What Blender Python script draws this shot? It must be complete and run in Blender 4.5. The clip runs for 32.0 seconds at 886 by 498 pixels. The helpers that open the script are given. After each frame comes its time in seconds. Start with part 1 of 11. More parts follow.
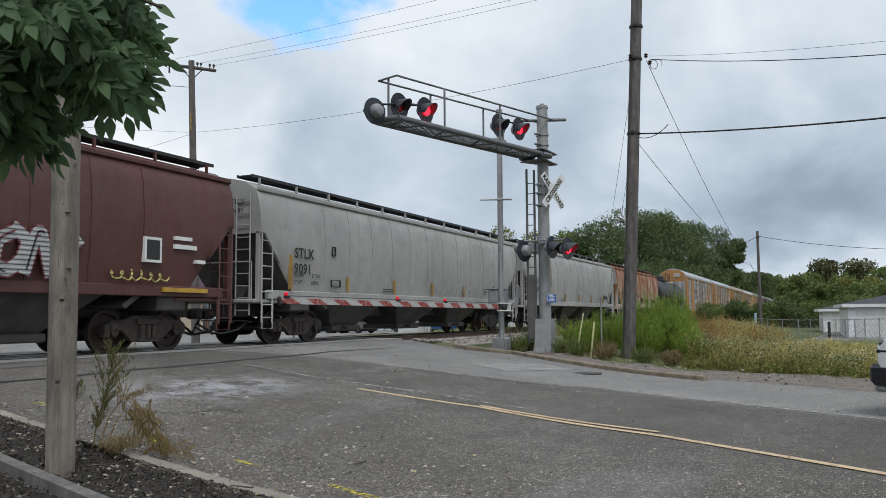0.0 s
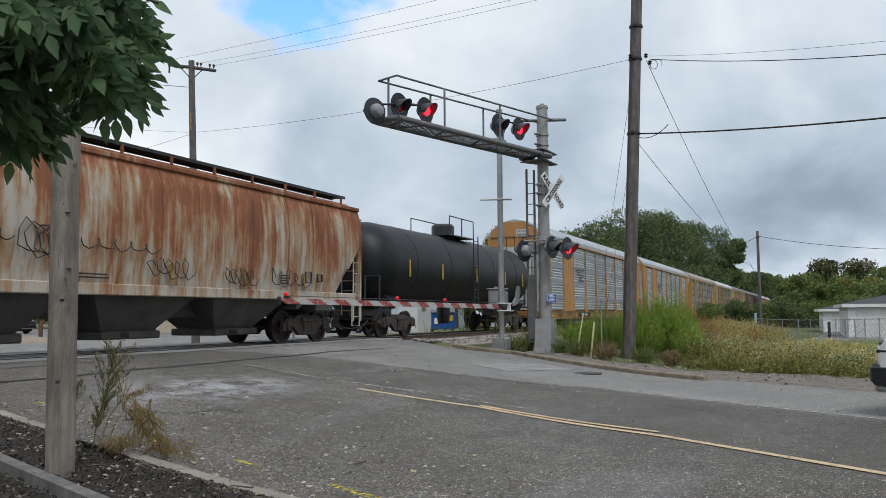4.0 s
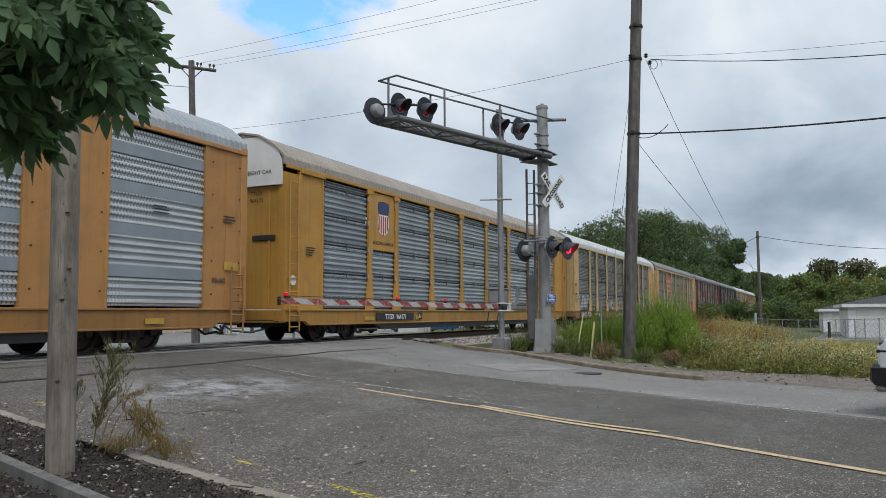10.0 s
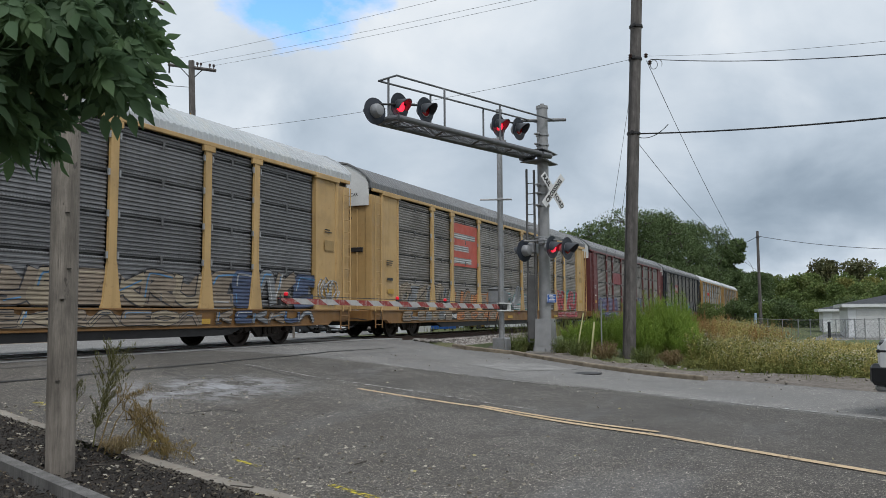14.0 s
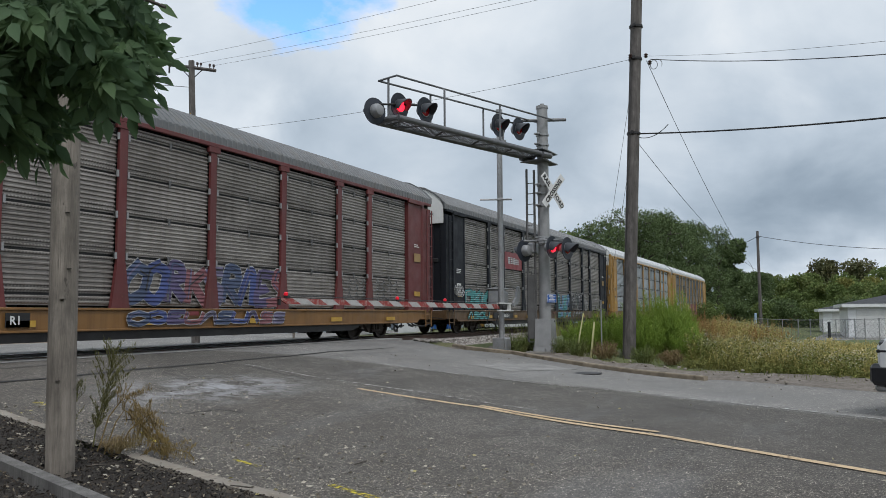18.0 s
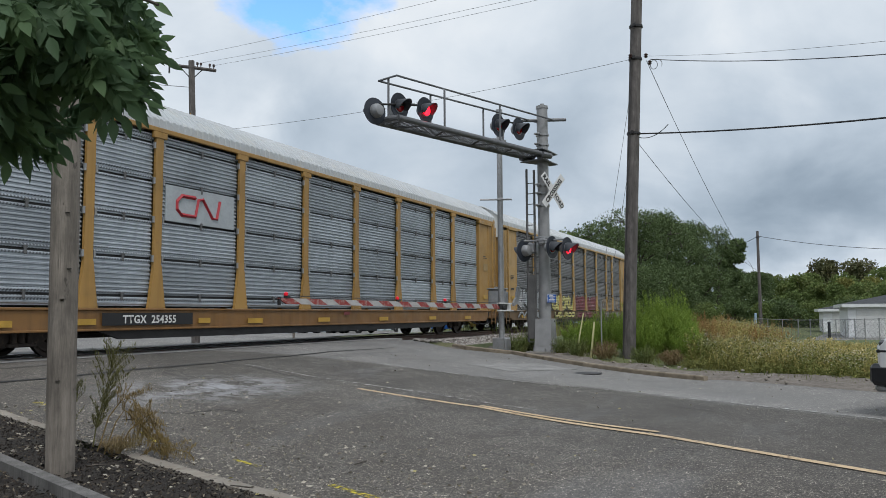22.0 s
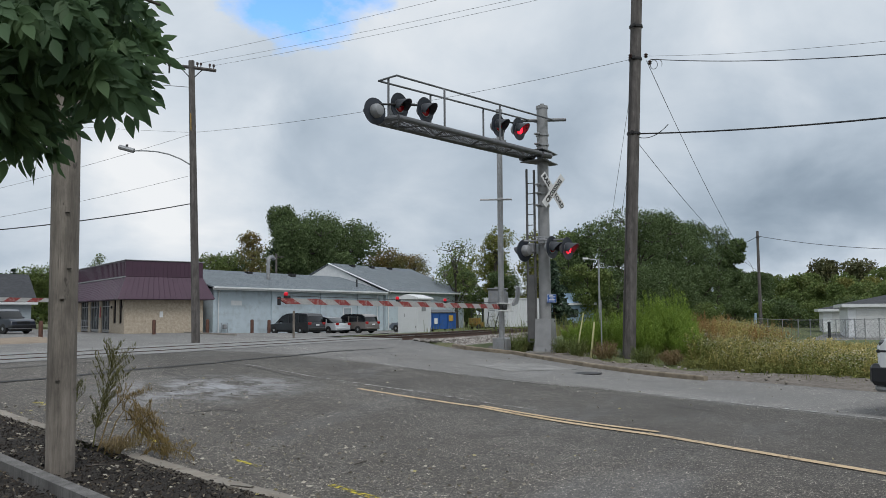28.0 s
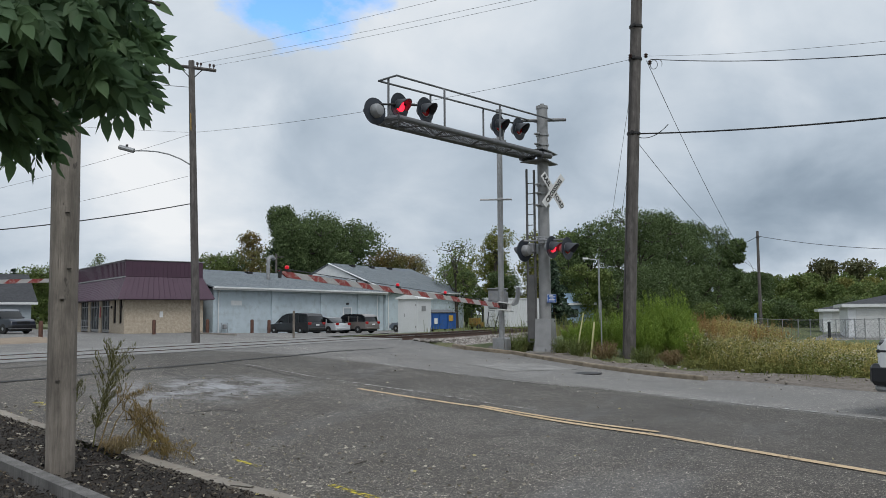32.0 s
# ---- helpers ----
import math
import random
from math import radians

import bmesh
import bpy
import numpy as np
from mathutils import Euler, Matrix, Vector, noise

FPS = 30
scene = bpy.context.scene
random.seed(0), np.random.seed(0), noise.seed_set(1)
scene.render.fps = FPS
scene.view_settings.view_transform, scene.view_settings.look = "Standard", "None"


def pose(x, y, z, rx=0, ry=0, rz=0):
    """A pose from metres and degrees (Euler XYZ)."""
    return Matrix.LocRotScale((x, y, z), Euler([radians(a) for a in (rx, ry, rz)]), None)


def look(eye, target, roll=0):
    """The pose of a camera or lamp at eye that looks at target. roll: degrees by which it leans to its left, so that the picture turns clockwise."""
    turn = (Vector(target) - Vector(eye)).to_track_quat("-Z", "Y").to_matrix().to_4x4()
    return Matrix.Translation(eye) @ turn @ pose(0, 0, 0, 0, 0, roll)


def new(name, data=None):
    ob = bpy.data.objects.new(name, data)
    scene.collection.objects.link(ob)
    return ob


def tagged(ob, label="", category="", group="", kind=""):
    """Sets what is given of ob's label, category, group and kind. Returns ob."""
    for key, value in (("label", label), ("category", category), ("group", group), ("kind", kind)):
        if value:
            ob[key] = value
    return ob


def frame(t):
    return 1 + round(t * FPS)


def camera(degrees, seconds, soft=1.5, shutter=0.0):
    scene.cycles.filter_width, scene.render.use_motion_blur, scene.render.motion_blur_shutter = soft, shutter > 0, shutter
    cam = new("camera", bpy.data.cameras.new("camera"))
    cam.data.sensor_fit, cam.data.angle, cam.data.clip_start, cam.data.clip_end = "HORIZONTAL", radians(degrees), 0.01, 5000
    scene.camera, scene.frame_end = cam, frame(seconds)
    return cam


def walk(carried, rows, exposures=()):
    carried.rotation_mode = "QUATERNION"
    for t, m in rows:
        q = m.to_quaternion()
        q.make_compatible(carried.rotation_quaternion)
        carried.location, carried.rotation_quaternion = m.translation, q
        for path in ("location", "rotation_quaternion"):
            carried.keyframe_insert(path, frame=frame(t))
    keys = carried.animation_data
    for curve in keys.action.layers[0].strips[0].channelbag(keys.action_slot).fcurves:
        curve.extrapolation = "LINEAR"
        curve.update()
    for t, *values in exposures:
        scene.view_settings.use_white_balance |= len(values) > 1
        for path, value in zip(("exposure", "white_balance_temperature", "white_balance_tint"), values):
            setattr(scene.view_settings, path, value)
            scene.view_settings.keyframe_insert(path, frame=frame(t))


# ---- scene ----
# The camera stands still on the verge. x runs along the track, y across it, z = 0 is the top of the rails.
EYE = Vector((0.0, -14.56, 0.784))
cam = camera(57.83, 32.0, soft=0.4)
VIEW = Vector((math.sin(radians(65.341)) * math.cos(radians(4.672)), math.cos(radians(65.341)) * math.cos(radians(4.672)), math.sin(radians(4.672))))
CAM_POSE = look(EYE, EYE + VIEW * 10, roll=-0.35)
walk(cam, [(0.0, CAM_POSE), (32.0, CAM_POSE)], exposures=[(0.0, 0.14), (11.0, 0.14), (14.0, 0.08), (25.0, 0.08), (27.5, -0.03), (32.0, -0.03)])


# ---- daylight: a broken overcast ----
def make_world():
    w = bpy.data.worlds.new("sky")
    scene.world = w
    w.use_nodes = True
    nt = w.node_tree
    nt.nodes.clear()
    N, L = nt.nodes.new, nt.links.new
    out, bg = N("ShaderNodeOutputWorld"), N("ShaderNodeBackground")
    sky = N("ShaderNodeTexSky")
    sky.sky_type, sky.sun_disc = "NISHITA", False
    sky.sun_elevation, sky.sun_rotation = radians(56), radians(228)
    tc = N("ShaderNodeTexCoord")
    sep = N("ShaderNodeSeparateXYZ")
    L(tc.outputs["Generated"], sep.inputs[0])
    # the cloud deck is a flat layer: directions are projected on it
    mz = N("ShaderNodeMath"); mz.operation = "MAXIMUM"; mz.inputs[1].default_value = 0.03
    L(sep.outputs["Z"], mz.inputs[0])
    add = N("ShaderNodeMath"); add.operation = "ADD"; add.inputs[1].default_value = 0.35
    L(mz.outputs[0], add.inputs[0])
    dx = N("ShaderNodeMath"); dx.operation = "DIVIDE"
    dy = N("ShaderNodeMath"); dy.operation = "DIVIDE"
    L(sep.outputs["X"], dx.inputs[0]); L(add.outputs[0], dx.inputs[1])
    L(sep.outputs["Y"], dy.inputs[0]); L(add.outputs[0], dy.inputs[1])
    comb = N("ShaderNodeCombineXYZ")
    L(dx.outputs[0], comb.inputs[0]); L(dy.outputs[0], comb.inputs[1])

    def noise_tex(scale, detail, rough, offset, dist=0.0):
        mp = N("ShaderNodeMapping"); mp.inputs["Location"].default_value = offset
        L(comb.outputs[0], mp.inputs[0])
        t = N("ShaderNodeTexNoise")
        t.inputs["Scale"].default_value, t.inputs["Detail"].default_value, t.inputs["Roughness"].default_value = scale, detail, rough
        t.inputs["Distortion"].default_value = dist
        L(mp.outputs[0], t.inputs["Vector"])
        return t.outputs["Fac"]

    def ramp(fac, stops):
        r = N("ShaderNodeValToRGB")
        for i, (p, c) in enumerate(stops):
            e = r.color_ramp.elements[i] if i < 2 else r.color_ramp.elements.new(p)
            e.position, e.color = p, (*c, 1)
        L(fac, r.inputs[0])
        return r.outputs[0]

    def mixc(kind, fac, a, b):
        m = N("ShaderNodeMix"); m.data_type = "RGBA"; m.blend_type = kind
        if isinstance(fac, float): m.inputs[0].default_value = fac
        else: L(fac, m.inputs[0])
        L(a, m.inputs[6]); L(b, m.inputs[7])
        return m.outputs[2]

    big = noise_tex(0.9, 6, 0.52, SKY_BIG, 0.2)
    mid = noise_tex(2.6, 8, 0.56, (5.0, 1.0, 0.0), 0.35)
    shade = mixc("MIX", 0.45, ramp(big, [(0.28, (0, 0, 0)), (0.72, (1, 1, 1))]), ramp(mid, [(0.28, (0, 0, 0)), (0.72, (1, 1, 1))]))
    lum = N("ShaderNodeMath"); lum.operation = "MULTIPLY_ADD"; lum.inputs[1].default_value = 0.58; lum.inputs[2].default_value = 0.42
    L(shade, lum.inputs[0])
    # heavier and thinner banks in the deck, with ragged edges
    rag = N("ShaderNodeTexNoise"); rag.inputs["Scale"].default_value, rag.inputs["Detail"].default_value = 7.0, 6
    L(tc.outputs["Generated"], rag.inputs["Vector"])
    rs = N("ShaderNodeVectorMath"); rs.operation = "MULTIPLY_ADD"
    rs.inputs[1].default_value, rs.inputs[2].default_value = (0.26, 0.26, 0.20), (-0.13, -0.13, -0.10)
    L(rag.outputs["Color"], rs.inputs[0])
    bent = N("ShaderNodeVectorMath"); bent.operation = "ADD"
    L(tc.outputs["Generated"], bent.inputs[0]); L(rs.outputs[0], bent.inputs[1])
    total = lum.outputs[0]
    for bx, by, bz, spread, amount in BANKS:
        far = N("ShaderNodeVectorMath"); far.operation = "DISTANCE"; far.inputs[1].default_value = (bx, by, bz)
        L(bent.outputs[0], far.inputs[0])
        fall = N("ShaderNodeMapRange"); fall.interpolation_type = "SMOOTHSTEP"
        fall.inputs["From Min"].default_value, fall.inputs["From Max"].default_value = 0.0, radians(spread * 1.35)
        fall.inputs["To Min"].default_value, fall.inputs["To Max"].default_value = amount, 0.0
        L(far.outputs["Value"], fall.inputs["Value"])
        plus = N("ShaderNodeMath"); plus.operation = "ADD"
        L(total, plus.inputs[0]); L(fall.outputs["Result"], plus.inputs[1])
        total = plus.outputs[0]
    cloud = ramp(total, [(0.0, (0.155, 0.21, 0.28)), (0.28, (0.315, 0.39, 0.475)), (0.52, (0.475, 0.555, 0.645)), (0.74, (0.665, 0.73, 0.80)), (0.98, (0.88, 0.905, 0.93))])
    # one ragged hole in the clouds with blue sky
    hole_dir = N("ShaderNodeVectorMath"); hole_dir.operation = "DISTANCE"
    hole_dir.inputs[1].default_value = HOLE
    L(comb.outputs[0], hole_dir.inputs[0])
    wob = N("ShaderNodeMath"); wob.operation = "MULTIPLY_ADD"; wob.inputs[1].default_value = 0.28; wob.inputs[2].default_value = -0.14
    L(noise_tex(7.5, 5, 0.6, (2.0, 7.0, 0.0)), wob.inputs[0])
    dsum = N("ShaderNodeMath"); dsum.operation = "ADD"
    L(hole_dir.outputs["Value"], dsum.inputs[0]); L(wob.outputs[0], dsum.inputs[1])
    open_fac = ramp(dsum.outputs[0], [(0.05, (1, 1, 1)), (0.13, (0, 0, 0))])
    blue = N("ShaderNodeMix"); blue.data_type = "RGBA"; blue.blend_type = "MULTIPLY"; blue.inputs[0].default_value = 1.0
    L(sky.outputs[0], blue.inputs[6]); blue.inputs[7].default_value = (0.165, 0.24, 0.30, 1)
    col = mixc("MIX", open_fac, cloud, blue.outputs[2])
    L(col, bg.inputs[0]); bg.inputs[1].default_value = 1.0
    L(bg.outputs[0], out.inputs[0])


BANKS = [
    (0.834, 0.523, 0.179, 9, -0.17), (0.913, 0.375, 0.159, 9, -0.15), (0.996, -0.038, 0.077, 12, -0.3),
    (0.995, 0.055, 0.087, 9, -0.18), (0.984, 0.109, 0.143, 8, -0.08), (0.935, 0.258, 0.243, 10, -0.12),
    (0.975, -0.015, 0.222, 9, -0.06), (0.944, 0.130, 0.305, 7, -0.06), (0.677, 0.706, 0.208, 9, 0.14),
    (0.763, 0.597, 0.249, 4, 0.18), (0.849, 0.406, 0.337, 8, 0.12), (0.934, 0.097, 0.343, 6, 0.1),
    (0.999, 0.003, 0.038, 3.5, 0.42), (0.721, 0.686, 0.093, 6, 0.14), (0.611, 0.779, 0.144, 6, -0.1),
    (0.997, -0.064, 0.038, 3, 0.3), (0.879, 0.469, 0.082, 8, 0.1),
]
SKY_BIG = (3.2, 0.6, 0.0)
HOLE = (1.070, 0.743, 0.0)
make_world()
sun = new("sun", bpy.data.lights.new("sun", "SUN"))
sun.data.energy, sun.data.angle, sun.data.color = 1.9, radians(20), (0.985, 0.99, 1.0)
# high, behind the clouds on the near side of the track
sun.matrix_world = look((-20, -18, 40), (0, 0, 0))


# ---- materials ----
def nodes_of(m):
    m.use_nodes = True
    nt = m.node_tree
    return nt, nt.nodes.new, nt.links.new, nt.nodes["Principled BSDF"]


def rgba(c):
    return (c[0], c[1], c[2], 1.0)


class Shade:
    """Short spelling for node trees."""

    def __init__(self, name, rough=0.6, metal=0.0, spec=0.5):
        self.m = bpy.data.materials.new(name)
        self.nt, self.N, self.L, self.b = nodes_of(self.m)
        self.b.inputs["Roughness"].default_value = rough
        self.b.inputs["Metallic"].default_value = metal
        self.b.inputs["Specular IOR Level"].default_value = spec
        self.tc = self.N("ShaderNodeTexCoord")
        self.obj = self.tc.outputs["Object"]

    def vec(self, scale=(1, 1, 1), loc=(0, 0, 0), src=None):
        mp = self.N("ShaderNodeMapping")
        mp.inputs["Scale"].default_value, mp.inputs["Location"].default_value = scale, loc
        self.L(src or self.obj, mp.inputs[0])
        return mp.outputs[0]

    def noise(self, scale, detail=4, rough=0.55, v=None, dist=0.0):
        t = self.N("ShaderNodeTexNoise")
        t.inputs["Scale"].default_value, t.inputs["Detail"].default_value, t.inputs["Roughness"].default_value = scale, detail, rough
        t.inputs["Distortion"].default_value = dist
        self.L(v or self.obj, t.inputs["Vector"])
        return t.outputs["Fac"]

    def voro(self, scale, feature="F1", v=None, out="Distance"):
        t = self.N("ShaderNodeTexVoronoi")
        t.feature = feature
        t.inputs["Scale"].default_value = scale
        self.L(v or self.obj, t.inputs["Vector"])
        return t.outputs[out]

    def ramp(self, fac, *stops):
        r = self.N("ShaderNodeValToRGB")
        for i, (p, c) in enumerate(stops):
            e = r.color_ramp.elements[i] if i < 2 else r.color_ramp.elements.new(p)
            e.position, e.color = p, rgba(c if isinstance(c, tuple) else (c, c, c))
        self.L(fac, r.inputs[0])
        return r.outputs[0]

    def mix(self, fac, a, b, kind="MIX"):
        m = self.N("ShaderNodeMix")
        m.data_type, m.blend_type = "RGBA", kind
        for i, x in ((0, fac), (6, a), (7, b)):
            if isinstance(x, (int, float)):
                m.inputs[i].default_value = x if i == 0 else (x, x, x, 1)
            elif isinstance(x, tuple):
                m.inputs[i].default_value = rgba(x)
            else:
                self.L(x, m.inputs[i])
        return m.outputs[2]

    def math(self, op, a, b=None, c=None):
        m = self.N("ShaderNodeMath")
        m.operation = op
        for i, x in enumerate((a, b, c)):
            if x is None:
                continue
            if isinstance(x, (int, float)):
                m.inputs[i].default_value = x
            else:
                self.L(x, m.inputs[i])
        return m.outputs[0]

    def xyz(self, src=None):
        s = self.N("ShaderNodeSeparateXYZ")
        self.L(src or self.obj, s.inputs[0])
        return s.outputs

    def random(self):
        return self.N("ShaderNodeObjectInfo").outputs["Random"]

    def island(self):
        return self.N("ShaderNodeNewGeometry").outputs["Random Per Island"]

    def bump(self, h, strength=0.3, dist=0.01):
        b = self.N("ShaderNodeBump")
        b.inputs["Strength"].default_value, b.inputs["Distance"].default_value = strength, dist
        self.L(h, b.inputs["Height"])
        self.L(b.outputs[0], self.b.inputs["Normal"])

    def done(self, colour, rough=None):
        if isinstance(colour, tuple):
            self.b.inputs["Base Color"].default_value = rgba(colour)
        else:
            self.L(colour, self.b.inputs["Base Color"])
        if rough is not None:
            self.L(rough, self.b.inputs["Roughness"])
        return self.m


def plain(name, c, rough=0.6, metal=0.0, var=0.25, scale=3.0, fine=60.0, bump=0.15, dirt=None, spec=0.5):
    """A surface of one colour with large and fine variation."""
    s = Shade(name, rough, metal, spec)
    lo = tuple(x * (1 - var) for x in c)
    hi = tuple(min(1, x * (1 + var * 0.6)) for x in c)
    col = s.ramp(s.noise(scale, 5), (0.3, lo), (0.7, hi))
    f = s.noise(fine, 3)
    col = s.mix(0.35, col, s.ramp(f, (0.3, 0.55), (0.7, 1.0)), "MULTIPLY")
    if dirt:
        col = s.mix(s.ramp(s.noise(scale * 2.3, 6, 0.65), (0.5, 0), (0.72, 1)), col, dirt)
    s.bump(f, bump, 0.004)
    return s.done(col)


def painted(name, c, rust=0.25, rust_col=(0.16, 0.07, 0.035), streak=0.5, rough=0.5, grime=(0.06, 0.05, 0.04), lo=0.55, spec=0.5):
    """Weathered car paint: vertical streaks, rust spots, grime towards seams."""
    s = Shade(name, rough, 0.0, spec)
    v = s.vec((2.2, 2.2, 0.12))
    st = s.noise(2.6, 5, 0.6, v)
    fade = s.ramp(s.noise(0.35, 4, 0.6), (0.3, tuple(x * 0.8 for x in c)), (0.7, tuple(min(1, x * 1.1) for x in c)))
    col = s.mix(s.math("MULTIPLY", s.ramp(st, (0.48, 0), (0.75, 1)), streak), fade, tuple(x * lo for x in c))
    spots = s.math("MULTIPLY", s.ramp(s.noise(5.5, 7, 0.7), (0.60, 0), (0.66, 1)), rust)
    col = s.mix(spots, col, rust_col)
    run = s.math("MULTIPLY", s.ramp(s.noise(4.0, 4, 0.6, s.vec((3.0, 3.0, 0.08), (3, 1, 0))), (0.60, 0), (0.74, 1)), rust)
    col = s.mix(run, col, rust_col)
    col = s.mix(s.math("MULTIPLY", s.ramp(s.noise(1.3, 6, 0.65), (0.5, 0), (0.8, 1)), 0.35), col, grime)
    s.bump(s.noise(40, 3), 0.08, 0.004)
    return s.done(col, s.ramp(s.noise(2.0), (0.3, rough - 0.1), (0.7, rough + 0.2)))


def rack_panel(name, c, dark, metal=0.35, hole=0.5, stain=0.4, rows=None, ribs=6.45):
    """Galvanised perforated sheet: rows of small slots or of round holes, stains, each sheet a little different.
    rows: (pitch in z, share of each pitch that is perforated)."""
    s = Shade(name, 0.45, metal)
    x = s.xyz()
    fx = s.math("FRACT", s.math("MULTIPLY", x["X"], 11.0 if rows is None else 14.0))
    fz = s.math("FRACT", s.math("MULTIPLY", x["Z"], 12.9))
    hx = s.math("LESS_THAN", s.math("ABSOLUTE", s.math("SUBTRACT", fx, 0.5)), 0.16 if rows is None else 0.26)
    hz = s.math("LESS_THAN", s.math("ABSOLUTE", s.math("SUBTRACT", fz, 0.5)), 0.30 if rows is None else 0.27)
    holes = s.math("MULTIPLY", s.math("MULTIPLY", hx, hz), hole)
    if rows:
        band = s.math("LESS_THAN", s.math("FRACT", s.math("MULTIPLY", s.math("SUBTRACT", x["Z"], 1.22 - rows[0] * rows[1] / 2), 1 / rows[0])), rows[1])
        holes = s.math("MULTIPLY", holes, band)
    base = s.mix(s.random(), tuple(v * 0.80 for v in c), tuple(min(1, v * 1.15) for v in c))
    base = s.mix(s.math("MULTIPLY", s.ramp(s.noise(0.9, 6, 0.65), (0.42, 0), (0.7, 1)), stain), base, dark)
    base = s.mix(s.math("MULTIPLY", s.ramp(s.noise(3.0, 5, 0.6, s.vec((3, 3, 0.15))), (0.5, 0), (0.75, 1)), stain * 0.8), base, dark)
    # every rib is darkest along its foot, fading out over its lowest fifth
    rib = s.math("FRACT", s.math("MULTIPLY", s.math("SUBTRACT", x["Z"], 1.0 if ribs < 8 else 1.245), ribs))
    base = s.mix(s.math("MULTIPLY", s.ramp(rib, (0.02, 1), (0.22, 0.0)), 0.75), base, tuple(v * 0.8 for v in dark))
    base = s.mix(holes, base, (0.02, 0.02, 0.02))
    s.bump(s.noise(25, 3), 0.1, 0.004)
    return s.done(base)


def asphalt_mat():
    s = Shade("asphalt", 0.9)
    # along the road: wheel tracks and old patches
    rot = s.N("ShaderNodeMapping")
    rot.inputs["Rotation"].default_value = (0, 0, radians(33.9))
    s.L(s.obj, rot.inputs[0])
    along = s.vec((1.0, 0.10, 1.0), src=rot.outputs[0])
    big = s.ramp(s.noise(0.16, 5, 0.6), (0.30, (0.103, 0.095, 0.084)), (0.70, (0.172, 0.160, 0.144)))
    col = s.mix(1.0, big, s.ramp(s.noise(0.55, 4, 0.55, along), (0.30, 0.66), (0.70, 1.22)), "MULTIPLY")
    col = s.mix(1.0, col, s.ramp(s.noise(1.3, 6, 0.65), (0.3, 0.66), (0.7, 1.22)), "MULTIPLY")
    col = s.mix(1.0, col, s.ramp(s.noise(9.0, 7, 0.75), (0.32, 0.62), (0.68, 1.30)), "MULTIPLY")
    # dusty brown towards the planting bed
    x = s.xyz()
    edge = s.math("SUBTRACT", x["X"], s.math("MULTIPLY", x["Y"], 0.238))
    dust = s.math("MULTIPLY", s.ramp(s.math("MULTIPLY", s.math("SUBTRACT", edge, 7.2), 0.16), (0.0, 1), (0.5, 0.8), (1.0, 0)), s.ramp(s.noise(0.9, 6, 0.65), (0.3, 0.4), (0.65, 1.0)))
    col = s.mix(s.math("MULTIPLY", dust, 0.7), col, (0.118, 0.101, 0.082))
    for sc, lo, hi, amt in ((95.0, 0.30, 3.4, 1.0), (200.0, 0.40, 2.8, 1.0), (40.0, 0.55, 2.0, 0.5)):
        sep = s.N("ShaderNodeSeparateColor")
        s.L(s.voro(sc, out="Color"), sep.inputs[0])
        col = s.mix(amt, col, s.ramp(sep.outputs[0], (0.0, lo), (0.70, 1.0), (0.90, 1.2), (1.0, hi)), "MULTIPLY")
    warp = s.N("ShaderNodeTexNoise")
    warp.inputs["Scale"].default_value = 1.6
    warp.inputs["Detail"].default_value = 5
    s.L(s.obj, warp.inputs["Vector"])
    crack = s.voro(0.42, "DISTANCE_TO_EDGE", s.mix(0.22, s.obj, warp.outputs["Color"]))
    ck = s.math("MULTIPLY", s.ramp(crack, (0.0, 1), (0.012, 0)), s.ramp(s.noise(0.35, 3), (0.48, 0), (0.60, 1)))
    col = s.mix(s.math("MULTIPLY", ck, 0.75), col, (0.035, 0.033, 0.03))
    # the lane beyond the seam is paler and smoother, the strip before it dark and brown
    across = s.math("SUBTRACT", s.math("MULTIPLY", x["X"], 0.83), s.math("MULTIPLY", x["Y"], 0.557))
    across = s.math("ADD", across, s.math("MULTIPLY", s.math("MAXIMUM", s.math("ADD", x["Y"], 11.2), 0.0), 0.5))
    lane = s.math("MULTIPLY", s.math("SUBTRACT", across, 12.0), 0.1)
    worn = s.ramp(s.noise(0.45, 5, 0.6, along), (0.25, 0.45), (0.6, 1.0))
    dark = s.math("MULTIPLY", s.ramp(lane, (0.22, 0), (0.29, 1), (0.555, 1), (0.575, 0)), worn)
    col = s.mix(s.math("MULTIPLY", dark, 0.42), col, (0.068, 0.060, 0.050))
    pale = s.math("MULTIPLY", s.ramp(lane, (0.56, 0), (0.585, 1)), worn)
    col = s.mix(s.math("MULTIPLY", pale, 0.42), col, (0.285, 0.28, 0.272))
    # bleached, salt-worn patches near the crossing
    dx = s.math("MULTIPLY", s.math("SUBTRACT", x["X"], 8.9), 0.42)
    dy = s.math("MULTIPLY", s.math("ADD", x["Y"], 6.9), 0.75)
    dd = s.math("SQRT", s.math("ADD", s.math("MULTIPLY", dx, dx), s.math("MULTIPLY", dy, dy)))
    spot = s.math("MULTIPLY", s.ramp(dd, (0.2, 1), (1.0, 0)), s.ramp(s.noise(2.6, 7, 0.7), (0.44, 0), (0.60, 1)))
    wide = s.math("MULTIPLY", s.ramp(s.noise(0.5, 6, 0.65, s.vec((0.5, 1.8, 1))), (0.56, 0), (0.72, 1)), 0.14)
    col = s.mix(s.math("MAXIMUM", s.math("MULTIPLY", spot, 0.75), wide), col, (0.34, 0.345, 0.36))
    s.bump(s.voro(70.0), 0.6, 0.008)
    return s.done(col)


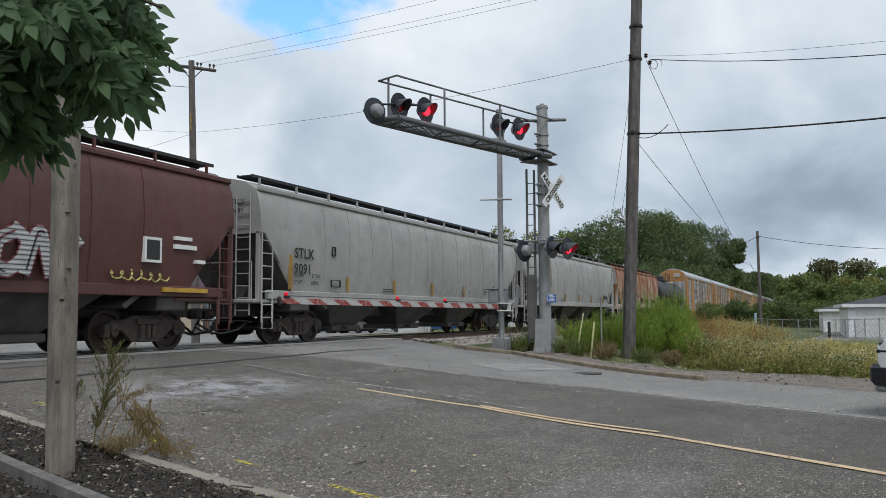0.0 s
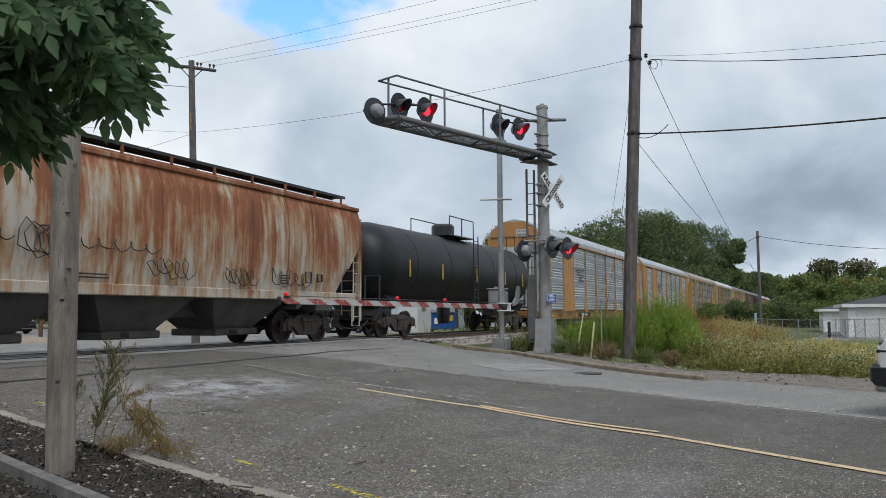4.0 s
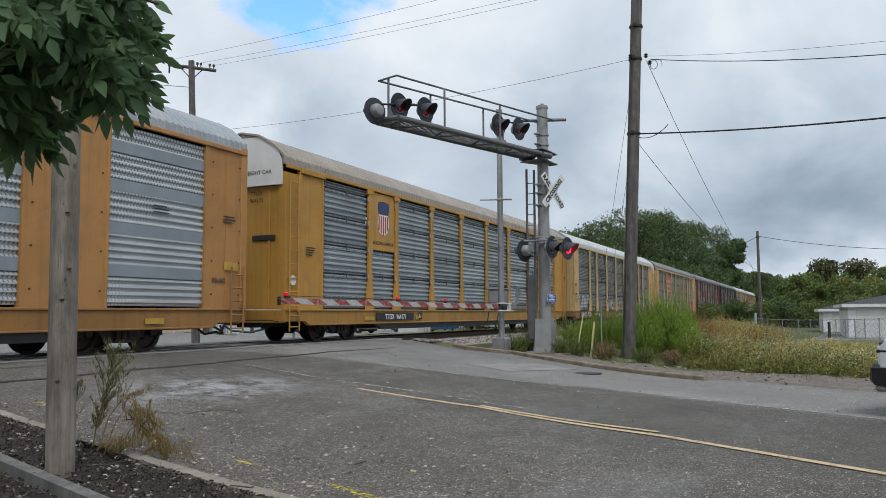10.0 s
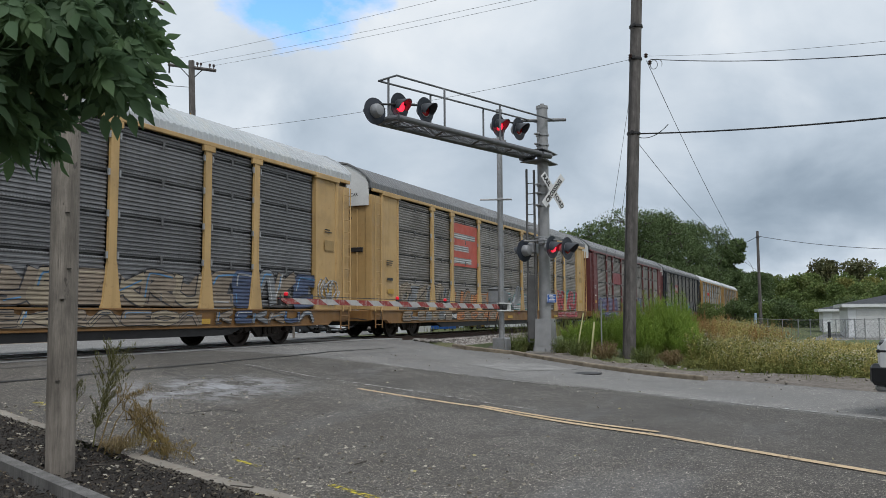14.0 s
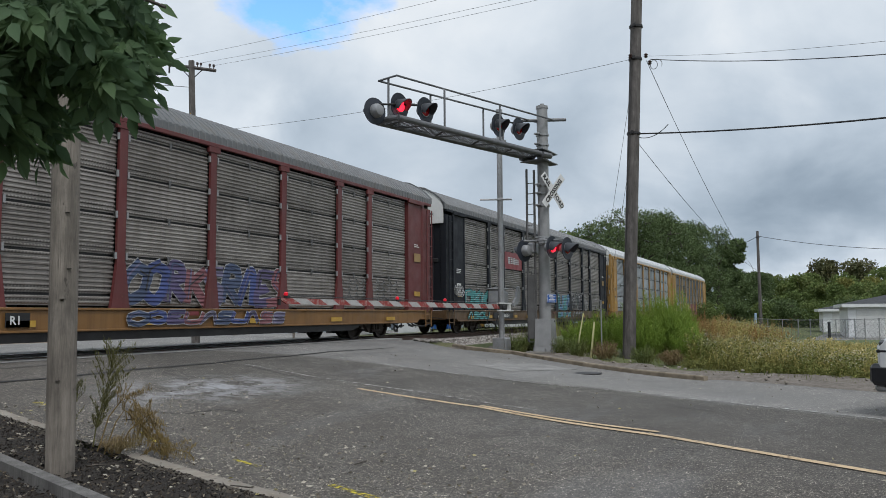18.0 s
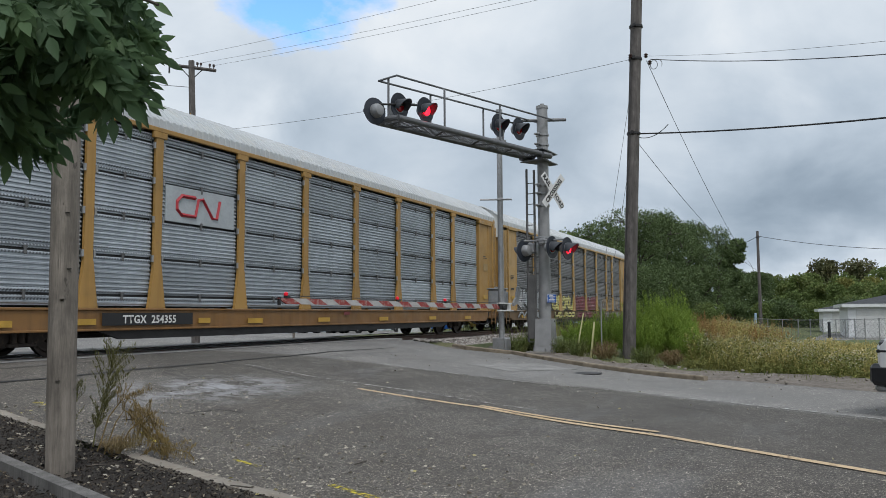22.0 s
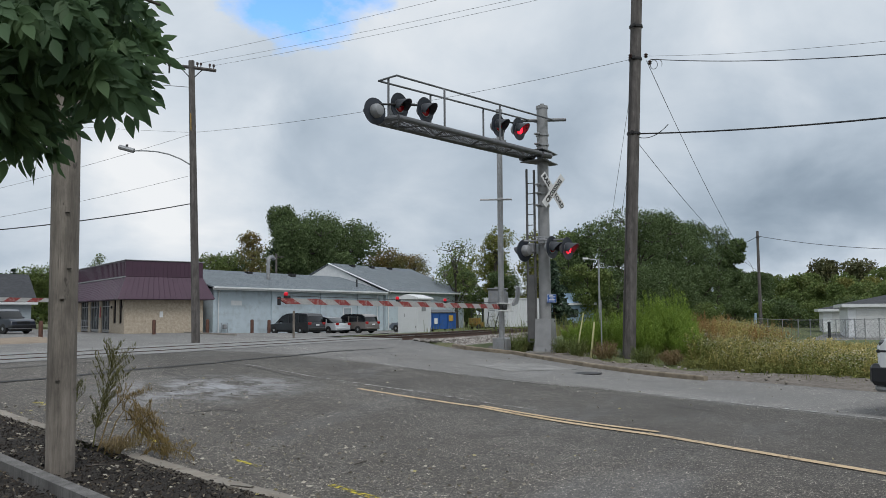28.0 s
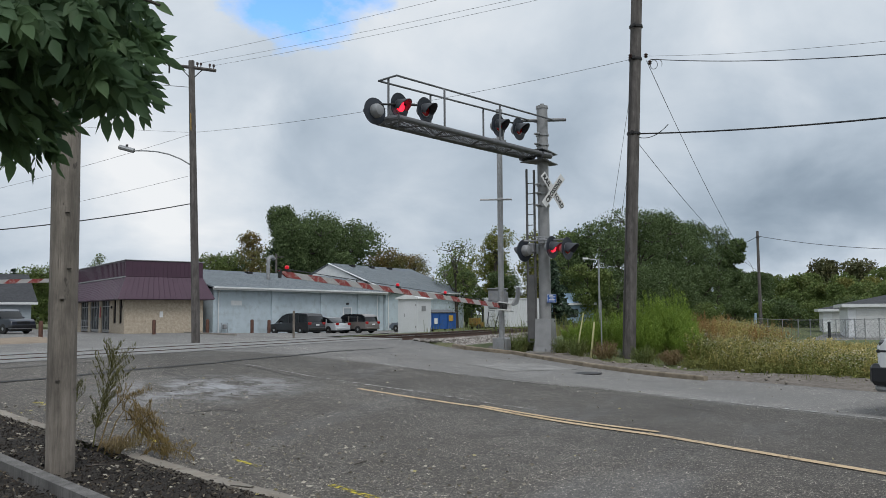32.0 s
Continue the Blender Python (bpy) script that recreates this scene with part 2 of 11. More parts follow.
def worn_paint(name, c, lo=0.42, hi=0.60, scale=7.0):
    """Road paint with the asphalt showing through where it is worn away."""
    s = Shade(name, 0.85)
    col = s.ramp(s.noise(3.0, 5), (0.3, tuple(v * 0.72 for v in c)), (0.7, c))
    a = s.ramp(s.noise(scale, 8, 0.72), (lo, 0), (hi, 1))
    s.L(a, s.b.inputs["Alpha"])
    return s.done(col)


def soil_mat(name, a, b, scale=6.0):
    s = Shade(name, 0.95)
    col = s.ramp(s.noise(scale, 8, 0.7), (0.3, a), (0.7, b))
    col = s.mix(0.6, col, s.ramp(s.voro(scale * 9, out="Distance"), (0.0, 0.5), (0.6, 1.3)), "MULTIPLY")
    s.bump(s.noise(scale * 5, 6, 0.7), 0.8, 0.03)
    return s.done(col)


def ground_mat():
    s = Shade("ground_grass", 0.95)
    g = s.ramp(s.noise(0.25, 7, 0.65), (0.3, (0.055, 0.075, 0.022)), (0.55, (0.10, 0.115, 0.04)), (0.75, (0.17, 0.145, 0.075)))
    g = s.mix(0.6, g, s.ramp(s.noise(22, 6, 0.7), (0.3, 0.45), (0.7, 1.3)), "MULTIPLY")
    s.bump(s.noise(14, 6, 0.7), 0.9, 0.05)
    return s.done(g)


def leaf_mat(name, a, b, c, trans=0.25):
    s = Shade(name, 0.65, 0.0, 0.2)
    col = s.mix(s.island(), a, b)
    col = s.mix(s.math("MULTIPLY", s.ramp(s.noise(0.35, 3), (0.45, 0), (0.7, 1)), 0.7), col, c)
    s.b.inputs["Transmission Weight"].default_value = 0.0
    if trans:
        tr = s.N("ShaderNodeBsdfTranslucent")
        s.L(col, tr.inputs[0])
        mx = s.N("ShaderNodeMixShader")
        mx.inputs[0].default_value = trans
        s.L(s.b.outputs[0], mx.inputs[1])
        s.L(tr.outputs[0], mx.inputs[2])
        s.L(mx.outputs[0], s.nt.nodes["Material Output"].inputs[0])
    return s.done(col)


def glow_mat(name, c, strength):
    s = Shade(name, 0.3)
    s.b.inputs["Emission Color"].default_value = rgba(c)
    s.b.inputs["Emission Strength"].default_value = strength
    return s.done(c)


def wood_mat(name, a, b):
    s = Shade(name, 0.85)
    v = s.vec((5, 5, 0.35))
    col = s.ramp(s.noise(2.0, 6, 0.65, v, 0.4), (0.3, a), (0.7, b))
    crack = s.ramp(s.noise(3.2, 4, 0.6, s.vec((26, 26, 0.7), (2, 3, 1))), (0.62, 0), (0.70, 1))
    col = s.mix(s.math("MULTIPLY", crack, 0.8), col, tuple(x * 0.25 for x in a))
    col = s.mix(s.math("MULTIPLY", s.ramp(s.noise(6.0, 6, 0.65, s.vec((1, 1, 0.45))), (0.42, 0), (0.68, 1)), 0.65), col, tuple(x * 0.5 for x in a))
    fine = s.noise(4.0, 5, 0.7, s.vec((60, 60, 1.6), (1, 4, 2)))
    col = s.mix(0.7, col, s.ramp(fine, (0.3, 0.55), (0.7, 1.2)), "MULTIPLY")
    col = s.mix(s.math("MULTIPLY", s.ramp(s.noise(2.2, 3, 0.5, s.vec((7, 7, 3.0), (6, 2, 5))), (0.68, 0), (0.72, 1)), 0.7), col, tuple(x * 0.3 for x in a))
    s.bump(s.noise(3.2, 4, 0.6, s.vec((26, 26, 0.7), (2, 3, 1))), 0.6, 0.012)
    return s.done(col)


M_ASPHALT = asphalt_mat()
M_GROUND = ground_mat()
M_SOIL = soil_mat("dark_soil", (0.007, 0.006, 0.005), (0.042, 0.033, 0.026), 11.0)
M_CROSS = soil_mat("crossing_asphalt", (0.12, 0.118, 0.113), (0.27, 0.262, 0.25), 2.2)
M_GRAVEL = soil_mat("dirt_gravel", (0.065, 0.052, 0.042), (0.20, 0.175, 0.15), 5.0)
M_DIRT = soil_mat("bare_dirt", (0.16, 0.12, 0.085), (0.27, 0.215, 0.16), 1.2)
M_CONC = plain("concrete", (0.27, 0.243, 0.205), 0.9, 0, 0.3, 2.0, 70, 0.4, (0.16, 0.13, 0.10))
M_RAIL = plain("rail_steel", (0.10, 0.06, 0.045), 0.6, 0.5, 0.3)
M_RAILTOP = plain("polished_rail_head", (0.45, 0.45, 0.46), 0.25, 1.0, 0.1)
M_TIE = wood_mat("tie_wood", (0.045, 0.035, 0.028), (0.11, 0.09, 0.075))
M_POLE = wood_mat("pole_wood", (0.066, 0.058, 0.054), (0.168, 0.152, 0.142))
M_POST = wood_mat("post_wood", (0.115, 0.099, 0.083), (0.30, 0.262, 0.222))
M_BEAM = wood_mat("grey_beam_wood", (0.095, 0.090, 0.085), (0.20, 0.192, 0.183))
M_GALV = plain("galvanised_steel", (0.34, 0.345, 0.35), 0.45, 0.6, 0.2, 4.0, 50, 0.1, (0.26, 0.25, 0.24))
M_ARMSTEEL = plain("weathered_arm_steel", (0.15, 0.155, 0.165), 0.55, 0.35, 0.25, 4.0, 60, 0.1, (0.11, 0.105, 0.10))
M_ALU = plain("aluminium_paint", (0.285, 0.285, 0.285), 0.55, 0.3, 0.15, 4.0, 60, 0.08)
M_LATCH = plain("dull_latch_iron", (0.12, 0.12, 0.12), 0.6, 0.3, 0.3)
M_DARK = plain("dark_steel", (0.022, 0.021, 0.022), 0.55, 0.2, 0.4, 3.0, 40, 0.2)
M_BLACK = plain("black_paint", (0.012, 0.013, 0.016), 0.4, 0.0, 0.3, 3.0, 50, 0.1)
M_TRUCK = plain("truck_iron", (0.045, 0.036, 0.031), 0.75, 0.2, 0.4, 5.0, 40, 0.3, (0.09, 0.065, 0.05))
M_WHEEL = plain("wheel_iron", (0.05, 0.038, 0.032), 0.6, 0.5, 0.4, 6.0, 40, 0.2)
M_WHITE = plain("white_paint", (0.62, 0.62, 0.61), 0.5, 0, 0.08, 3.0, 60, 0.05)
M_RED = plain("red_paint", (0.36, 0.028, 0.024), 0.45, 0, 0.12, 4.0, 60, 0.05)
M_YELLOWLINE = worn_paint("yellow_road_paint", (0.54, 0.40, 0.245), 0.28, 0.46)
M_WHITELINE = worn_paint("worn_white_road_paint", (0.36, 0.35, 0.33), 0.36, 0.58)
M_SPRAY = worn_paint("yellow_spray_paint", (0.52, 0.43, 0.04), 0.44, 0.58, 14.0)
M_CABLE = plain("black_cable", (0.015, 0.015, 0.016), 0.6, 0, 0.1)
M_RUBBER = plain("tyre_rubber", (0.02, 0.02, 0.02), 0.8, 0, 0.2)


# ---- building blocks ----
class MB:
    """A mesh in the making."""

    def __init__(self):
        self.v, self.f = [], []

    def poly(self, pts):
        n = len(self.v)
        self.v += [tuple(p) for p in pts]
        self.f.append(tuple(range(n, n + len(pts))))
        return self

    def box(self, x0, x1, y0, y1, z0, z1, c=0.0):
        if x1 < x0: x0, x1 = x1, x0
        if y1 < y0: y0, y1 = y1, y0
        if z1 < z0: z0, z1 = z1, z0
        n = len(self.v)
        if c <= 0:
            self.v += [(x, y, z) for z in (z0, z1) for y in (y0, y1) for x in (x0, x1)]
            for q in ((0, 2, 3, 1), (4, 5, 7, 6), (0, 1, 5, 4), (2, 6, 7, 3), (0, 4, 6, 2), (1, 3, 7, 5)):
                self.f.append(tuple(n + i for i in q))
            return self
        c = min(c, (x1 - x0) * 0.45, (y1 - y0) * 0.45, (z1 - z0) * 0.45)
        X, Y, Z = (x0, x1), (y0, y1), (z0, z1)
        ids = {}
        for i in (0, 1):
            for j in (0, 1):
                for k in (0, 1):
                    sx, sy, sz = (c, -c)[i], (c, -c)[j], (c, -c)[k]
                    for a, p in enumerate(((X[i], Y[j] + sy, Z[k] + sz), (X[i] + sx, Y[j], Z[k] + sz), (X[i] + sx, Y[j] + sy, Z[k]))):
                        ids[i, j, k, a] = len(self.v)
                        self.v.append(p)
        def add(*q):
            self.f.append(tuple(ids[k] for k in q))
        for i in (0, 1):
            o = lambda l: l if i else l[::-1]
            add(*o([(i, 0, 0, 0), (i, 1, 0, 0), (i, 1, 1, 0), (i, 0, 1, 0)]))
            add(*o([(0, i, 0, 1), (0, i, 1, 1), (1, i, 1, 1), (1, i, 0, 1)]))
            add(*o([(0, 0, i, 2), (1, 0, i, 2), (1, 1, i, 2), (0, 1, i, 2)]))
        for i in (0, 1):
            for j in (0, 1):
                o = lambda l: l if i == j else l[::-1]
                add(*o([(i, j, 0, 0), (i, j, 0, 1), (i, j, 1, 1), (i, j, 1, 0)])[::-1])
                add(*o([(i, 0, j, 0), (i, 0, j, 2), (i, 1, j, 2), (i, 1, j, 0)]))
                add(*o([(0, i, j, 1), (0, i, j, 2), (1, i, j, 2), (1, i, j, 1)])[::-1])
                for k in (0, 1):
                    t = [(i, j, k, 0), (i, j, k, 1), (i, j, k, 2)]
                    add(*(t if (i + j + k) % 2 else t[::-1]))
        return self

    def prism(self, prof, a, b, axis="x", caps=True):
        """A closed outline of (u, w) pairs pushed from a to b. axis x: (y, z), y: (x, z), z: (x, y)."""
        n, k = len(self.v), len(prof)
        for t in (a, b):
            for u, w in prof:
                self.v.append((t, u, w) if axis == "x" else (u, t, w) if axis == "y" else (u, w, t))
        for i in range(k):
            j = (i + 1) % k
            self.f.append((n + i, n + j, n + k + j, n + k + i))
        if caps:
            self.f.append(tuple(range(n + k - 1, n - 1, -1)))
            self.f.append(tuple(range(n + k, n + 2 * k)))
        return self

    def tube(self, pts, r, n=8, caps=True, r1=None):
        pts = [Vector(p) for p in pts]
        base, m = len(self.v), len(pts)
        side = None
        for i, p in enumerate(pts):
            d = (pts[min(i + 1, m - 1)] - pts[max(i - 1, 0)]).normalized()
            if side is None:
                side = d.cross(Vector((0, 0, 1)))
                if side.length < 1e-3:
                    side = Vector((1, 0, 0))
            side = (side - d * side.dot(d)).normalized()
            up = d.cross(side)
            rr = r if r1 is None else r + (r1 - r) * i / max(1, m - 1)
            for k in range(n):
                a = 2 * math.pi * k / n
                self.v.append(tuple(p + (side * math.cos(a) + up * math.sin(a)) * rr))
        for i in range(m - 1):
            for k in range(n):
                k2 = (k + 1) % n
                self.f.append((base + i * n + k, base + i * n + k2, base + (i + 1) * n + k2, base + (i + 1) * n + k))
        if caps:
            self.f.append(tuple(base + k for k in range(n - 1, -1, -1)))
            self.f.append(tuple(base + (m - 1) * n + k for k in range(n)))
        return self

    def lathe(self, prof, centre, axis="z", n=24):
        """Turn (radius, height) pairs round an axis through centre."""
        base, m = len(self.v), len(prof)
        c = Vector(centre)
        for r, h in prof:
            for k in range(n):
                a = 2 * math.pi * k / n
                u, w = r * math.cos(a), r * math.sin(a)
                p = (u, w, h) if axis == "z" else (u, h, -w) if axis == "y" else (h, u, w)
                self.v.append(tuple(c + Vector(p)))
        for i in range(m - 1):
            for k in range(n):
                k2 = (k + 1) % n
                self.f.append((base + i * n + k, base + i * n + k2, base + (i + 1) * n + k2, base + (i + 1) * n + k))
        for i in (0, m - 1):
            if prof[i][0] > 1e-4:
                ring = [base + i * n + k for k in range(n)]
                self.f.append(tuple(ring if i else ring[::-1]))
        return self

    def mesh(self, name, smooth=False):
        me = bpy.data.meshes.new(name)
        me.from_pydata(self.v, [], self.f)
        me.update()
        if smooth:
            me.polygons.foreach_set("use_smooth", [True] * len(me.polygons))
            me.set_sharp_from_angle(angle=radians(40))
        return me


def put(me, mat):
    me.materials.append(mat)
    return me


def part(name, mb, mat, parent, label="", smooth=False):
    me = mb if isinstance(mb, bpy.types.Mesh) else mb.mesh(name, smooth)
    if mat is not None and not me.materials:
        me.materials.append(mat)
    ob = new(name, me)
    ob.parent = parent
    if label:
        ob["label"] = label
    return ob


def thing(name, label, category, m=None, group="", kind="", mb=None, mat=None, smooth=False):
    data = None
    if mb is not None:
        data = put(mb.mesh(name, smooth), mat)
    ob = new(name, data)
    if m is not None:
        ob.matrix_basis = m
    return tagged(ob, label, category, group, kind)


def text_mesh(body, size, bold=0.0, align="LEFT", spacing=1.0):
    cu = bpy.data.curves.new("lettering", "FONT")
    cu.body, cu.size, cu.align_x, cu.offset, cu.space_character = body, size, align, bold, spacing
    cu.resolution_u = 2
    cu.extrude = 0.0
    ob = bpy.data.objects.new("lettering", cu)
    me = bpy.data.meshes.new_from_object(ob)
    bpy.data.objects.remove(ob)
    bpy.data.curves.remove(cu)
    me.materials.clear()
    return me


def lettering(body, size, mat, parent, m, bold=0.004, align="LEFT", spacing=1.0):
    me = put(text_mesh(body, size, bold, align, spacing), mat)
    ob = new("lettering", me)
    ob.parent = parent
    ob.matrix_basis = m
    return ob


def ease(a, b, t):
    t = min(1.0, max(0.0, (t - a) / (b - a)))
    return t * t * (3 - 2 * t)


def G(x, y):
    """The height of the ground: the road climbs to the track, the verge down the line and the far lot lie lower."""
    if y < 0:
        side = 0.38 * ease(22.6, 23.3, x) * (1 - ease(3.2, 5.2, -y))
        side += 0.15 * ease(20.3, 21.5, x) * (1 - ease(26, 30, x)) * ease(4.6, 5.6, -y) * (1 - ease(7.0, 8.6, -y))
        return -0.52 * ease(2.5, 12.5, -y) - 0.55 * ease(30, 70, x) * ease(5, 12, -y) - side
    side = 0.38 * ease(22.6, 23.3, x) * (1 - ease(3.2, 5.2, y))
    return -side - 0.5 * min(1.0, max(0.0, (y - 1.6) / 11)) - 0.3 * ease(48, 58, x) * ease(10, 18, y)


# ---- ground, road, crossing, track ----
def spaced(stops):
    out = [stops[0][0]]
    for (a, _), (b, step) in zip(stops, stops[1:]):
        n = max(1, round((b - a) / step))
        out += [a + (b - a) * (i + 1) / n for i in range(n)]
    return out


def sheet(xs, ys, zf):
    mb = MB()
    nx = len(xs)
    mb.v = [(x, y, zf(x, y)) for y in ys for x in xs]
    mb.f = [(j * nx + i, j * nx + i + 1, (j + 1) * nx + i + 1, (j + 1) * nx + i) for j in range(len(ys) - 1) for i in range(nx - 1)]
    return mb


def strip(rows, n, lift, z=None):
    """A sheet between left and right edge points, draped on the ground."""
    mb = MB()
    for (x0, y0, x1, y1) in rows:
        for i in range(n + 1):
            t = i / n
            x, y = x0 + (x1 - x0) * t, y0 + (y1 - y0) * t
            mb.v.append((x, y, (G(x, y) if z is None else z) + lift))
    for j in range(len(rows) - 1):
        for i in range(n):
            a = j * (n + 1) + i
            mb.f.append((a, a + 1, a + n + 2, a + n + 1))
    return mb


def kerb_x(y):
    """Inner edge of the kerb beside the planting bed."""
    return 4.71 + (y + 11.16) * 0.238


def road_left(y):
    if y < -6.0:
        return kerb_x(y)
    if y < 4:
        return 5.94 - (y + 6.0) * 0.8
    return -2.06 + (y - 4) * 0.62


def road_right(y):
    if y < -7.46:
        return (20.55 + 0.557 * y) / 0.83 + 0.10 + 0.5 * ease(-12.3, -13.0, y)
    if y < -5.8:
        return 19.75
    if y < -3.5:
        return 19.75 + (y + 5.8) * 1.0
    if y < -1.0:
        return 22.05 + (y + 3.5) * 1.2
    if y < 3.0:
        return 25.05
    return 25.05 + (y - 3.0) * 2.47 if y < 22 else 71.9


ys = spaced([(-2500, 0), (-400, 300), (-100, 50), (-40, 6), (-20, 1.0), (10, 0.5), (40, 2.0), (100, 6), (400, 50), (2500, 300)])
xs = spaced([(-2500, 0), (-400, 300), (-100, 50), (-20, 8), (-2, 1.0), (40, 0.7), (100, 3.0), (400, 30), (2500, 300)])


def ground_z(x, y):
    z = G(x, y)
    if abs(y) < 2.6 and x < 5.0:
        z -= 0.55
    if road_left(y) - 0.4 < x < road_right(y) + 0.4:
        z -= 0.10
    return z - 0.03


thing("ground", "rough grassy ground beside a railway line", "ground", kind="structure", mb=sheet(xs, ys, ground_z), mat=M_GROUND, smooth=True)

rows = []
for y in spaced([(-90, 0), (-20, 5), (5, 0.25), (34, 1.0), (120, 8)]):
    xl, xr = road_left(y), road_right(y)
    rows.append((xl, y, xr, y))
near_rows = [r for r in rows if r[1] < -2.0] + [(road_left(-1.93), -1.93, road_right(-1.93), -1.93)]
far_rows = [(road_left(1.93), 1.93, road_right(1.93), 1.93)] + [r for r in rows if r[1] > 2.0]
thing("road", "worn grey asphalt road with patches and cracks", "road", kind="structure", mb=strip(near_rows, 40, 0.0), mat=M_ASPHALT, smooth=True)
thing("road", "worn grey asphalt road beyond the track", "road", kind="structure", mb=strip(far_rows, 40, 0.0), mat=M_ASPHALT, smooth=True)


M_TAR = plain("tar_joint", (0.02, 0.02, 0.02), 0.8)


def on_road(pts, width, mat, name, label, lift=0.009):
    """A painted line along plan points."""
    rows = []
    for i, (x, y) in enumerate(pts):
        a, b = Vector(pts[max(0, i - 1)]), Vector(pts[min(len(pts) - 1, i + 1)])
        d = (b - a).normalized() * (width / 2)
        rows.append((x - d.y, y + d.x, x + d.y, y - d.x))
    return thing(name, label, "road marking", kind="structure", mb=strip(rows, 2, lift), mat=mat)


def line(a, b, step=0.4):
    n = max(2, int((Vector(b) - Vector(a)).length / step))
    return [(a[0] + (b[0] - a[0]) * i / n, a[1] + (b[1] - a[1]) * i / n) for i in range(n + 1)]


on_road(line((10.53, -8.32), (10.11, -10.46)) + line((10.11, -10.46), (8.83, -13.04))[1:] + line((8.83, -13.04), (5.5, -17.9))[1:], 0.11, M_YELLOWLINE, "centre_line", "faded yellow centre line on the asphalt")
on_road(line((10.26, -10.4), (9.1, -12.97)), 0.09, M_YELLOWLINE, "centre_line", "short faded second yellow line", 0.010)
on_road(line((14.74, -5.05), (14.13, -6.9)) + line((14.13, -6.9), (13.55, -11.7))[1:] + line((13.55, -11.7), (9.0, -18.6))[1:], 0.08, M_WHITELINE, "lane_line", "thin worn lane line on the asphalt")
on_road(line((11.79, -5.15), (11.2, -7.01)) + line((11.2, -7.01), (10.94, -9.3))[1:] + line((10.94, -9.3), (10.33, -11.18))[1:], 0.06, M_WHITELINE, "lane_line", "thin worn lane line beside the yellow one")
for a, b, w in (((5.58, -10.03), (5.49, -10.36), 0.05), ((5.26, -11.2), (5.06, -11.72), 0.07), ((6.45, -6.5), (6.38, -6.75), 0.10), ((6.0, -8.55), (5.72, -9.0), 0.06)):
    on_road(line(a, b, 0.1), w, M_SPRAY, "spray_mark", "yellow sprayed survey mark on the asphalt", 0.005)
# open joints across the pavement, parallel to the rails
for y0, y1, x0, x1, w in ((-4.95, -4.5, 4.5, 16.2, 0.10), (-4.5, -4.72, 16.2, 18.4, 0.07), (-2.02, -2.02, 3.0, 22.3, 0.10), (2.02, 2.02, -1.0, 22.3, 0.14), (-3.3, -3.15, 3.6, 10.5, 0.06)):
    on_road([(x, y + 0.03 * math.sin(x * 2.1) + 0.02 * math.sin(x * 5.3)) for x, y in line((x0, y0), (x1, y1), 0.3)], w, M_TAR, "pavement_joint", "dark open joint in the asphalt", 0.008)


# cracks, a dark cover and a pale concrete patch in the road
for pts in (
    [(11.71, -4.70), (11.46, -5.72), (11.04, -6.62), (10.84, -7.20)],
    [(6.83, -7.54), (7.04, -8.09), (7.52, -8.16), (7.59, -8.59)],
    [(14.94, -4.85), (14.95, -5.77)],
    [(11.65, -12.65), (11.32, -13.29)],
    [(13.43, -5.64), (13.11, -6.61), (13.04, -7.61)],
    [(9.43, -4.49), (10.42, -4.71), (11.71, -4.70)],
):
    path = sum((line(a, b, 0.12) for a, b in zip(pts, pts[1:])), [])
    on_road([(x + 0.03 * math.sin(x * 9 + y * 5), y + 0.03 * math.sin(y * 11)) for x, y in path], 0.022, M_TAR, "road_crack", "thin dark crack in the asphalt", 0.006)
on_road(line((15.71, -8.34), (17.56, -9.29)), 1.30, M_CROSS, "concrete_patch", "pale patch in the asphalt", 0.007)
thing("utility_cover", "dark round cover set in the road", "cover", pose(16.54, -10.22, G(16.54, -10.22)), kind="structure", mb=MB().lathe([(0.33, -0.03), (0.33, 0.008), (0.29, 0.012), (0.001, 0.012)], (0, 0, 0), "z", 24), mat=M_DARK)


# track
def make_track():
    track = thing("railway_track", "single railway track on grey ballast", "railway track", kind="structure")
    for y in (-0.75, 0.75):
        prof = [(y - 0.07, -0.18), (y + 0.07, -0.18), (y + 0.02, -0.15), (y + 0.012, -0.05), (y + 0.035, -0.035), (y + 0.035, -0.006), (y + 0.028, 0), (y - 0.028, 0), (y - 0.035, -0.006), (y - 0.035, -0.035), (y - 0.012, -0.05), (y - 0.02, -0.15)]
        part("rail", MB().prism(prof, -420, 620), M_RAIL, track)
        part("rail_head", MB().box(-420, 620, y - 0.032, y + 0.032, 0.0005, 0.006), M_RAILTOP, track, "polished rail head")
    tie = put(MB().box(-0.11, 0.11, -1.3, 1.3, -0.36, -0.185, 0.015).mesh("tie"), M_TIE)
    for i in range(90):
        ob = part("tie", tie, None, track)
        ob.location = (22.8 + i * 0.52 + random.uniform(-0.03, 0.03), random.uniform(-0.04, 0.04), 0)
    for i in range(26):
        ob = part("tie", tie, None, track)
        ob.location = (7.0 - i * 0.52, random.uniform(-0.04, 0.04), 0)
    far = MB()
    for i in range(400):
        x = 70 + i * 0.55
        far.box(x, x + 0.22, -1.3, 1.3, -0.36, -0.185)
    ob = part("far_ties", far, M_TIE, track)
    tagged(ob, kind="stuff")
    return track


make_track()

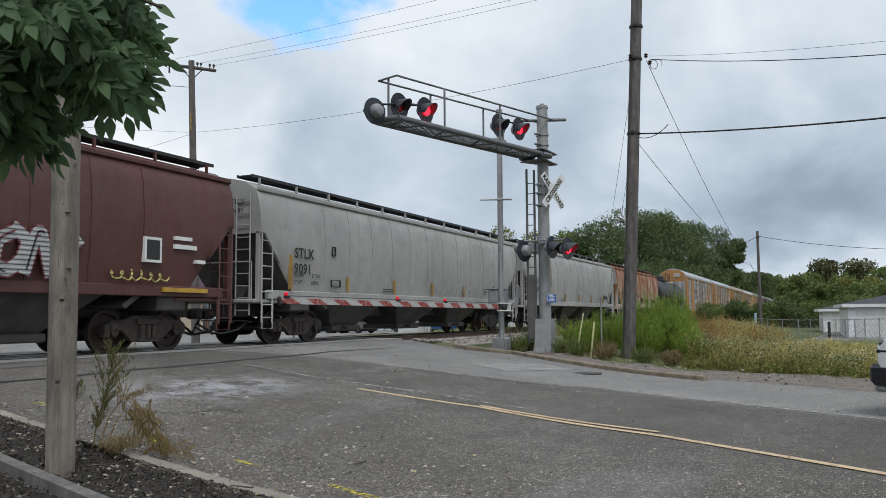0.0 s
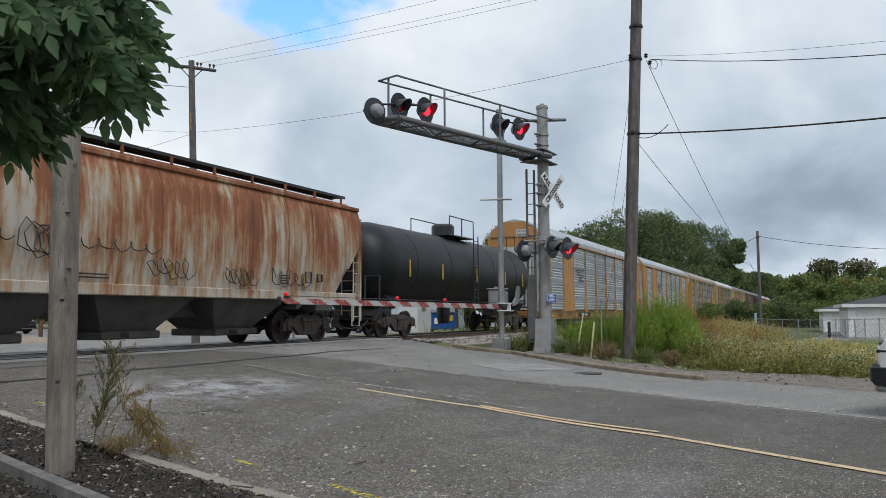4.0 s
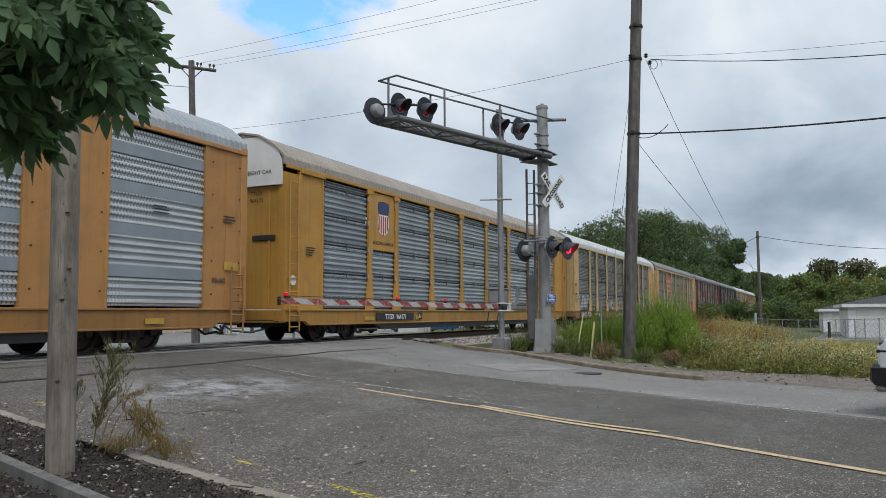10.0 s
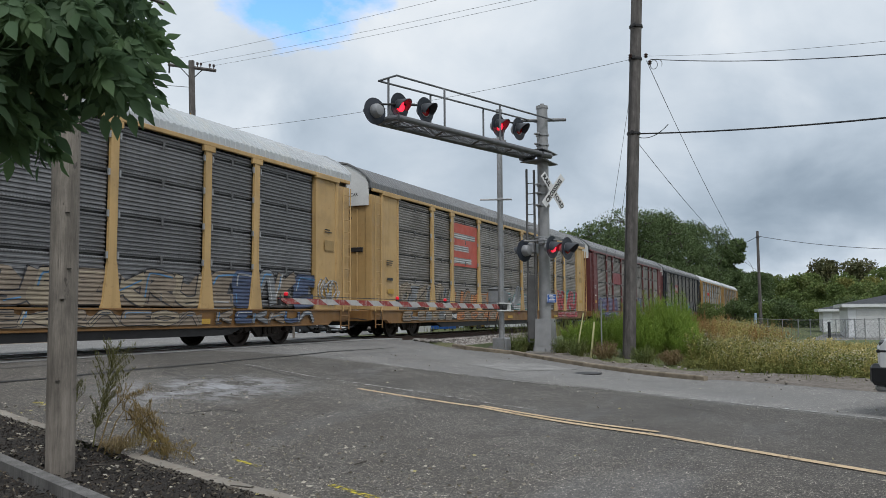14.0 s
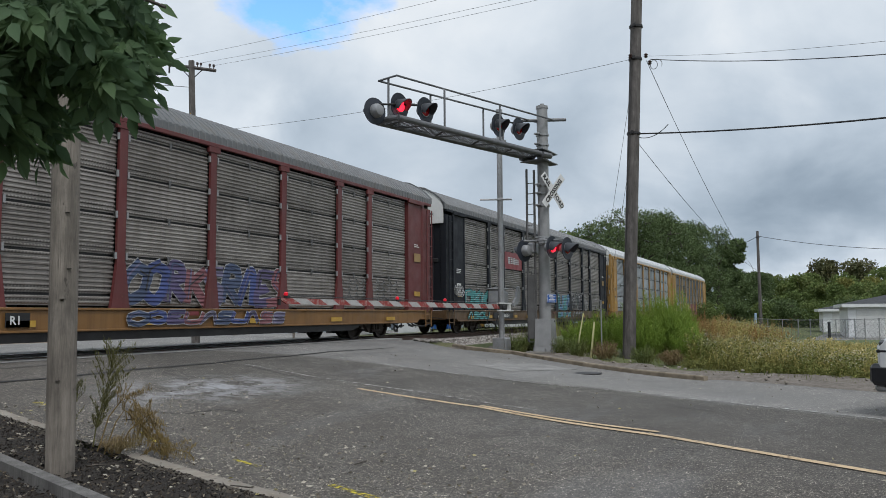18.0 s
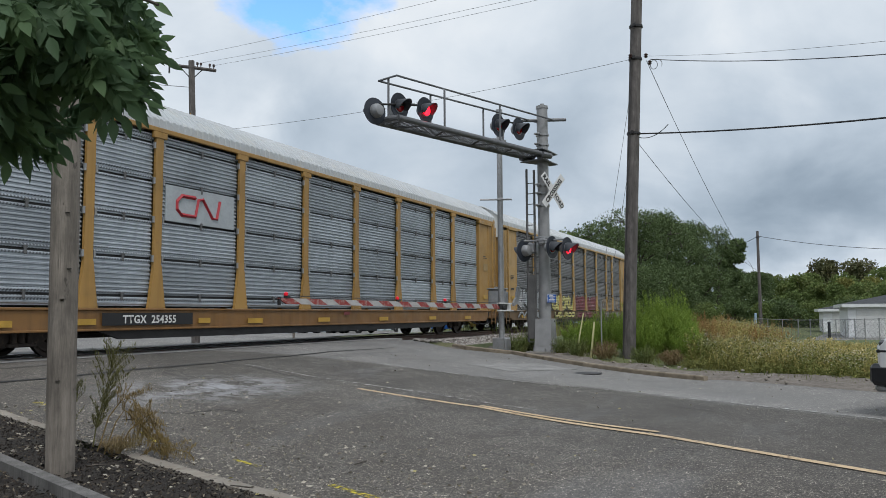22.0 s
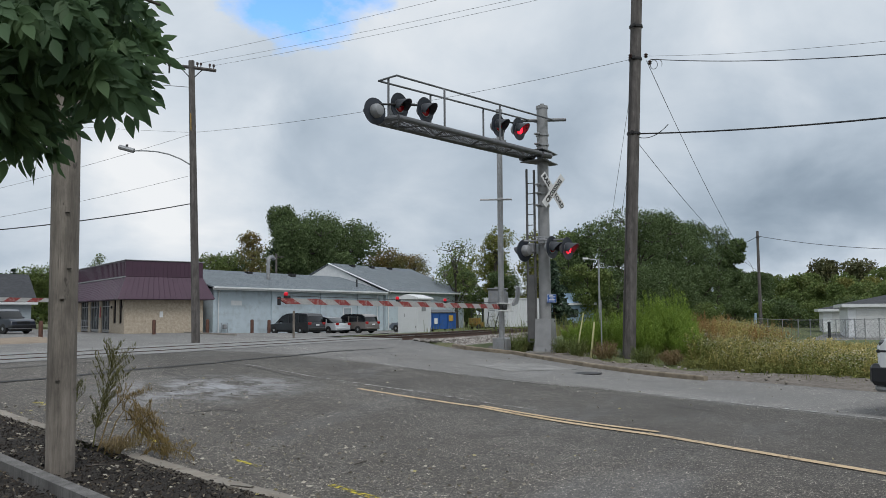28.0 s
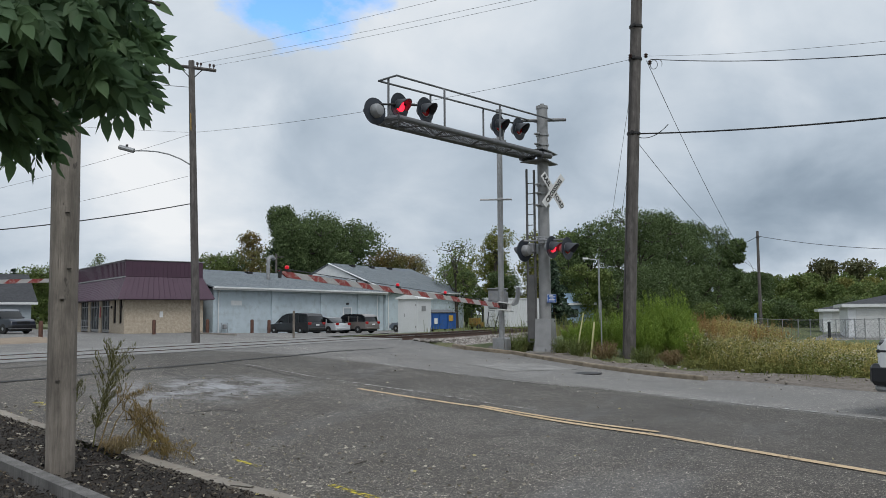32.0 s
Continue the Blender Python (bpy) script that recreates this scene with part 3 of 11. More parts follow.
bed = MB()
prof = [(-3.6, -0.62), (3.6, -0.62), (1.9, -0.24), (0.9, -0.21), (-0.9, -0.21), (-1.9, -0.24)]
bed.prism(prof, 22.5, 620)
bed.prism(prof, -420, 6.2)
thing("ballast_bed", "grey crushed stone ballast under the rails", "ballast", kind="structure", mb=bed, mat=M_GRAVEL)


def stones():
    """Loose ballast along the near shoulder."""
    rng = np.random.default_rng(4)
    mb = MB()
    for i in range(9000):
        y = -0.95 - rng.random() * 3.1
        x = 21.75 + max(0.0, (y + 3.85) * 1.25) + rng.random() ** 1.7 * 26
        z = -0.21 if y > -1.9 else max(-0.24 - (-1.9 - y) * 0.224, G(x, y))
        r = rng.uniform(0.03, 0.062)
        q = [Vector(rng.normal(size=3)).normalized() * r * rng.uniform(0.7, 1.2) for _ in range(6)]
        n = len(mb.v)
        ax = [Vector((r, 0, 0)), Vector((-r, 0, 0)), Vector((0, r, 0)), Vector((0, -r, 0)), Vector((0, 0, r * .8)), Vector((0, 0, -r * .8))]
        for a, b in zip(ax, q):
            p = a + b * 0.45
            mb.v.append((x + p.x, y + p.y, z + 0.02 + p.z))
        for t in ((0, 2, 4), (2, 1, 4), (1, 3, 4), (3, 0, 4), (2, 0, 5), (1, 2, 5), (3, 1, 5), (0, 3, 5)):
            mb.f.append(tuple(n + k for k in t))
    s = Shade("ballast_stone", 0.9)
    col = s.ramp(s.island(), (0.0, (0.10, 0.085, 0.075)), (0.5, (0.24, 0.22, 0.20)), (1.0, (0.42, 0.39, 0.36)))
    thing("ballast_stones", "loose grey and brown crushed stones", "stones", kind="stuff", mb=mb, mat=s.done(col))


stones()

# crossing panels between and beside the rails
for a, b in ((-1.92, -0.89), (-0.61, 0.61), (0.89, 1.92)):
    thing("crossing_panel", "asphalt filling beside the rails at the crossing", "road", kind="structure", mb=MB().box(-8.0, 24.95 if a > -1 else 24.2, a, b, -0.2, -0.006, 0.01), mat=M_CROSS)


# kerbs
M_KERB = plain("earth_stained_concrete", (0.25, 0.205, 0.15), 0.9, 0, 0.35, 3.0, 60, 0.5, (0.11, 0.088, 0.062))


def kerb(pts, w, h, name, label, mat=None):
    mb = MB()
    for (x0, y0), (x1, y1) in zip(pts, pts[1:]):
        d = Vector((x1 - x0, y1 - y0)).normalized()
        n = Vector((-d.y, d.x)) * w
        q = []
        for x, y in ((x0 + d.x * 0.006, y0 + d.y * 0.006), (x1 - d.x * 0.006, y1 - d.y * 0.006)):
            z = G(x, y)
            q.append([(x, y, z - 0.25), (x, y, z + h - 0.02), (x + n.x * 0.12, y + n.y * 0.12, z + h), (x + n.x, y + n.y, z + h - 0.004), (x + n.x, y + n.y, z - 0.25)])
        b = len(mb.v)
        mb.v += q[0] + q[1]
        for i in range(4):
            mb.f.append((b + i, b + i + 1, b + 6 + i, b + 5 + i))
        mb.f += [(b, b + 4, b + 3, b + 2, b + 1)[::-1], (b + 5, b + 6, b + 7, b + 8, b + 9)[::-1]]
    return thing(name, label, "kerb", kind="structure", mb=mb, mat=mat or M_CONC)


kerb([(kerb_x(y), y) for y in np.arange(-16.0, -9.3, 1.1)], 0.13, 0.05, "kerb", "worn concrete kerb beside a planting bed")
kerb([(kerb_x(y), y) for y in (-8.1, -7.4, -6.75)], 0.14, 0.05, "kerb", "short length of worn concrete kerb")
kerb([((20.55 + 0.557 * y) / 0.83, y) for y in (-7.4, -8.6, -9.8, -11.0, -12.1, -12.6)][::-1] + [(19.82, -6.75), (19.98, -6.05), (20.3, -5.5)], -0.12, 0.09, "kerb", "weathered concrete kerb along the verge", M_KERB)

# planting bed with dark soil, dirt along the verge, apron of the drive, far lot edge
def patch(rows, n, lift, name, label, mat, rough=0.0):
    mb = strip(rows, n, lift)
    rng = np.random.default_rng(len(rows) + n)
    if rough:
        mb.v = [(x, y, z + rng.uniform(-1, 1) * rough + 0.6 * rough * noise.noise((x * 1.7, y * 1.7, 0))) for x, y, z in mb.v]
    # the rim is tucked into the ground
    mb.v = [(x, y, z - 0.09) if i % (n + 1) in (0, n) or i <= n or i >= len(mb.v) - n - 1 else (x, y, z) for i, (x, y, z) in enumerate(mb.v)]
    return thing(name, label, "ground", kind="structure", mb=mb, mat=mat, smooth=True)


patch([(kerb_x(y) - 4.6, y, kerb_x(y) - 0.10, y) for y in np.arange(-13.2, -5.4, 0.12)], 44, 0.03, "planting_bed", "dark bare soil with dead leaves", M_SOIL, 0.022)
edge = [((20.55 + 0.557 * y) / 0.83, y) for y in np.arange(-17.5, -7.2, 0.2)]
patch([(x - 0.06 + 0.45 * ease(-12.3, -13.0, y), y, x + 2.0 + 1.2 * ease(-12.0, -13.5, y) + 0.3 * math.sin(y * 3), y - 0.9) for x, y in edge], 12, 0.012, "verge_dirt", "bare gravelly dirt along the kerb", M_GRAVEL, 0.02)
patch([(19.9, y, 27.0, y) for y in np.arange(-8.9, -5.0, 0.25)], 24, 0.01, "verge_gravel", "gravelly dirt round the signal masts", M_GRAVEL, 0.03)
patch([(10.0 + y * 0.62, y, 30 + (y - 20) * 0.6, y) for y in np.arange(20.0, 30.5, 0.5)], 16, 0.06, "far_verge", "bare brown dirt verge across the track", M_DIRT, 0.02)
for k in range(2):
    kerb([(12.0 + y * 0.62 + k * 18, y + 0.0) for y in np.arange(19.6, 30.0, 2.0)], 0.15, 0.10, "kerb", "low concrete kerb by the far lot")


# ---- the train ----
# metres of the first rack car's front end along the track, time by time
TRAIN = [(0.0, 95.3), (1.0, 81.75), (2.0, 68.2), (3.5, 47.75), (5.5, 20.85), (6.0, 14.25), (7.0, 0.95), (8.0, -12.35), (9.0, -25.72), (10.0, -39.05), (11.0, -52.28), (12.0, -65.42), (13.0, -78.45), (14.0, -91.4), (16.5, -123.45), (17.0, -129.83), (18.0, -142.62), (19.0, -155.35), (20.0, -168.02), (21.0, -180.58), (22.0, -193.0), (23.0, -205.42), (24.0, -217.82), (25.0, -230.15), (25.5, -236.3), (27.5, -260.6), (29.0, -278.6), (30.5, -296.6), (32.0, -314.6)]
CARS = []      # (thing, metres behind the first rack car's front, wheelsets)


def train_at(t):
    for (a, p), (b, q) in zip(TRAIN, TRAIN[1:]):
        if t <= b:
            return p + (q - p) * (t - a) / (b - a)
    return TRAIN[-1][1]


WHEEL_R = 0.457


def wheelset_mesh():
    mb = MB()
    for s in (-1, 1):
        y = 0.75 * s
        prof = [(0.05, -0.07), (0.16, -0.07), (0.19, -0.02), (0.36, -0.02), (0.39, -0.065), (WHEEL_R, -0.06), (WHEEL_R + 0.0, 0.05), (WHEEL_R + 0.025, 0.055), (WHEEL_R + 0.02, 0.075), (0.40, 0.07), (0.36, 0.01), (0.19, 0.01), (0.16, 0.07), (0.05, 0.07)]
        mb.lathe([(r, h * s * 1.0 if s < 0 else -h * -1.0) for r, h in prof] if s < 0 else [(r, -h) for r, h in prof], (0, y, 0), "y", 28)
    mb.lathe([(0.085, -1.0), (0.085, 1.0)], (0, 0, 0), "y", 12)
    for s in (-1, 1):
        mb.lathe([(0.10, -0.08), (0.13, 0.0), (0.11, 0.08)], (0, 1.02 * s, 0), "y", 12)
    return put(mb.mesh("wheelset", True), M_WHEEL)


def sideframe_mesh(base):
    h = base / 2
    prof = [(-h - 0.28, 0.36), (-h - 0.26, 0.60), (-h - 0.1, 0.70), (-h + 0.25, 0.70), (-0.42, 0.80), (0.42, 0.80), (h - 0.25, 0.70), (h + 0.1, 0.70), (h + 0.26, 0.60), (h + 0.28, 0.36), (h + 0.13, 0.36), (h + 0.12, 0.52), (h - 0.13, 0.52), (h - 0.22, 0.46), (0.40, 0.22), (-0.40, 0.22), (-h + 0.22, 0.46), (-h + 0.13, 0.52), (-h - 0.12, 0.52), (-h - 0.13, 0.36)]
    mb = MB().prism(prof, -0.06, 0.06, "y")
    for dx in (-0.17, 0.0, 0.17):
        mb.lathe([(0.065, 0.30), (0.065, 0.60)], (dx, -0.09, 0), "z", 10)
    mb.box(-0.33, 0.33, -0.14, 0.1, 0.60, 0.74, 0.02)
    mb.box(-0.3, 0.3, -0.14, 0.1, 0.22, 0.30, 0.02)
    for s in (-1, 1):
        mb.box(s * h - 0.13, s * h + 0.13, -0.10, 0.08, 0.47, 0.66, 0.02)
    return put(mb.mesh("side_frame"), M_TRUCK)


ME_WHEELSET = wheelset_mesh()
ME_FRAME = {}


def truck(car, x, base, sets):
    if base not in ME_FRAME:
        ME_FRAME[base] = sideframe_mesh(base)
    t = part("truck", MB().box(-0.22, 0.22, -0.95, 0.95, 0.42, 0.66, 0.04), M_TRUCK, car)
    t.location = (x, 0, 0)
    for y, a in ((-1.02, 0), (1.02, 180)):
        ob = part("side_frame", ME_FRAME[base], None, t)
        ob.matrix_basis = pose(0, y, 0, 0, 0, a)
    for s in (-1, 1):
        ob = part("wheelset", ME_WHEELSET, None, t)
        ob.location = (s * base / 2, 0, WHEEL_R)
        sets.append(ob)


def coupler(car, x, s):
    """Coupler and hoses at one end; s: which way it points."""
    mb = MB()
    mb.box(x, x + s * 0.55, -0.10, 0.10, 0.74, 0.94, 0.03)
    mb.box(x + s * 0.5, x + s * 0.82, -0.19, 0.16, 0.70, 0.98, 0.06)
    part("coupler", mb, M_TRUCK, car)
    part("brake_hose", MB().tube([(x, 0.35, 0.75), (x + s * 0.2, 0.36, 0.55), (x + s * 0.5, 0.22, 0.30), (x + s * 0.85, 0.1, 0.36)], 0.034, 6), M_BLACK, car)
    part("hose", MB().tube([(x - s * 0.5, -0.75, 0.60), (x - s * 0.1, -0.8, 0.42), (x + s * 0.25, -0.6, 0.33), (x + s * 0.6, -0.25, 0.38), (x + s * 0.75, -0.1, 0.52)], 0.03, 6), M_BLACK, car)
    part("uncoupling_lever", MB().tube([(x + s * 0.1, -1.4, 0.62), (x + s * 0.16, -1.1, 0.66), (x + s * 0.18, -0.3, 0.66), (x + s * 0.3, -0.1, 0.95)], 0.016, 5), M_DARK, car)


def ladder(car, mat, x0, x1, y, z0, z1, n, flip=False):
    """A ladder on a side wall: stiles at x0 and x1, n rungs. flip: on an end wall, x and y swapped."""
    mb = MB()
    P = (lambda u, w, z: (w, u, z)) if flip else (lambda u, w, z: (u, w, z))
    for u in (x0, x1):
        mb.tube([P(u, y, z0), P(u, y, z1)], 0.026, 4)
    for i in range(n):
        z = z0 + (z1 - z0) * (i + 0.4) / n
        mb.tube([P(x0, y, z), P(x1, y, z)], 0.017, 5)
    return part("ladder", mb, mat, car)


def corrugated(x0, x1, y, z0, z1, s, pitch=0.155, amp=0.046, gaps=()):
    """A horizontally ribbed sheet on a side wall that faces s (-1 near, +1 far), with dark slots left at the gaps."""
    mb = MB()
    edges = [z0] + [g for g in gaps if z0 < g < z1] + [z1]
    for a, b in zip(edges, edges[1:]):
        a2, b2 = a + 0.025, b - 0.025
        n = max(2, int(round((b2 - a2) / pitch)))
        prof = []
        for i in range(n):
            t = (b2 - a2) / n
            z = a2 + i * t
            prof += [(z, 0), (z + t * 0.28, 0), (z + t * 0.50, amp), (z + t * 0.74, amp)]
        prof.append((b2, 0))
        outline = [(y + s * d, z) for z, d in prof] + [(y - s * 0.02, b2), (y - s * 0.02, a2)]
        if s < 0:
            outline = outline[::-1]
        mb.prism(outline, x0, x1)
    return mb


def roof_mesh(L, pitch, amp, eave=4.95, w=1.5):
    arch = [(w, eave), (w, eave + 0.20), (1.30, 5.36), (1.02, 5.58), (0.6, 5.80), (0.0, 5.92)]
    arch = arch + [(-y, z) for y, z in arch[-2::-1]]
    mb = MB()
    n = int(L / pitch)
    k = len(arch)
    xs2 = []
    for i in range(n):
        x = L * i / n
        d = L / n
        xs2 += [(x, 0.0), (x + d * 0.42, 0.0), (x + d * 0.5, amp), (x + d * 0.92, amp)]
    xs2.append((L, 0.0))
    for x, a in xs2:
        for y, z in arch:
            mb.v.append((x, y * (1 + a * 0.6), z + a))
    for i in range(len(xs2) - 1):
        for j in range(k - 1):
            mb.f.append((i * k + j, i * k + j + 1, (i + 1) * k + j + 1, (i + 1) * k + j))
    for i in (0, len(xs2) - 1):
        ring = [i * k + j for j in range(k)]
        mb.f.append(tuple(ring if i else ring[::-1]))
    return mb


LATCH = put(MB().box(-0.03, 0.03, -0.02, 0.01, -0.10, 0.07, 0.008).box(-0.05, 0.05, -0.012, 0.01, 0.03, 0.06).mesh("latch"), M_LATCH)
POSTS_B = [1.9, 4.65, 6.5, 9.35, 12.2, 15.0, 17.85, 20.7, 22.55, 25.3]
LEN_A = 27.2


def side_sill(L, s, mat_name=None):
    """Side sill, deeper in the middle of the car."""
    y0, y1 = (1.40, 1.52)
    prof = [(0.0, 0.62), (1.0, 0.62), (1.2, 0.50), (L - 1.2, 0.50), (L - 1.0, 0.62), (L, 0.62), (L, 0.95), (0, 0.95)]
    mb = MB().prism(prof, s * y0, s * y1, "y")
    mb.box(0.01, L - 0.01, s * 1.402, s * 1.56, 0.91, 0.958, 0.01)
    mb.box(1.25, L - 1.25, s * 1.402, s * 1.55, 0.495, 0.54, 0.01)
    return mb


def autorack(offset, label, frame_mat, panel_mat, roof_mat, sill_mat, end_mat, style="b", leafed=False, door_top=None, roof_pitch=0.2, roof_amp=0.02):
    L = LEN_A if style != "a" else 26.9
    car = thing("autorack_car", label, "rail car", pose(train_at(0) + offset, 0, 0), group="rack cars of the train")
    sets = []
    # underframe
    mb = MB().box(0.3, L - 0.3, -0.35, 0.35, 0.45, 0.9, 0.03)
    mb.box(4.4, L - 4.4, -0.42, 0.42, 0.33, 0.448, 0.02)
    mb.box(0.26, L - 0.26, -1.39, 1.39, 0.86, 0.93)
    for x in (6.5, 10, 13.6, 17, 20.7):
        mb.prism([(-1.4, 0.86), (-0.35, 0.5), (0.35, 0.5), (1.4, 0.86)], x, x + 0.08)
    part("underframe", mb, M_DARK, car)
    part("brake_gear", MB().box(8.2, 8.9, -1.1, -0.6, 0.45, 0.75, 0.05).tube([(9.0, -0.9, 0.62), (10.6, -0.9, 0.62)], 0.2, 12).tube([(2.5, -0.8, 0.6), (24.5, -0.8, 0.6)], 0.03, 6), M_DARK, car)
    for s in (-1, 1):
        part("side_sill", side_sill(L, s), sill_mat, car)
        part("lower_sill", MB().prism([(5.0, 0.498), (5.6, 0.31), (L - 5.6, 0.31), (L - 5.0, 0.498)], s * 1.36, s * 1.46, "y"), M_DARK, car, "black lower edge of the frame")
    for x in (0.0, L - 0.25):
        part("end_sill", MB().box(x + 0.006, x + 0.244, -1.395, 1.395, 0.58, 0.945, 0.02), sill_mat, car)
    part("deck", MB().box(0.3, L - 0.3, -1.4, 1.4, 2.75, 2.82), M_DARK, car)
    # roof
    part("roof", roof_mesh(L, roof_pitch, roof_amp), roof_mat, car)
    for s in (-1, 1):
        part("top_rail", MB().box(0.05, L - 0.05, s * 1.47, s * 1.555, 4.86, 4.965, 0.012), frame_mat, car)
    # bays
    if style == "a":
        bays = [(1.75, 4.3), (6.45, 9.2), (9.32, 11.85), (11.97, 14.75), (14.87, 17.62), (17.74, 20.5), (22.5, 25.35)]
        solid = [(0.0, 1.75), (4.3, 6.45), (20.5, 22.5), (25.35, L)]
        thin = [9.26, 11.91, 14.81, 17.68]
        gaps = [1.7, 2.45, 3.35, 4.1]
    else:
        bays = [(a + 0.13, b - 0.13) for a, b in zip(POSTS_B, POSTS_B[1:])]
        solid = [(0.75, 1.9), (25.3, L - 0.75)]
        thin = POSTS_B[1:-1]
        gaps = [1.22, 2.04, 2.9, 3.76, 4.62]
    for s in (-1, 1):
        for a, b in bays:
            cuts = [0.98] + (gaps if style != "a" else []) + [4.85]
            for lo, hi in zip(cuts, cuts[1:]):
                fine = style != "a" and panel_mat is not M_PANEL_SILVER
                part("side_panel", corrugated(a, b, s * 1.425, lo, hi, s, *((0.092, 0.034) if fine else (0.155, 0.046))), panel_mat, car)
            if style != "a":
                # added dark strips stand for the shaded interior and close the see-through slots
                mb = MB()
                for z in gaps:
                    mb.box(a, b, s * 1.385, s * 1.40, z - 0.06, z + 0.06)
                tagged(part("panel_lap", mb, M_DARK, car, "dark strip added behind the slots for the unlit interior"), kind="stuff")
                if s < 0:
                    for z in gaps:
                        part("latch", LATCH, None, car).location = ((a + b) / 2, -1.475, z)
            if style == "a":
                for z in (1.62, 2.5, 3.4, 4.22):
                    part("panel_band", MB().box(a, b, s * 1.43, s * 1.475, z, z + 0.25), M_BAND, car, "plain galvanised band of the side sheet")
        for a, b in solid:
            c = (a + b) / 2
            top = [(a, 1.38), (b, 1.38), (b, 1.525), (b - 0.07, 1.525), (b - 0.08, 1.5)]
            if b - a > 1.2:
                top += [(c + 0.03, 1.5), (c + 0.025, 1.516), (c - 0.025, 1.516), (c - 0.03, 1.5)]
            top += [(a + 0.08, 1.5), (a + 0.07, 1.525), (a, 1.525)]
            part("post_plate", MB().prism([(x, s * y) for x, y in top], 0.95, 4.88, "z"), frame_mat, car)
        for x in thin:
            w = 0.055 if style == "a" else 0.11
            mb = MB().box(x - w, x + w, s * 1.46, s * 1.54, 0.98, 4.88, 0.008)
            foot = [(x - w - 0.14, 0.96), (x + w + 0.14, 0.96), (x + w + 0.11, 1.1), (x + w, 1.9), (x - w, 1.9), (x - w - 0.11, 1.1)]
            mb.prism(foot, s * 1.47, s * 1.55, "y")
            if style != "a":
                mb.box(x - 0.2, x + 0.2, s * 1.47, s * 1.56, 4.72, 4.86, 0.008)
            part("side_post", mb, frame_mat, car)
    # ends
    for e, (x, d) in enumerate(((0.0, 1), (L, -1))):
        if style == "a" or leafed:
            cut, gap_y = (4.25, 0.035) if leafed else (4.42, 0.012)
            for i in range(6):
                y0 = -1.42 + i * 0.473
                mb = MB().box(x + d * (0.03 + 0.02 * (i % 2)), x + d * 0.10, y0 + gap_y, y0 + 0.473 - gap_y, 1.0, cut, 0.01)
                part("end_door_leaf", mb, frame_mat if leafed else M_DOORGREY, car, "" if leafed else "unpainted grey end door leaf")
                mb = MB().box(x + d * (0.03 + 0.02 * (i % 2)), x + d * 0.10, y0 + gap_y, y0 + 0.473 - gap_y, cut + 0.005, 5.2 - 0.10 * (abs(i - 2.5) - 0.5), 0.01)
                part("end_door_top", mb, M_WHITE if leafed else frame_mat, car)
            for y in (-1.45, 1.45):
                part("corner_post", MB().box(x - d * 0.012, x + d * 0.22, y - 0.08, y + 0.07, 0.965, 5.05, 0.02), frame_mat, car)
            part("end_gable", MB().prism([(-1.42, 4.98), (1.42, 4.98), (1.28, 5.34), (0.98, 5.57), (0.58, 5.78), (-0.58, 5.78), (-0.98, 5.57), (-1.28, 5.34)], x - d * 0.014, x + d * 0.05), M_WHITE if leafed else frame_mat, car)
            for zz in (1.2, 2.2, 3.3, 4.5):
                part("door_hinge", MB().tube([(x - d * 0.0, -1.38, zz), (x, -1.38, zz + 0.25)], 0.04, 6), M_GALV, car)
            if leafed:
                part("inner_bulkhead", MB().box(x + d * 0.14, x + d * 0.2, -1.4, 1.4, 0.96, 5.2), M_DARK, car)
                ladder(car, frame_mat, x + d * 0.12, x + d * 0.52, -1.60, 0.9, 4.7, 10)
                for s in (-1, 1):
                    part("eave_channel", MB().box(x + d * 0.40, x + d * 1.95, s * 1.46, s * 1.58, 4.72, 4.86, 0.01), frame_mat, car)
                    part("end_post", MB().box(x + d * 0.03, x + d * 0.78, s * 1.40, s * 1.5, 0.95, 4.86, 0.01), frame_mat, car)
        else:
            # flat end door close behind the corner posts, pale gable above it
            w = 1.40
            door = part("end_door", MB().box(x + d * 0.09, x + d * 0.17, -w, w, 0.96, 4.4, 0.02), end_mat, car)
            for yb in (-0.92, 0.0, 0.92):
                part("door_bar", MB().box(x + d * 0.06, x + d * 0.087, yb - 0.03, yb + 0.03, 1.0, 4.3, 0.01), end_mat, door)
            part("door_latch_slot", MB().box(x + d * 0.05, x + d * 0.088, -1.15, -0.35, 2.86, 3.02, 0.02), M_DARK, door, "dark recessed door latch")
            gab = [(-w, 4.4), (w, 4.4), (w, 5.1), (1.28, 5.36), (1.0, 5.58), (0.58, 5.79), (-0.58, 5.79), (-1.0, 5.58), (-1.28, 5.36), (-w, 5.1)]
            part("end_gable", MB().prism(gab, x - d * 0.014, x + d * 0.05), door_top or M_WHITE, car)
            part("roof_lip", MB().tube([(x - d * 0.02, yy, zz + 0.03) for yy, zz in ((-1.5, 4.95), (-1.5, 5.15), (-1.30, 5.36), (-1.02, 5.58), (-0.6, 5.80), (0.0, 5.92), (0.6, 5.80), (1.02, 5.58), (1.30, 5.36), (1.5, 5.15), (1.5, 4.95))], 0.04, 5), roof_mat, car)
            for s in (-1, 1):
                mb = MB().box(x + d * 0.05, x + d * 0.75, s * 1.40, s * 1.5, 0.95, 4.75, 0.01)
                mb.box(x + d * 0.042, x + d * 0.085, s * 1.26, s * 1.505, 0.955, 4.755, 0.01)
                mb.box(x + d * 0.66, x + d * 0.78, s * 1.44, s * 1.54, 0.95, 4.86, 0.01)
                part("end_post", mb, frame_mat, car)
                mb = MB().box(x + d * 0.70, x + d * 1.95, s * 1.46, s * 1.58, 4.80, 4.95, 0.01)
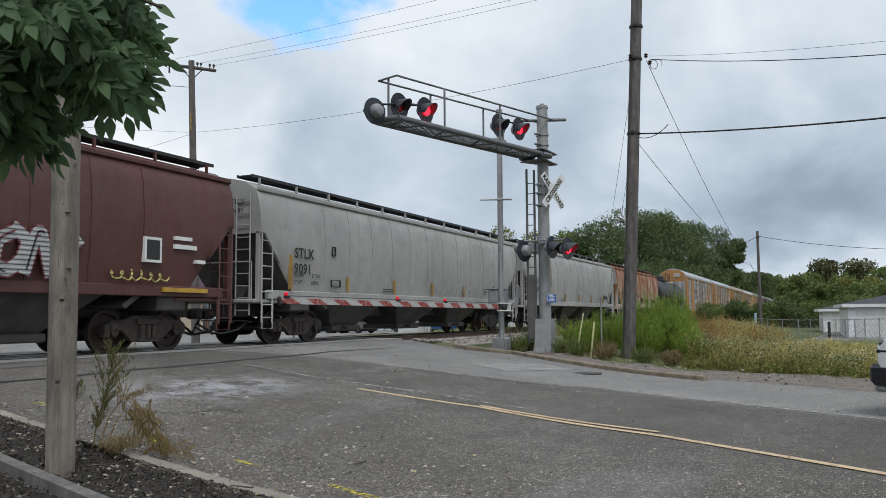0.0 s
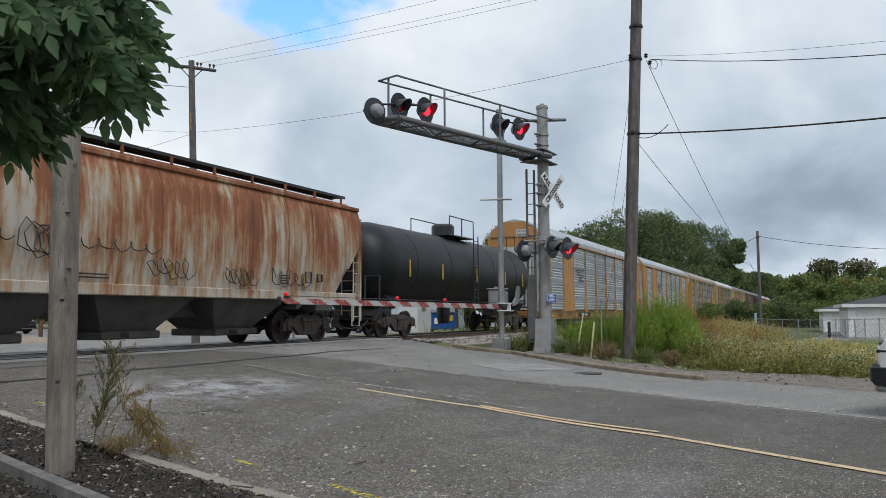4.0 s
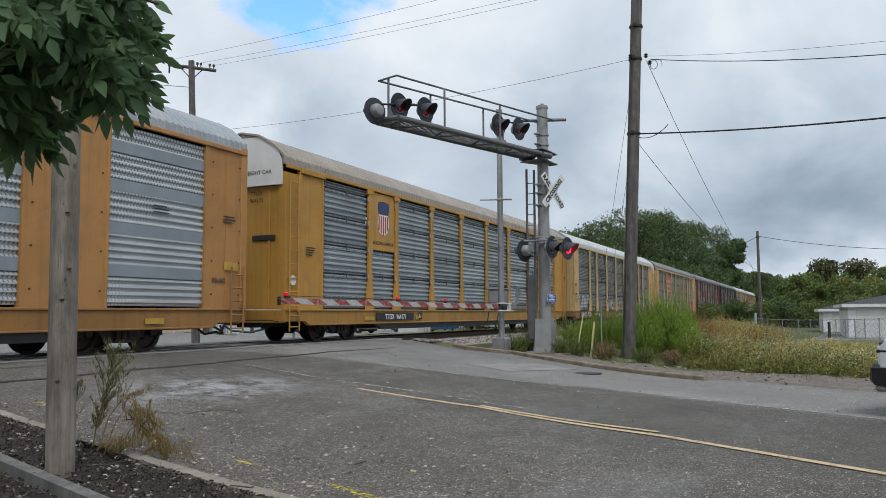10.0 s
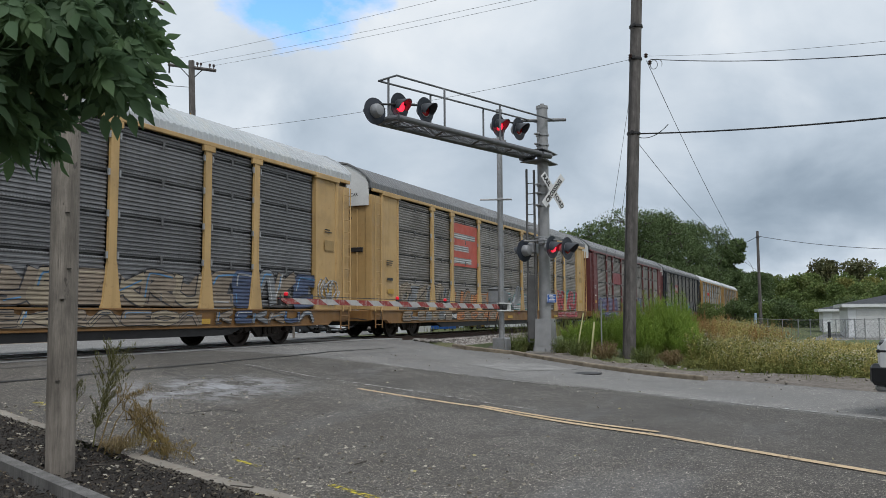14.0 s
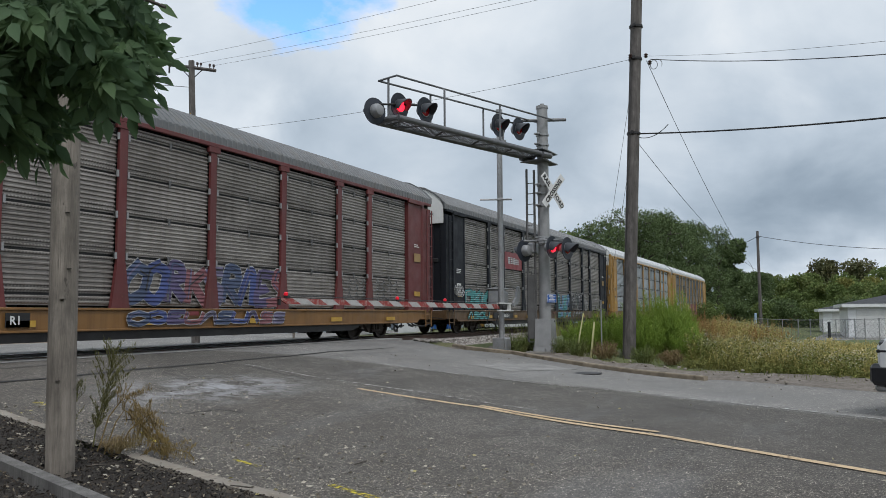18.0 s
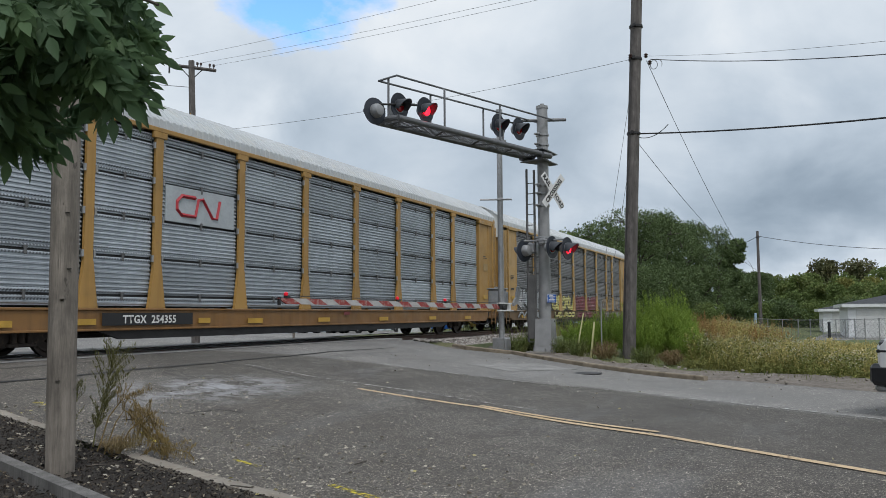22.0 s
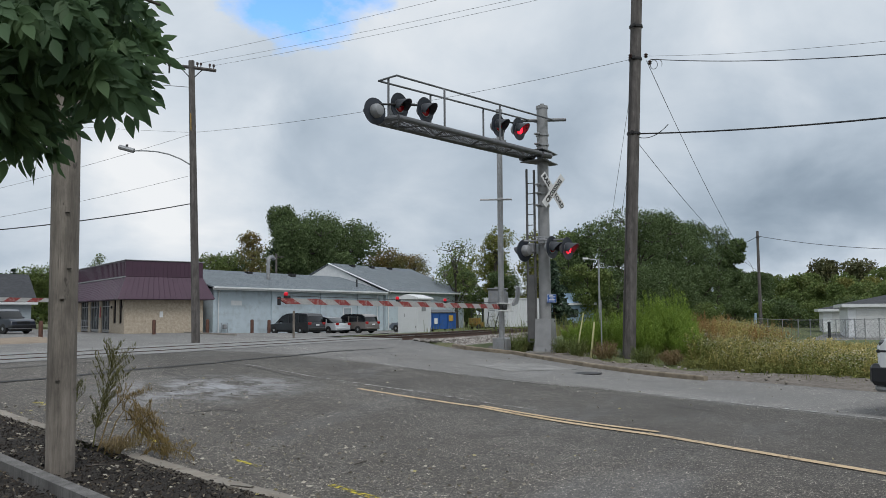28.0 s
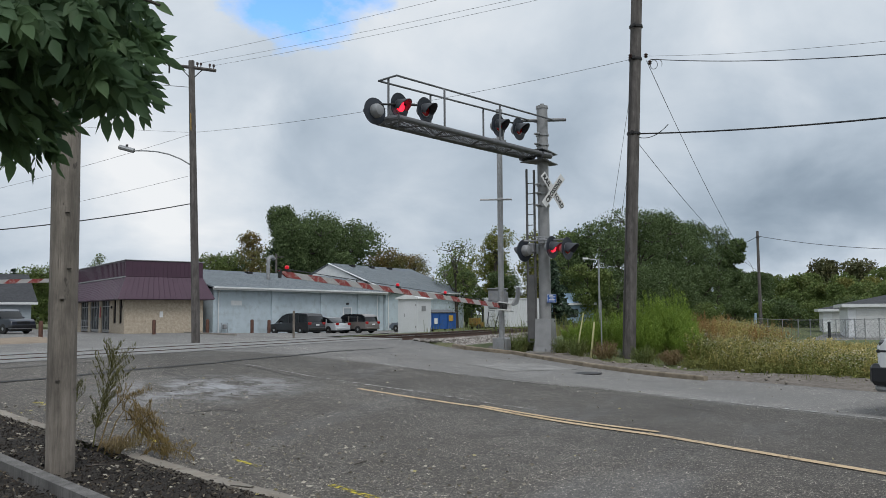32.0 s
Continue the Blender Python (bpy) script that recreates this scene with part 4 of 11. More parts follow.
                part("eave_channel", mb, frame_mat, car)
                ladder(car, frame_mat, x + d * 0.12, x + d * 0.52, s * 1.60, 0.9, 4.7, 10)
    for x in (0.0, L):
        coupler(car, x, -1 if x == 0 else 1)
    ladder(car, sill_mat, 0.16, 0.62, -1.58, 0.35, 2.0 if style == "a" else 0.95, 5 if style == "a" else 2)
    ladder(car, sill_mat, L - 0.62, L - 0.16, -1.58, 0.35, 2.0 if style == "a" else 0.95, 5 if style == "a" else 2)
    truck(car, 3.55, 1.78, sets)
    truck(car, L - 3.55, 1.78, sets)
    CARS.append((car, offset, sets))
    return car


def plate(car, x0, x1, z0, z1, mat, label="", s=-1, y=1.523, name="sign_plate"):
    return part(name, MB().box(x0, x1, s * y, s * (y + 0.006), z0, z1), mat, car, label)




def side_text(car, body, x, z, size, mat, y=-1.532, bold=0.004, spacing=1.0, align="LEFT"):
    return lettering(body, size, mat, car, pose(x, y, z, 90, 0, 0), bold, align, spacing)


M_BAND = plain("galvanised_band", (0.25, 0.285, 0.32), 0.5, 0.3, 0.15, 1.5, 40, 0.08)
M_DOORGREY = painted("unpainted_door", (0.46, 0.46, 0.43), 0.15, streak=0.7)
M_ORANGE = painted("rack_orange", (0.37, 0.178, 0.050), 0.3, lo=0.58)
M_ORANGE_SILL = painted("sill_orange", (0.26, 0.125, 0.03), 0.5, lo=0.45)
M_YELLOW_SILL = painted("dirty_yellow_sill", (0.30, 0.155, 0.025), 0.4, lo=0.5)
M_SILL_OLD = painted("grimy_orange_sill", (0.19, 0.095, 0.028), 0.6, lo=0.4)
M_SILL_GRIMY = painted("grime_covered_sill", (0.115, 0.068, 0.028), 0.6, lo=0.4)
M_DULLYELLOW = painted("rack_dull_yellow", (0.37, 0.232, 0.085), 0.3, lo=0.6)
M_OCHRE = painted("rack_ochre", (0.33, 0.188, 0.05), 0.3, lo=0.6)
M_SILL_DARK = painted("blackened_orange_sill", (0.085, 0.048, 0.02), 0.5, lo=0.4)
M_YELLOW = painted("rack_yellow", (0.41, 0.21, 0.03), 0.3, lo=0.6)
M_CREAM = painted("rack_pale_yellow", (0.46, 0.30, 0.125), 0.25, lo=0.6)
M_MAROON = painted("rack_maroon", (0.115, 0.024, 0.024), 0.3, lo=0.5)
M_RACKBLACK = painted("rack_black", (0.016, 0.018, 0.023), 0.2, (0.05, 0.03, 0.022), 0.4, grime=(0.022, 0.021, 0.022), spec=0.15)
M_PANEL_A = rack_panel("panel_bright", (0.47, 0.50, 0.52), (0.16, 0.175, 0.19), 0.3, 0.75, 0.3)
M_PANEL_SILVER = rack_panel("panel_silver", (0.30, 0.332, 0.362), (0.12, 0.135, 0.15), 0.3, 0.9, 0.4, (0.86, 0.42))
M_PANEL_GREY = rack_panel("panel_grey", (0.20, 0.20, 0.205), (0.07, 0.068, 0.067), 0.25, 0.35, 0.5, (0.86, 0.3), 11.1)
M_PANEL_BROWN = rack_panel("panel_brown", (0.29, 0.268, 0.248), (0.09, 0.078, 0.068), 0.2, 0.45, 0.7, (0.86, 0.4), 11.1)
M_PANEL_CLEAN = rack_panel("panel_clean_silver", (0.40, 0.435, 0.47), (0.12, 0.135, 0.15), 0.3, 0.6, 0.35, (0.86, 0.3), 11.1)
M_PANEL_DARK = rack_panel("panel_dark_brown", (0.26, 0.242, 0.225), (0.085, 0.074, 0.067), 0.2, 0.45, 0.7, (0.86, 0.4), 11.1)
M_ROOF_GALV = plain("roof_galvanised", (0.33, 0.36, 0.39), 0.6, 0.1, 0.15, 0.8, 40, 0.1, (0.34, 0.35, 0.36))
M_ROOF_WHITE = plain("roof_white", (0.43, 0.45, 0.465), 0.5, 0.0, 0.12, 0.8, 40, 0.1, (0.42, 0.42, 0.40))
M_ROOF_TAN = plain("roof_tan", (0.30, 0.265, 0.23), 0.6, 0.0, 0.2, 0.8, 40, 0.1, (0.22, 0.19, 0.165))
M_ROOF_GREY = plain("roof_grey", (0.145, 0.15, 0.155), 0.55, 0.2, 0.2, 0.8, 40, 0.1, (0.14, 0.13, 0.12))
M_LETTER = plain("black_lettering", (0.02, 0.02, 0.02), 0.6, 0, 0.1)
M_LETTERW = plain("white_lettering", (0.66, 0.66, 0.64), 0.6, 0, 0.1)

PITCH = 28.55
A = []
for k, args in enumerate([
    ("orange-framed rail car with bright perforated steel side sheets", M_ORANGE, M_PANEL_A, M_ROOF_GALV, M_ORANGE_SILL, M_DOORGREY, "a"),
    ("orange-framed rail car with bright perforated steel sides and grey doors", M_ORANGE, M_PANEL_A, M_ROOF_GALV, M_ORANGE_SILL, M_DOORGREY, "a"),
    ("yellow-framed rail car with silver ribbed steel sides", M_YELLOW, M_PANEL_SILVER, M_ROOF_TAN, M_YELLOW_SILL, M_YELLOW, "b"),
    ("pale yellow rail car with dull grey ribbed sides and graffiti", M_CREAM, M_PANEL_GREY, M_ROOF_WHITE, M_SILL_OLD, M_CREAM, "b"),
    ("pale yellow rail car with brown-grey sides and spray-painted graffiti", M_CREAM, M_PANEL_BROWN, M_ROOF_GREY, M_SILL_OLD, M_CREAM, "b"),
    ("maroon-framed rail car with brown-grey ribbed sides and graffiti", M_MAROON, M_PANEL_BROWN, M_ROOF_GREY, M_SILL_OLD, M_MAROON, "b"),
    ("black-framed rail car with brown-grey ribbed sides and graffiti", M_RACKBLACK, M_PANEL_DARK, M_ROOF_GREY, M_SILL_DARK, M_RACKBLACK, "b"),
    ("yellow-framed rail car with silver ribbed steel sides, fairly clean", M_OCHRE, M_PANEL_CLEAN, M_ROOF_WHITE, M_SILL_OLD, M_OCHRE, "b", True),
    ("pale yellow rail car with dull grey sides, last of the train", M_DULLYELLOW, M_PANEL_GREY, M_ROOF_WHITE, M_SILL_GRIMY, M_OCHRE, "b"),
]):
    A.append(autorack(k * PITCH - (0.28 if k == 8 else 0.0), *args))


# covered hoppers
M_HOP_WHITE = painted("hopper_white", (0.305, 0.302, 0.29), 0.35, (0.25, 0.13, 0.05), 0.6, lo=0.72)
M_HOP_MAROON = painted("hopper_maroon", (0.085, 0.028, 0.024), 0.3, streak=0.5)
# dirt, and the shade beneath the slope sheets, put into one dark colour
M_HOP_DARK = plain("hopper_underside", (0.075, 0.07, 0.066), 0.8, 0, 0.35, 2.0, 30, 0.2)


def rust_hopper_mat():
    s = Shade("hopper_rust", 0.75)
    a = s.noise(1.1, 8, 0.68, s.vec((1.0, 1.0, 0.35)))
    st = s.noise(2.4, 6, 0.65, s.vec((2.0, 2.0, 0.10)))
    f = s.math("ADD", s.math("MULTIPLY", a, 0.6), s.math("MULTIPLY", st, 0.5))
    z = s.xyz()["Z"]
    f = s.math("ADD", f, s.math("MULTIPLY", s.math("SUBTRACT", z, 2.8), 0.055))
    col = s.ramp(f, (0.46, (0.38, 0.34, 0.29)), (0.53, (0.30, 0.20, 0.12)), (0.60, (0.22, 0.075, 0.028)), (0.72, (0.115, 0.04, 0.022)))
    s.bump(a, 0.2, 0.006)
    return s.done(col)


M_HOP_RUST = rust_hopper_mat()


def hopper(offset, L, label, mat, number, letters):
    """A covered hopper with curved sides: x = 0 front, L rear."""
    car = thing("covered_hopper", label, "rail car", pose(train_at(0) + offset, 0, 0), group="hoppers of the train")
    sets = []
    # shell: curved side profile, slope sheets at both ends
    sect = [(1.46, 1.45), (1.54, 2.2), (1.56, 3.0), (1.50, 3.7), (1.38, 4.10), (1.30, 4.16), (0.95, 4.36), (0.5, 4.46), (0.0, 4.5)]
    sect = sect + [(-y, z) for y, z in sect[-2::-1]]
    def low(x):
        d = min(x, L - x)
        return max(1.45, 2.95 - max(0.0, d - 0.15) * 1.15)
    xs3 = [0.0, 0.02, 0.15] + [0.15 + 1.32 * (i + 1) / 6 for i in range(6)]
    xs3 = xs3 + list(np.linspace(1.9, L - 1.9, 24)) + [L - x for x in xs3[::-1]]
    mb = MB()
    k = len(sect)
    for x in xs3:
        zl = low(x)
        for y, z in sect:
            if z < zl:
                yy = y * 1.0
                z = zl
            else:
                yy = y
            inset = 1.0 if 0.01 < x < L - 0.01 else 0.985
            mb.v.append((x, yy * inset, z))
    under, ends = MB(), MB()
    for i in range(len(xs3) - 1):
        for j in range(k - 1):
            mb.f.append((i * k + j, i * k + j + 1, (i + 1) * k + j + 1, (i + 1) * k + j))
        q = [Vector(mb.v[n]) for n in (i * k + k - 1, i * k, (i + 1) * k, (i + 1) * k + k - 1)]
        under.poly([tuple(p - Vector((0, 0, 0.002))) for p in q])
    ends.poly([mb.v[n] for n in range(k - 1, -1, -1)])
    rear = MB().poly([mb.v[(len(xs3) - 1) * k + j] for j in range(k)])
    # dark colour stands for dirt plus the shade in the recessed ends
    part("slope_underside", under, M_HOP_DARK, car, "underside of the slope sheets, dirt and shade in its dark colour")
    for e in (ends, rear):
        part("end_sheet", e, M_HOP_WHITE if mat is M_HOP_RUST else mat, car)
    part("shell", mb, mat, car, smooth=True)
    for s in (-1, 1):
        part("side_sill", MB().box(0.35, L - 0.35, s * 1.38, s * 1.52, 1.22, 1.46, 0.02), mat, car)
        part("eave_rail", MB().box(0.0, L, s * 1.34, s * 1.44, 4.08, 4.2, 0.02), mat, car)
        for i in range(1, 12):
            x = 1.6 + (L - 3.2) * i / 12
            part("side_seam", MB().prism([(s * 1.475, 1.47), (s * 1.555, 2.2), (s * 1.575, 3.0), (s * 1.515, 3.7), (s * 1.40, 4.08), (s * 1.36, 4.05), (s * 1.46, 3.7), (s * 1.52, 3.0), (s * 1.5, 2.2), (s * 1.43, 1.47)][::s], x, x + 0.025), mat, car)
    # bays below the sill
    n = 3
    for i in range(n):
        a = 3.3 + (L - 6.6) * i / n
        b = 3.3 + (L - 6.6) * (i + 1) / n
        m = (a + b) / 2
        mb = MB()
        q = [(a + 0.1, -1.36, 1.45), (b - 0.1, -1.36, 1.45), (b - 0.1, 1.36, 1.45), (a + 0.1, 1.36, 1.45), (m - 0.75, -0.6, 0.45), (m + 0.75, -0.6, 0.45), (m + 0.75, 0.6, 0.45), (m - 0.75, 0.6, 0.45)]
        nn = len(mb.v)
        mb.v += q
        for f in ((0, 1, 2, 3), (4, 7, 6, 5), (0, 4, 5, 1), (1, 5, 6, 2), (2, 6, 7, 3), (3, 7, 4, 0)):
            mb.f.append(f)
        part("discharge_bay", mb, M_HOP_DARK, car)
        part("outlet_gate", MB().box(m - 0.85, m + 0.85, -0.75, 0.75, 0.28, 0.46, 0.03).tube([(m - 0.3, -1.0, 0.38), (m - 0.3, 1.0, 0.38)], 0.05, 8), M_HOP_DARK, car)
    part("centre_sill", MB().box(0.2, L - 0.2, -0.3, 0.3, 0.75, 1.15, 0.03), M_HOP_DARK, car)
    for x, d in ((0, 1), (L, -1)):
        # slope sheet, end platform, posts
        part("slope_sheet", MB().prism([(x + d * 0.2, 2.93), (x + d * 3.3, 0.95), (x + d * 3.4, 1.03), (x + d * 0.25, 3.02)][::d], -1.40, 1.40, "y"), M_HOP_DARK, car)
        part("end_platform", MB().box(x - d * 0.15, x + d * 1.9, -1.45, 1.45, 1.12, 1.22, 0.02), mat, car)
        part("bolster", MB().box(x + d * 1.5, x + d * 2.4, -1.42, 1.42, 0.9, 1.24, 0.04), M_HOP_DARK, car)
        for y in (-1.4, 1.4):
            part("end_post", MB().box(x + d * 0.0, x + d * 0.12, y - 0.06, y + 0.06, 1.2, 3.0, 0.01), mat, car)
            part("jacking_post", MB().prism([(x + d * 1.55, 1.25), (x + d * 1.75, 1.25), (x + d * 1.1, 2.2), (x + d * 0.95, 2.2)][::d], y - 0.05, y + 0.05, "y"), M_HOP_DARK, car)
        ladder(car, mat, x + d * 0.05, x + d * 0.5, -1.52, 0.6, 3.3, 8)
        ladder(car, mat, -1.2, -0.75, x - d * 0.05, 0.8, 4.0, 10, True)
        part("grab_rail", MB().tube([(x - d * 0.1, -1.3, 1.2), (x - d * 0.1, -1.3, 2.2), (x - d * 0.1, 1.3, 2.2), (x - d * 0.1, 1.3, 1.2)], 0.02, 5), mat, car)
        part("brake_cylinder", MB().tube([(x + d * 0.7, -0.3, 1.45), (x + d * 1.3, -0.3, 1.45)], 0.16, 12), M_HOP_DARK, car)
        coupler(car, x - d * 0.1, -d)
        part("sill_step", MB().tube([(x + d * 0.1, -1.5, 1.15), (x + d * 0.1, -1.5, 0.45), (x + d * 0.55, -1.5, 0.45), (x + d * 0.55, -1.5, 1.15)], 0.02, 5), mat, car)
    # roof: hatches and running boards
    part("hatch_trough", MB().box(0.8, L - 0.8, -0.32, 0.32, 4.42, 4.54, 0.04), mat, car)
    for y in (-0.78, 0.78):
        mb = MB()
        mb.box(0.2, L - 0.2, y - 0.24, y + 0.24, 4.53, 4.56)
        mb.box(0.2, L - 0.2, y - 0.25, y - 0.22, 4.50, 4.58)
        mb.box(0.2, L - 0.2, y + 0.22, y + 0.25, 4.50, 4.58)
        part("running_board", mb, M_DARK, car)
        for i in range(12):
            x = 0.5 + (L - 1.0) * i / 11
            part("board_bracket", MB().box(x, x + 0.05, y - 0.26 * (1 if y < 0 else -1) - 0.03, y - 0.26 * (1 if y < 0 else -1) + 0.03, 4.25, 4.52), mat, car)
    truck(car, 2.35, 1.83, sets)
    truck(car, L - 2.35, 1.83, sets)
    CARS.append((car, offset, sets))
    return car


HL = 19.9
H = [
    hopper(-78.3 - 21.0, HL, "dark maroon covered hopper car with white tags", M_HOP_MAROON, "", None),
    hopper(-78.3, HL, "off-white covered hopper car with streaked sides", M_HOP_WHITE, "9091", None),
    hopper(-57.3, HL, "off-white covered hopper car with brown rust runs", M_HOP_WHITE, "9209", None),
    hopper(-36.2, 17.4, "badly rusted covered hopper car", M_HOP_RUST, "6128", None),
]


def tank_car(offset, L):
    car = thing("tank_car", "black tank car with yellow reflective strips", "rail car", pose(train_at(0) + offset, 0, 0))
    sets = []
    r, zc = 1.5, 2.62
    prof = [(0.0, 0.25), (0.55, 0.30), (1.0, 0.47), (1.3, 0.75), (1.45, 1.1), (1.5, 1.5)]
    prof = prof + [(1.5, L - 1.5)] + [(a, L - h) for a, h in prof[-2::-1]]
    part("tank", MB().lathe([(max(a, 0.001), h) for a, h in prof], (0, 0, zc), "x", 48), M_TANK, car, smooth=True)
    for x in (3.0, 6.0, L - 6.0, L - 3.0):
        part("tank_band", MB().lathe([(1.503, -0.05), (1.51, -0.05), (1.51, 0.05), (1.503, 0.05)], (x, 0, zc), "x", 48), M_TANK, car)
    for x in (0.0, L - 3.2):
        part("stub_sill", MB().box(x + 0.1, x + 3.1, -0.3, 0.3, 0.72, 1.15, 0.03), M_BLACK, car)
        part("saddle", MB().prism([(-1.25, 1.3), (-1.0, 1.0), (1.0, 1.0), (1.25, 1.3), (1.0, 1.5), (-1.0, 1.5)], x + 1.2, x + 2.0), M_BLACK, car)
        part("end_platform", MB().box(x + (0.0 if x == 0 else 2.6), x + (0.6 if x == 0 else 3.2), -1.5, 1.5, 1.1, 1.16), M_BLACK, car)
    for x, d in ((0.0, 1), (L, -1)):
        part("end_rail", MB().tube([(x + d * 0.1, -1.45, 1.1), (x + d * 0.1, -1.45, 2.1), (x + d * 0.1, -0.9, 2.1), (x + d * 0.1, -0.9, 1.1)], 0.03, 6), M_BLACK, car)
        part("sill_step", MB().tube([(x + d * 0.1, -1.5, 1.1), (x + d * 0.1, -1.5, 0.45), (x + d * 0.5, -1.5, 0.45), (x + d * 0.5, -1.5, 1.1)], 0.025, 6), M_BLACK, car)
        coupler(car, x, -d)
    m = L / 2
    part("dome_platform", MB().box(m - 1.3, m + 1.3, -0.9, 0.9, 4.1, 4.15).tube([(m - 1.3, -0.9, 4.15), (m - 1.3, -0.9, 4.9), (m + 1.3, -0.9, 4.9), (m + 1.3, -0.9, 4.15)], 0.025, 6).tube([(m - 1.3, 0.9, 4.15), (m - 1.3, 0.9, 4.9), (m + 1.3, 0.9, 4.9), (m + 1.3, 0.9, 4.15)], 0.025, 6).tube([(m, -0.9, 4.15), (m, -0.9, 4.9)], 0.025, 6), M_BLACK, car)
    part("valve_housing", MB().lathe([(0.5, 0), (0.5, 0.55), (0.42, 0.65), (0.001, 0.68)], (m, 0, 4.05), "z", 20), M_BLACK, car)
    part("bottom_outlet", MB().lathe([(0.25, 0.4), (0.3, 0.8), (0.3, 1.2)], (m, 0, 0), "z", 14), M_BLACK, car)
    ladder(car, M_BLACK, m - 0.25, m + 0.25, -1.55, 1.0, 4.1, 9)
    for x in (2.2, 5.0, 8.5, 12.0, L - 2.2):
        a = radians(-8)
        part("reflective_strip", MB().box(x, x + 0.10, -1.515, -1.500, 2.15, 2.75), M_STRIP, car, "yellow reflective strip")
    truck(car, 2.3, 1.83, sets)
    truck(car, L - 2.3, 1.83, sets)
    CARS.append((car, offset, sets))
    return car


M_TANK = plain("tank_black", (0.008, 0.009, 0.011), 0.5, 0.0, 0.3, 1.2, 30, 0.05, (0.016, 0.0155, 0.015), 0.3)
M_STRIP = plain("yellow_strip", (0.45, 0.27, 0.04), 0.5)
tank_car(-17.6, 16.7)


# ---- markings on the cars ----
def flat(name, c, rough=0.6):
    return plain(name, c, rough, 0, 0.15, 2.0, 30, 0.03)


M_PLATEBLACK = flat("black_panel", (0.012, 0.012, 0.013))
M_CPRED = painted("red_panel", (0.42, 0.07, 0.045), 0.1)
M_CPMAROON = painted("maroon_panel", (0.20, 0.035, 0.04), 0.1)
M_CNRED = flat("logo_red", (0.36, 0.02, 0.03))
M_OLDSTRIP = painted("faded_reflector", (0.34, 0.21, 0.05), 0.6)
M_NAVY = flat("logo_navy", (0.02, 0.035, 0.12))
M_PALEPANEL = flat("pale_panel", (0.36, 0.39, 0.41))


def number_plate(car, text, x0, x1, z0=0.60, z1=0.86, size=0.235, extra=True):
    """The black number panel on the side sill."""
    p = plate(car, x0, x1, z0, z1, M_PLATEBLACK, "black panel with white car number", -1, 1.562, "number_panel")
    side_text(car, text, (x0 + x1) / 2, z0 + 0.045, size, M_LETTERW, -1.572, 0.006, 1.06, "CENTER")
    if extra:
        plate(car, x0 - 0.75, x0 - 0.15, z0 + 0.02, z0 + 0.14, M_STRIP, "", -1, 1.562, "reflective_strip")
        plate(car, x1 + 0.2, x1 + 0.6, z0 + 0.02, z0 + 0.14, M_STRIP, "", -1, 1.562, "reflective_strip")


def small_print(car, x, z, w, rows, mat=None, y=1.530, gap=0.07, seed=0):
    """Stencilled lines too small to read."""
    rng = np.random.default_rng(int(x * 100) + seed)
    for i in range(rows):
        k = rng.uniform(0.6, 1.0)
        plate(car, x, x + w * k, z - i * gap, z - i * gap + gap * 0.45, mat or M_LETTER, "", -1, y, "stencil_line")


def striped_logo(car, x, z, w, mat, y=1.508):
    """A railway emblem: slanting bars that shorten downwards, two heavy blocks, and two lines of bars below."""
    h = w * 0.115
    for i in range(5):
        zz = z + h * (0.86 - 0.42 * i)
        a, b = x + w * 0.075 * i, x + w * (0.60 - 0.03 * (i % 2))
        part("emblem_bar", MB().prism([(a, zz + h * 0.2), (a + w * 0.03, zz), (b, zz), (b, zz + h * 0.2)], -y - 0.008, -y - 0.002, "y"), mat, car)
    for a, b in ((0.63, 0.675), (0.735, 0.78)):
        part("emblem_block", MB().prism([(x + w * a, z - h * 0.85), (x + w * b, z - h * 0.85), (x + w * (b + 0.04), z + h * 1.05), (x + w * (a + 0.04), z + h * 1.05)], -y - 0.010, -y - 0.0085, "y"), mat, car)
    for zz in (-0.85, -0.05, 0.73):
        part("emblem_block", MB().prism([(x + w * 0.83, z + h * zz), (x + w * 0.97, z + h * zz), (x + w * 0.98, z + h * (zz + 0.32)), (x + w * 0.84, z + h * (zz + 0.32))], -y - 0.010, -y - 0.0085, "y"), mat, car)
    for k, (a, b) in enumerate(((0.36, 0.80), (0.34, 0.98))):
        zz = z - h * (1.55 + 0.75 * k)
        n = 7 + 2 * k
        for i in range(n):
            u0, u1 = x + w * (a + (b - a) * i / n), x + w * (a + (b - a) * (i + 0.68) / n)
            part("text_bar", MB().box(u0, u1, -y - 0.008, -y - 0.002, zz, zz + h * 0.42), mat, car)


SHAPES = (
    ((0, 0), (0.1, 1), (0.75, 0.95), (0.8, 0.6), (0.15, 0.5), (0.9, 0)),
    ((0.9, 0.95), (0.2, 1), (0.05, 0.65), (0.85, 0.4), (0.8, 0.05), (0, 0)),
    ((0, 0.05), (0.35, 1), (0.65, 1), (0.95, 0)),
    ((0.05, 1), (0, 0.2), (0.4, 0), (0.85, 0.1), (0.95, 1)),
    ((0.95, 1), (0.1, 0.95), (0.05, 0.5), (0.7, 0.55), (0.05, 0.45), (0.1, 0), (1, 0.05)),
    ((0.05, 0), (0.1, 1), (0.1, 0.5), (0.9, 1), (0.3, 0.5), (0.95, 0)),
    ((0.5, 1), (0.05, 0.75), (0.05, 0.2), (0.5, 0), (0.95, 0.25), (0.95, 0.8), (0.5, 1)),
)


